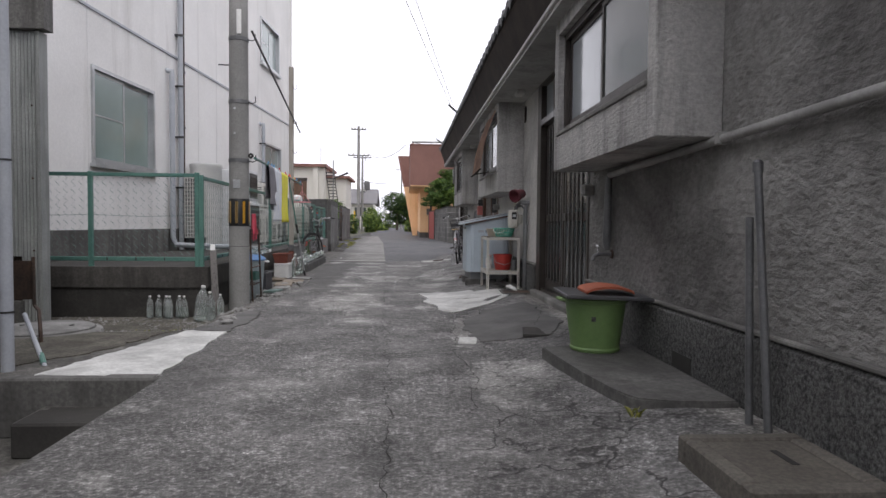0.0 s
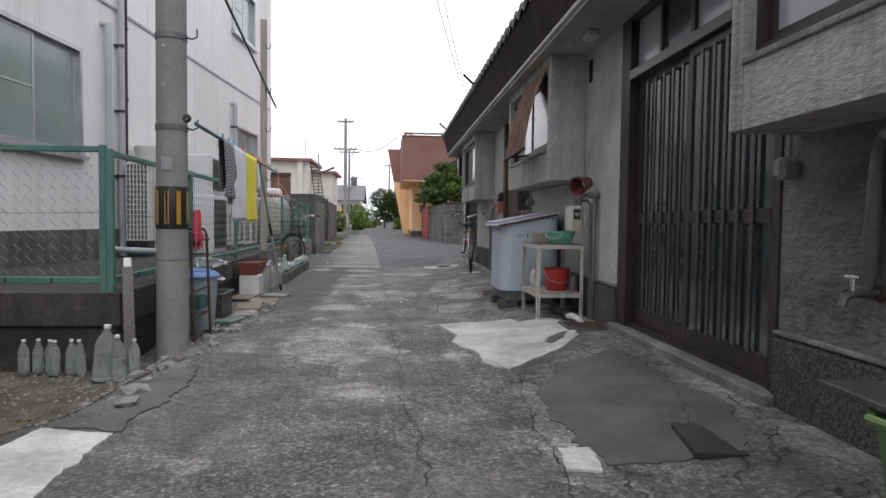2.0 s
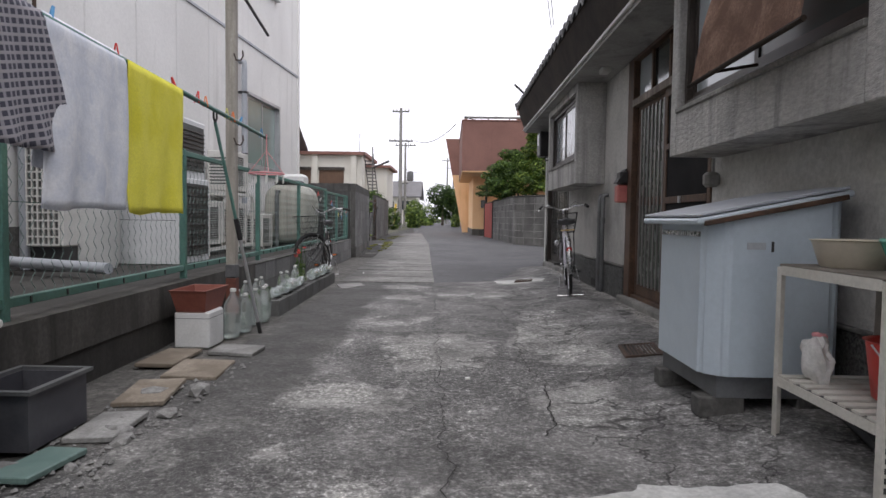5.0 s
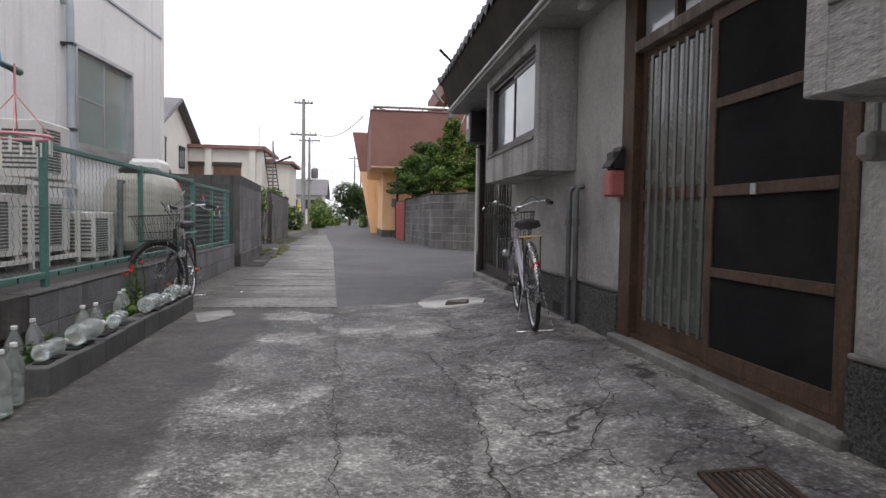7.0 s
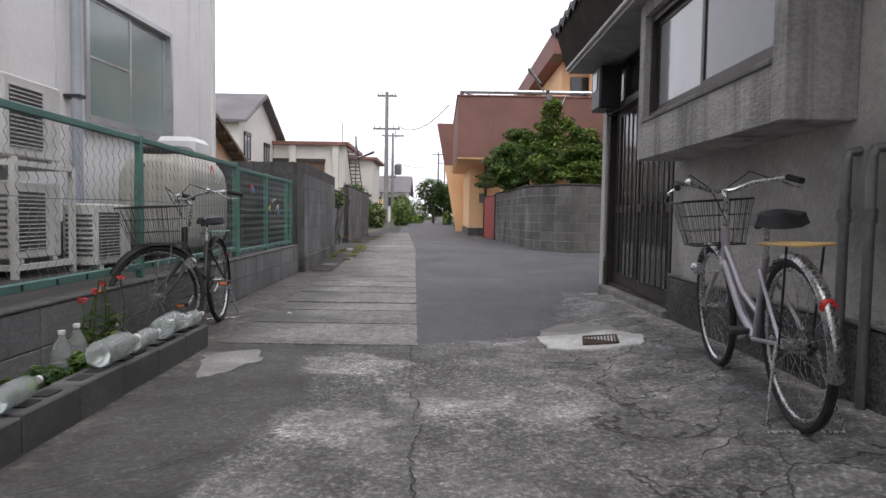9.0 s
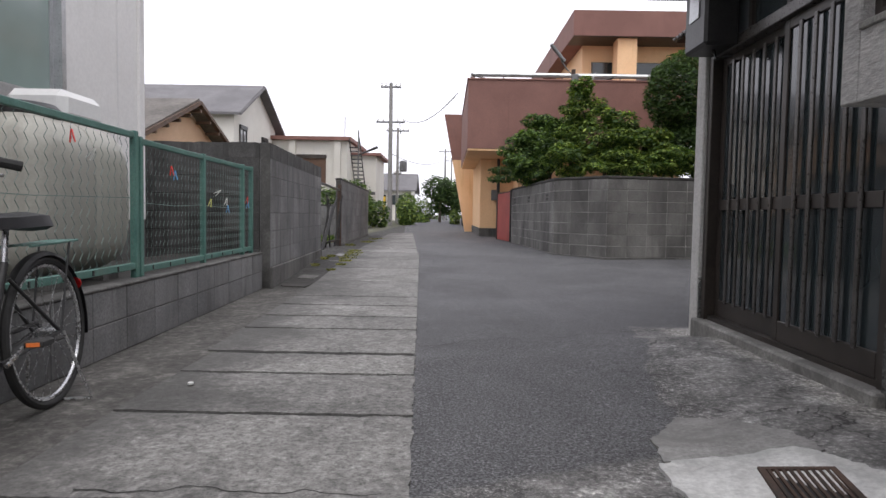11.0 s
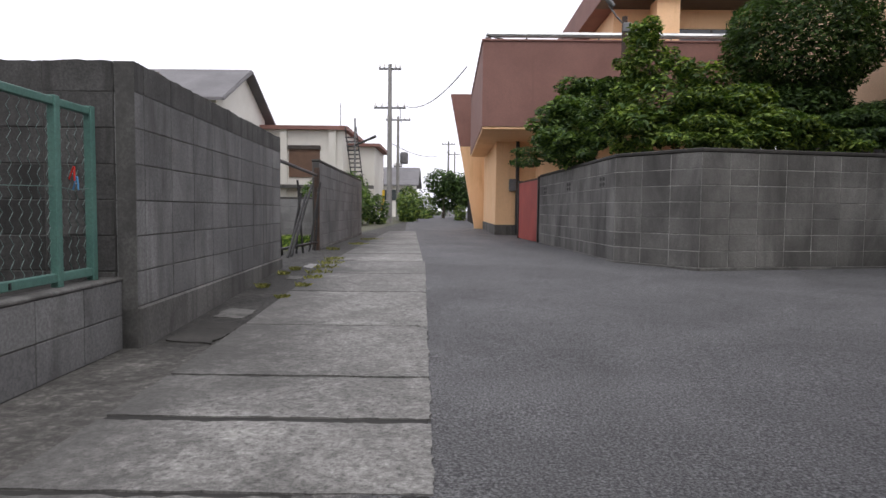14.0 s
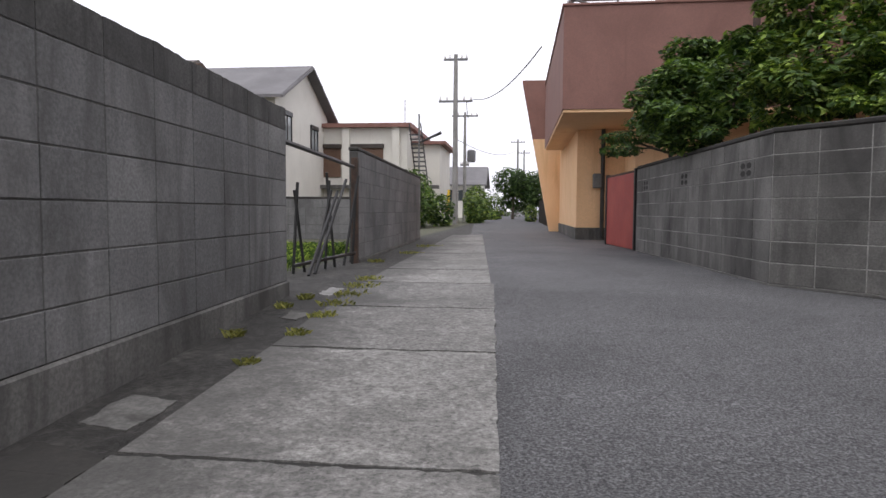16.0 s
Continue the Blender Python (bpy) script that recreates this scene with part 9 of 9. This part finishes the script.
part("rim", boxes((-0.16, 0.16, -0.21, -0.185, 0.22, 0.235), (-0.16, 0.16, 0.185, 0.21, 0.22, 0.235), (-0.16, -0.135, -0.185, 0.185, 0.22, 0.235), (0.135, 0.16, -0.185, 0.185, 0.22, 0.235)), M["grey_metal"], cr, "pale worn rim")
rk2 = thing("wire_rack", "rusty tubular rack holding baskets beside the pole", "rack", at=(-1.80, 7.5, -0.03))
for y in (-0.22, 0.20):
    part("upright_frame", tube(bmesh.new(), [(0.08, y, 0), (0.05, y, 0.84), (0.03, y, 0.88), (-0.13, y, 0.88), (-0.16, y, 0.84), (-0.16, y, 0)], 0.011, 8), M["rust"], rk2, smooth=True)
for z in (0.22, 0.42, 0.80):
    for x in (0.07, -0.16):
        part("side_bar", tube(bmesh.new(), [(x, -0.22, z), (x, 0.20, z)], 0.008, 6), M["rust"], rk2)
for k in range(10):
    x = -0.15 + 0.022 * k
    part("shelf_wire", tube(bmesh.new(), [(x, -0.22, 0.22), (x, 0.2, 0.22)], 0.003, 4), M["rust"], rk2)
wb2 = thing("wire_basket", "dark wire basket hung in the rack", "basket", at=(-1.83, 7.42, 0.66))
for f in (0, 0.5, 1.0):
    part("hoop", tube(bmesh.new(), [(-0.1, -0.14, 0.16 * f), (0.1, -0.14, 0.16 * f), (0.1, 0.14, 0.16 * f), (-0.1, 0.14, 0.16 * f), (-0.1, -0.14, 0.16 * f)], 0.004, 5), M["black_metal"], wb2)
for k in range(9):
    y = -0.14 + 0.035 * k
    part("wire", tube(bmesh.new(), [(0.1, y, 0.16), (0.1, y, 0), (-0.1, y, 0), (-0.1, y, 0.16)], 0.003, 4), M["black_metal"], wb2)
tl = thing("teal_tray", "teal plastic tray in the rack", "tray", at=(-1.83, 7.62, 0.195))
part("tray", boxes((-0.09, 0.09, -0.12, 0.12, 0.03, 0.042), (-0.09, 0.09, -0.12, -0.11, 0.042, 0.12), (-0.09, 0.09, 0.11, 0.12, 0.042, 0.12), (0.08, 0.09, -0.11, 0.11, 0.042, 0.12)), surf("dull_teal_plastic", (0.03, 0.10, 0.085), (0.05, 0.15, 0.125), 0.55, 4, 40, 0.15, 0.05), tl)


def glove(label, at, rz):
    g = thing("rubber_glove", label, "glove", at=at, rz=rz, group="gloves hung on the rack")
    bm = bmesh.new()
    tube(bm, [(0, 0, 0), (0, 0.004, -0.08), (0.0, 0, -0.16), (0.0, 0, -0.23)], [0.03, 0.036, 0.042, 0.036], 12)
    for k in range(4):
        y = -0.03 + 0.02 * k
        tube(bm, [(0, y, -0.21), (0.004, y * 1.2, -0.26), (0.008, y * 1.35, -0.31 + 0.012 * abs(k - 1.5))], [0.012, 0.0115, 0.008], 8)
    tube(bm, [(0, 0.03, -0.16), (0.004, 0.055, -0.20), (0.006, 0.06, -0.24)], [0.013, 0.012, 0.008], 8)
    for v in bm.verts:
        v.co.x *= 0.55
    part("glove", bm, surf("coral_rubber", (0.52, 0.05, 0.09), (0.62, 0.09, 0.13), 0.5, 5, 50, 0.08, 0.1), g, smooth=True)
    return g


glove("coral pink rubber glove hung by its cuff", (-1.735, 7.36, 0.99), 15)
glove("coral pink rubber glove hung by its cuff", (-1.745, 7.44, 1.0), -25)
chn = thing("steel_channel", "grey steel channel leaning beside the pole", "steel channel")
part("channel", obox(bmesh.new(), look((-2.0, 6.80, 0.22), (-2.06, 6.93, 0.62)) @ pose(0, 0, 0), 0.07, 0.03, 0.80, 0.003), M["bar_grey"], chn)
part("end_cap", obox(bmesh.new(), look((-2.0, 6.80, 0.22), (-2.06, 6.93, 0.62)) @ pose(0, 0, -0.43), 0.05, 0.035, 0.07, 0.006), M["cap_white"], chn)
# gutter boards and broken slabs
GS = [(-1.70, 9.75, 0.30, 0.42, 5, "pale_board"), (-1.66, 10.28, 0.30, 0.24, -4, "grey"), (-1.75, 9.25, 0.24, 0.40, 8, "pale_board"), (-1.68, 8.72, 0.20, 0.34, 3, "grey"), (-1.70, 8.30, 0.16, 0.30, -6, "green"), (-1.98, 10.0, 0.22, 0.5, 2, "pale_board")]
M["pale_board"] = surf("sun_bleached_board", (0.24, 0.205, 0.165), (0.34, 0.295, 0.24), 0.9, 3, 60, 0.2, 0.3, 0.002, stain=(0.15, 0.12, 0.09))
for i, (x, y, sx, sy, rz, k) in enumerate(GS):
    q = thing("gutter_cover", "loose flat board or slab laid over the gutter", "gutter cover", at=(x, y, ground_z(x, y)), rz=rz, group="loose gutter covers")
    part("board", obox(bmesh.new(), pose(0, 0, 0.012 + 0.002 * i, 1.5 * math.sin(i), 2 * math.cos(i), 0), sx, sy, 0.024, 0.004), {"pale_board": M["pale_board"], "grey": M["grey_patch"], "green": M["wire"]}[k], q)
rng = random.Random(8)
ST = []
for k in range(4):
    bm = bmesh.new()
    bmesh.ops.create_icosphere(bm, subdivisions=1, radius=0.5)
    for v in bm.verts:
        v.co *= 1 + 0.55 * noise.noise(v.co * 3 + Vector((k * 9, 0, 0)))
        v.co.z *= 0.55
    me = bpy.data.meshes.new("stone")
    bm.to_mesh(me)
    bm.free()
    me.materials.append(M["grey_patch"])
    ST.append(me)
for i in range(46):
    y = rng.uniform(5.6, 9.4)
    x = -1.52 - 0.05 * (9 - y) * 0.3 - rng.random() ** 2 * 0.3
    if (x + 1.71) ** 2 + (y - 6.72) ** 2 < 0.03:
        continue
    o = tagged(new("rubble_stone", ST[i % 4]), "broken grey concrete rubble piece", "rubble", group="rubble along the lane edge")
    s = rng.uniform(0.03, 0.11) if i % 5 else rng.uniform(0.12, 0.17)
    o.matrix_basis = Matrix.LocRotScale((x, y, ground_z(x, y) + s * 0.12), Euler((0, 0, rng.uniform(0, 6))), (s, s * rng.uniform(0.6, 1.2), s * 0.8))
# gravel scattered over the dirt
rr = np.random.RandomState(5)
vs, fs = [], []
for _ in range(2600):
    x, y = (rr.uniform(-3.6, -1.6), rr.uniform(5.3, 6.85)) if rr.rand() < 0.75 else (rr.uniform(-1.85, -1.45), rr.uniform(6.9, 10))
    s = 0.004 + 0.014 * rr.rand() ** 3
    z = ground_z(x, y) + 0.008
    i = len(vs)
    vs += [(x + s * rr.uniform(0.6, 1.2), y, z), (x, y + s * rr.uniform(0.6, 1.2), z), (x - s, y, z), (x, y - s, z), (x + s * 0.2, y, z + s * 0.9)]
    fs += [(i, i + 1, i + 4), (i + 1, i + 2, i + 4), (i + 2, i + 3, i + 4), (i + 3, i, i + 4)]
me = bpy.data.meshes.new("gravel")
me.from_pydata(vs, [], fs)
me.materials.append(M["grey_patch"])
tagged(new("gravel", me), "loose grey gravel and crumbs on the dirt", "gravel", kind="stuff")
grass_patch("small weeds at the foot of the platform", [(-2.3, 5.6, 0.1), (-2.9, 6.0, 0.12), (-3.2, 6.3, 0.1), (-2.0, 5.6, 0.08), (1.02, 2.72, 0.03), (-1.9, 14.2, 0.06)], 25, 0.04, 9, M["grass"])
# thin stones set in the gutter at the wall's foot
patch("gutter_stone", "thin pale stone plate in the gutter by the block wall", [(-2.30, 21.25), (-2.06, 21.18), (-2.02, 21.52), (-2.26, 21.56)], M["concrete"], 0.004, 0.03, 31)
patch("gutter_stone", "dark flat cement plate in the gutter by the block wall", [(-2.30, 20.50), (-1.98, 20.42), (-1.96, 20.95), (-2.28, 21.05)], M["concrete_dark"], 0.008, 0.03, 32)
patch("gutter_stone", "pale cement scraps beside the weeds", [(-2.26, 23.2), (-2.12, 23.15), (-2.12, 23.4), (-2.24, 23.45)], M["concrete"], 0.004, 0.04, 33)
patch("gutter_stone", "pale cement scraps beside the weeds", [(-2.30, 24.2), (-2.16, 24.1), (-2.16, 24.5), (-2.30, 24.6)], M["grey_patch"], 0.004, 0.04, 34)
crack([(-2.32, 20.40), (-1.98, 20.36)], 0.010, 14)
# litter: dropped lids and crumbs
for x, y in ((-1.62, 16.2), (-0.15, 9.6), (0.72, 12.05)):
    lid = thing("bottle_cap", "small dropped white bottle cap on the lane", "bottle cap", at=(x, y, ground_z(x, y) + 0.016), group="dropped caps")
    part("cap", lathe(bmesh.new(), [(0.015, 0), (0.015, 0.009), (0.012, 0.011)], 12), M["cap_white"], lid)
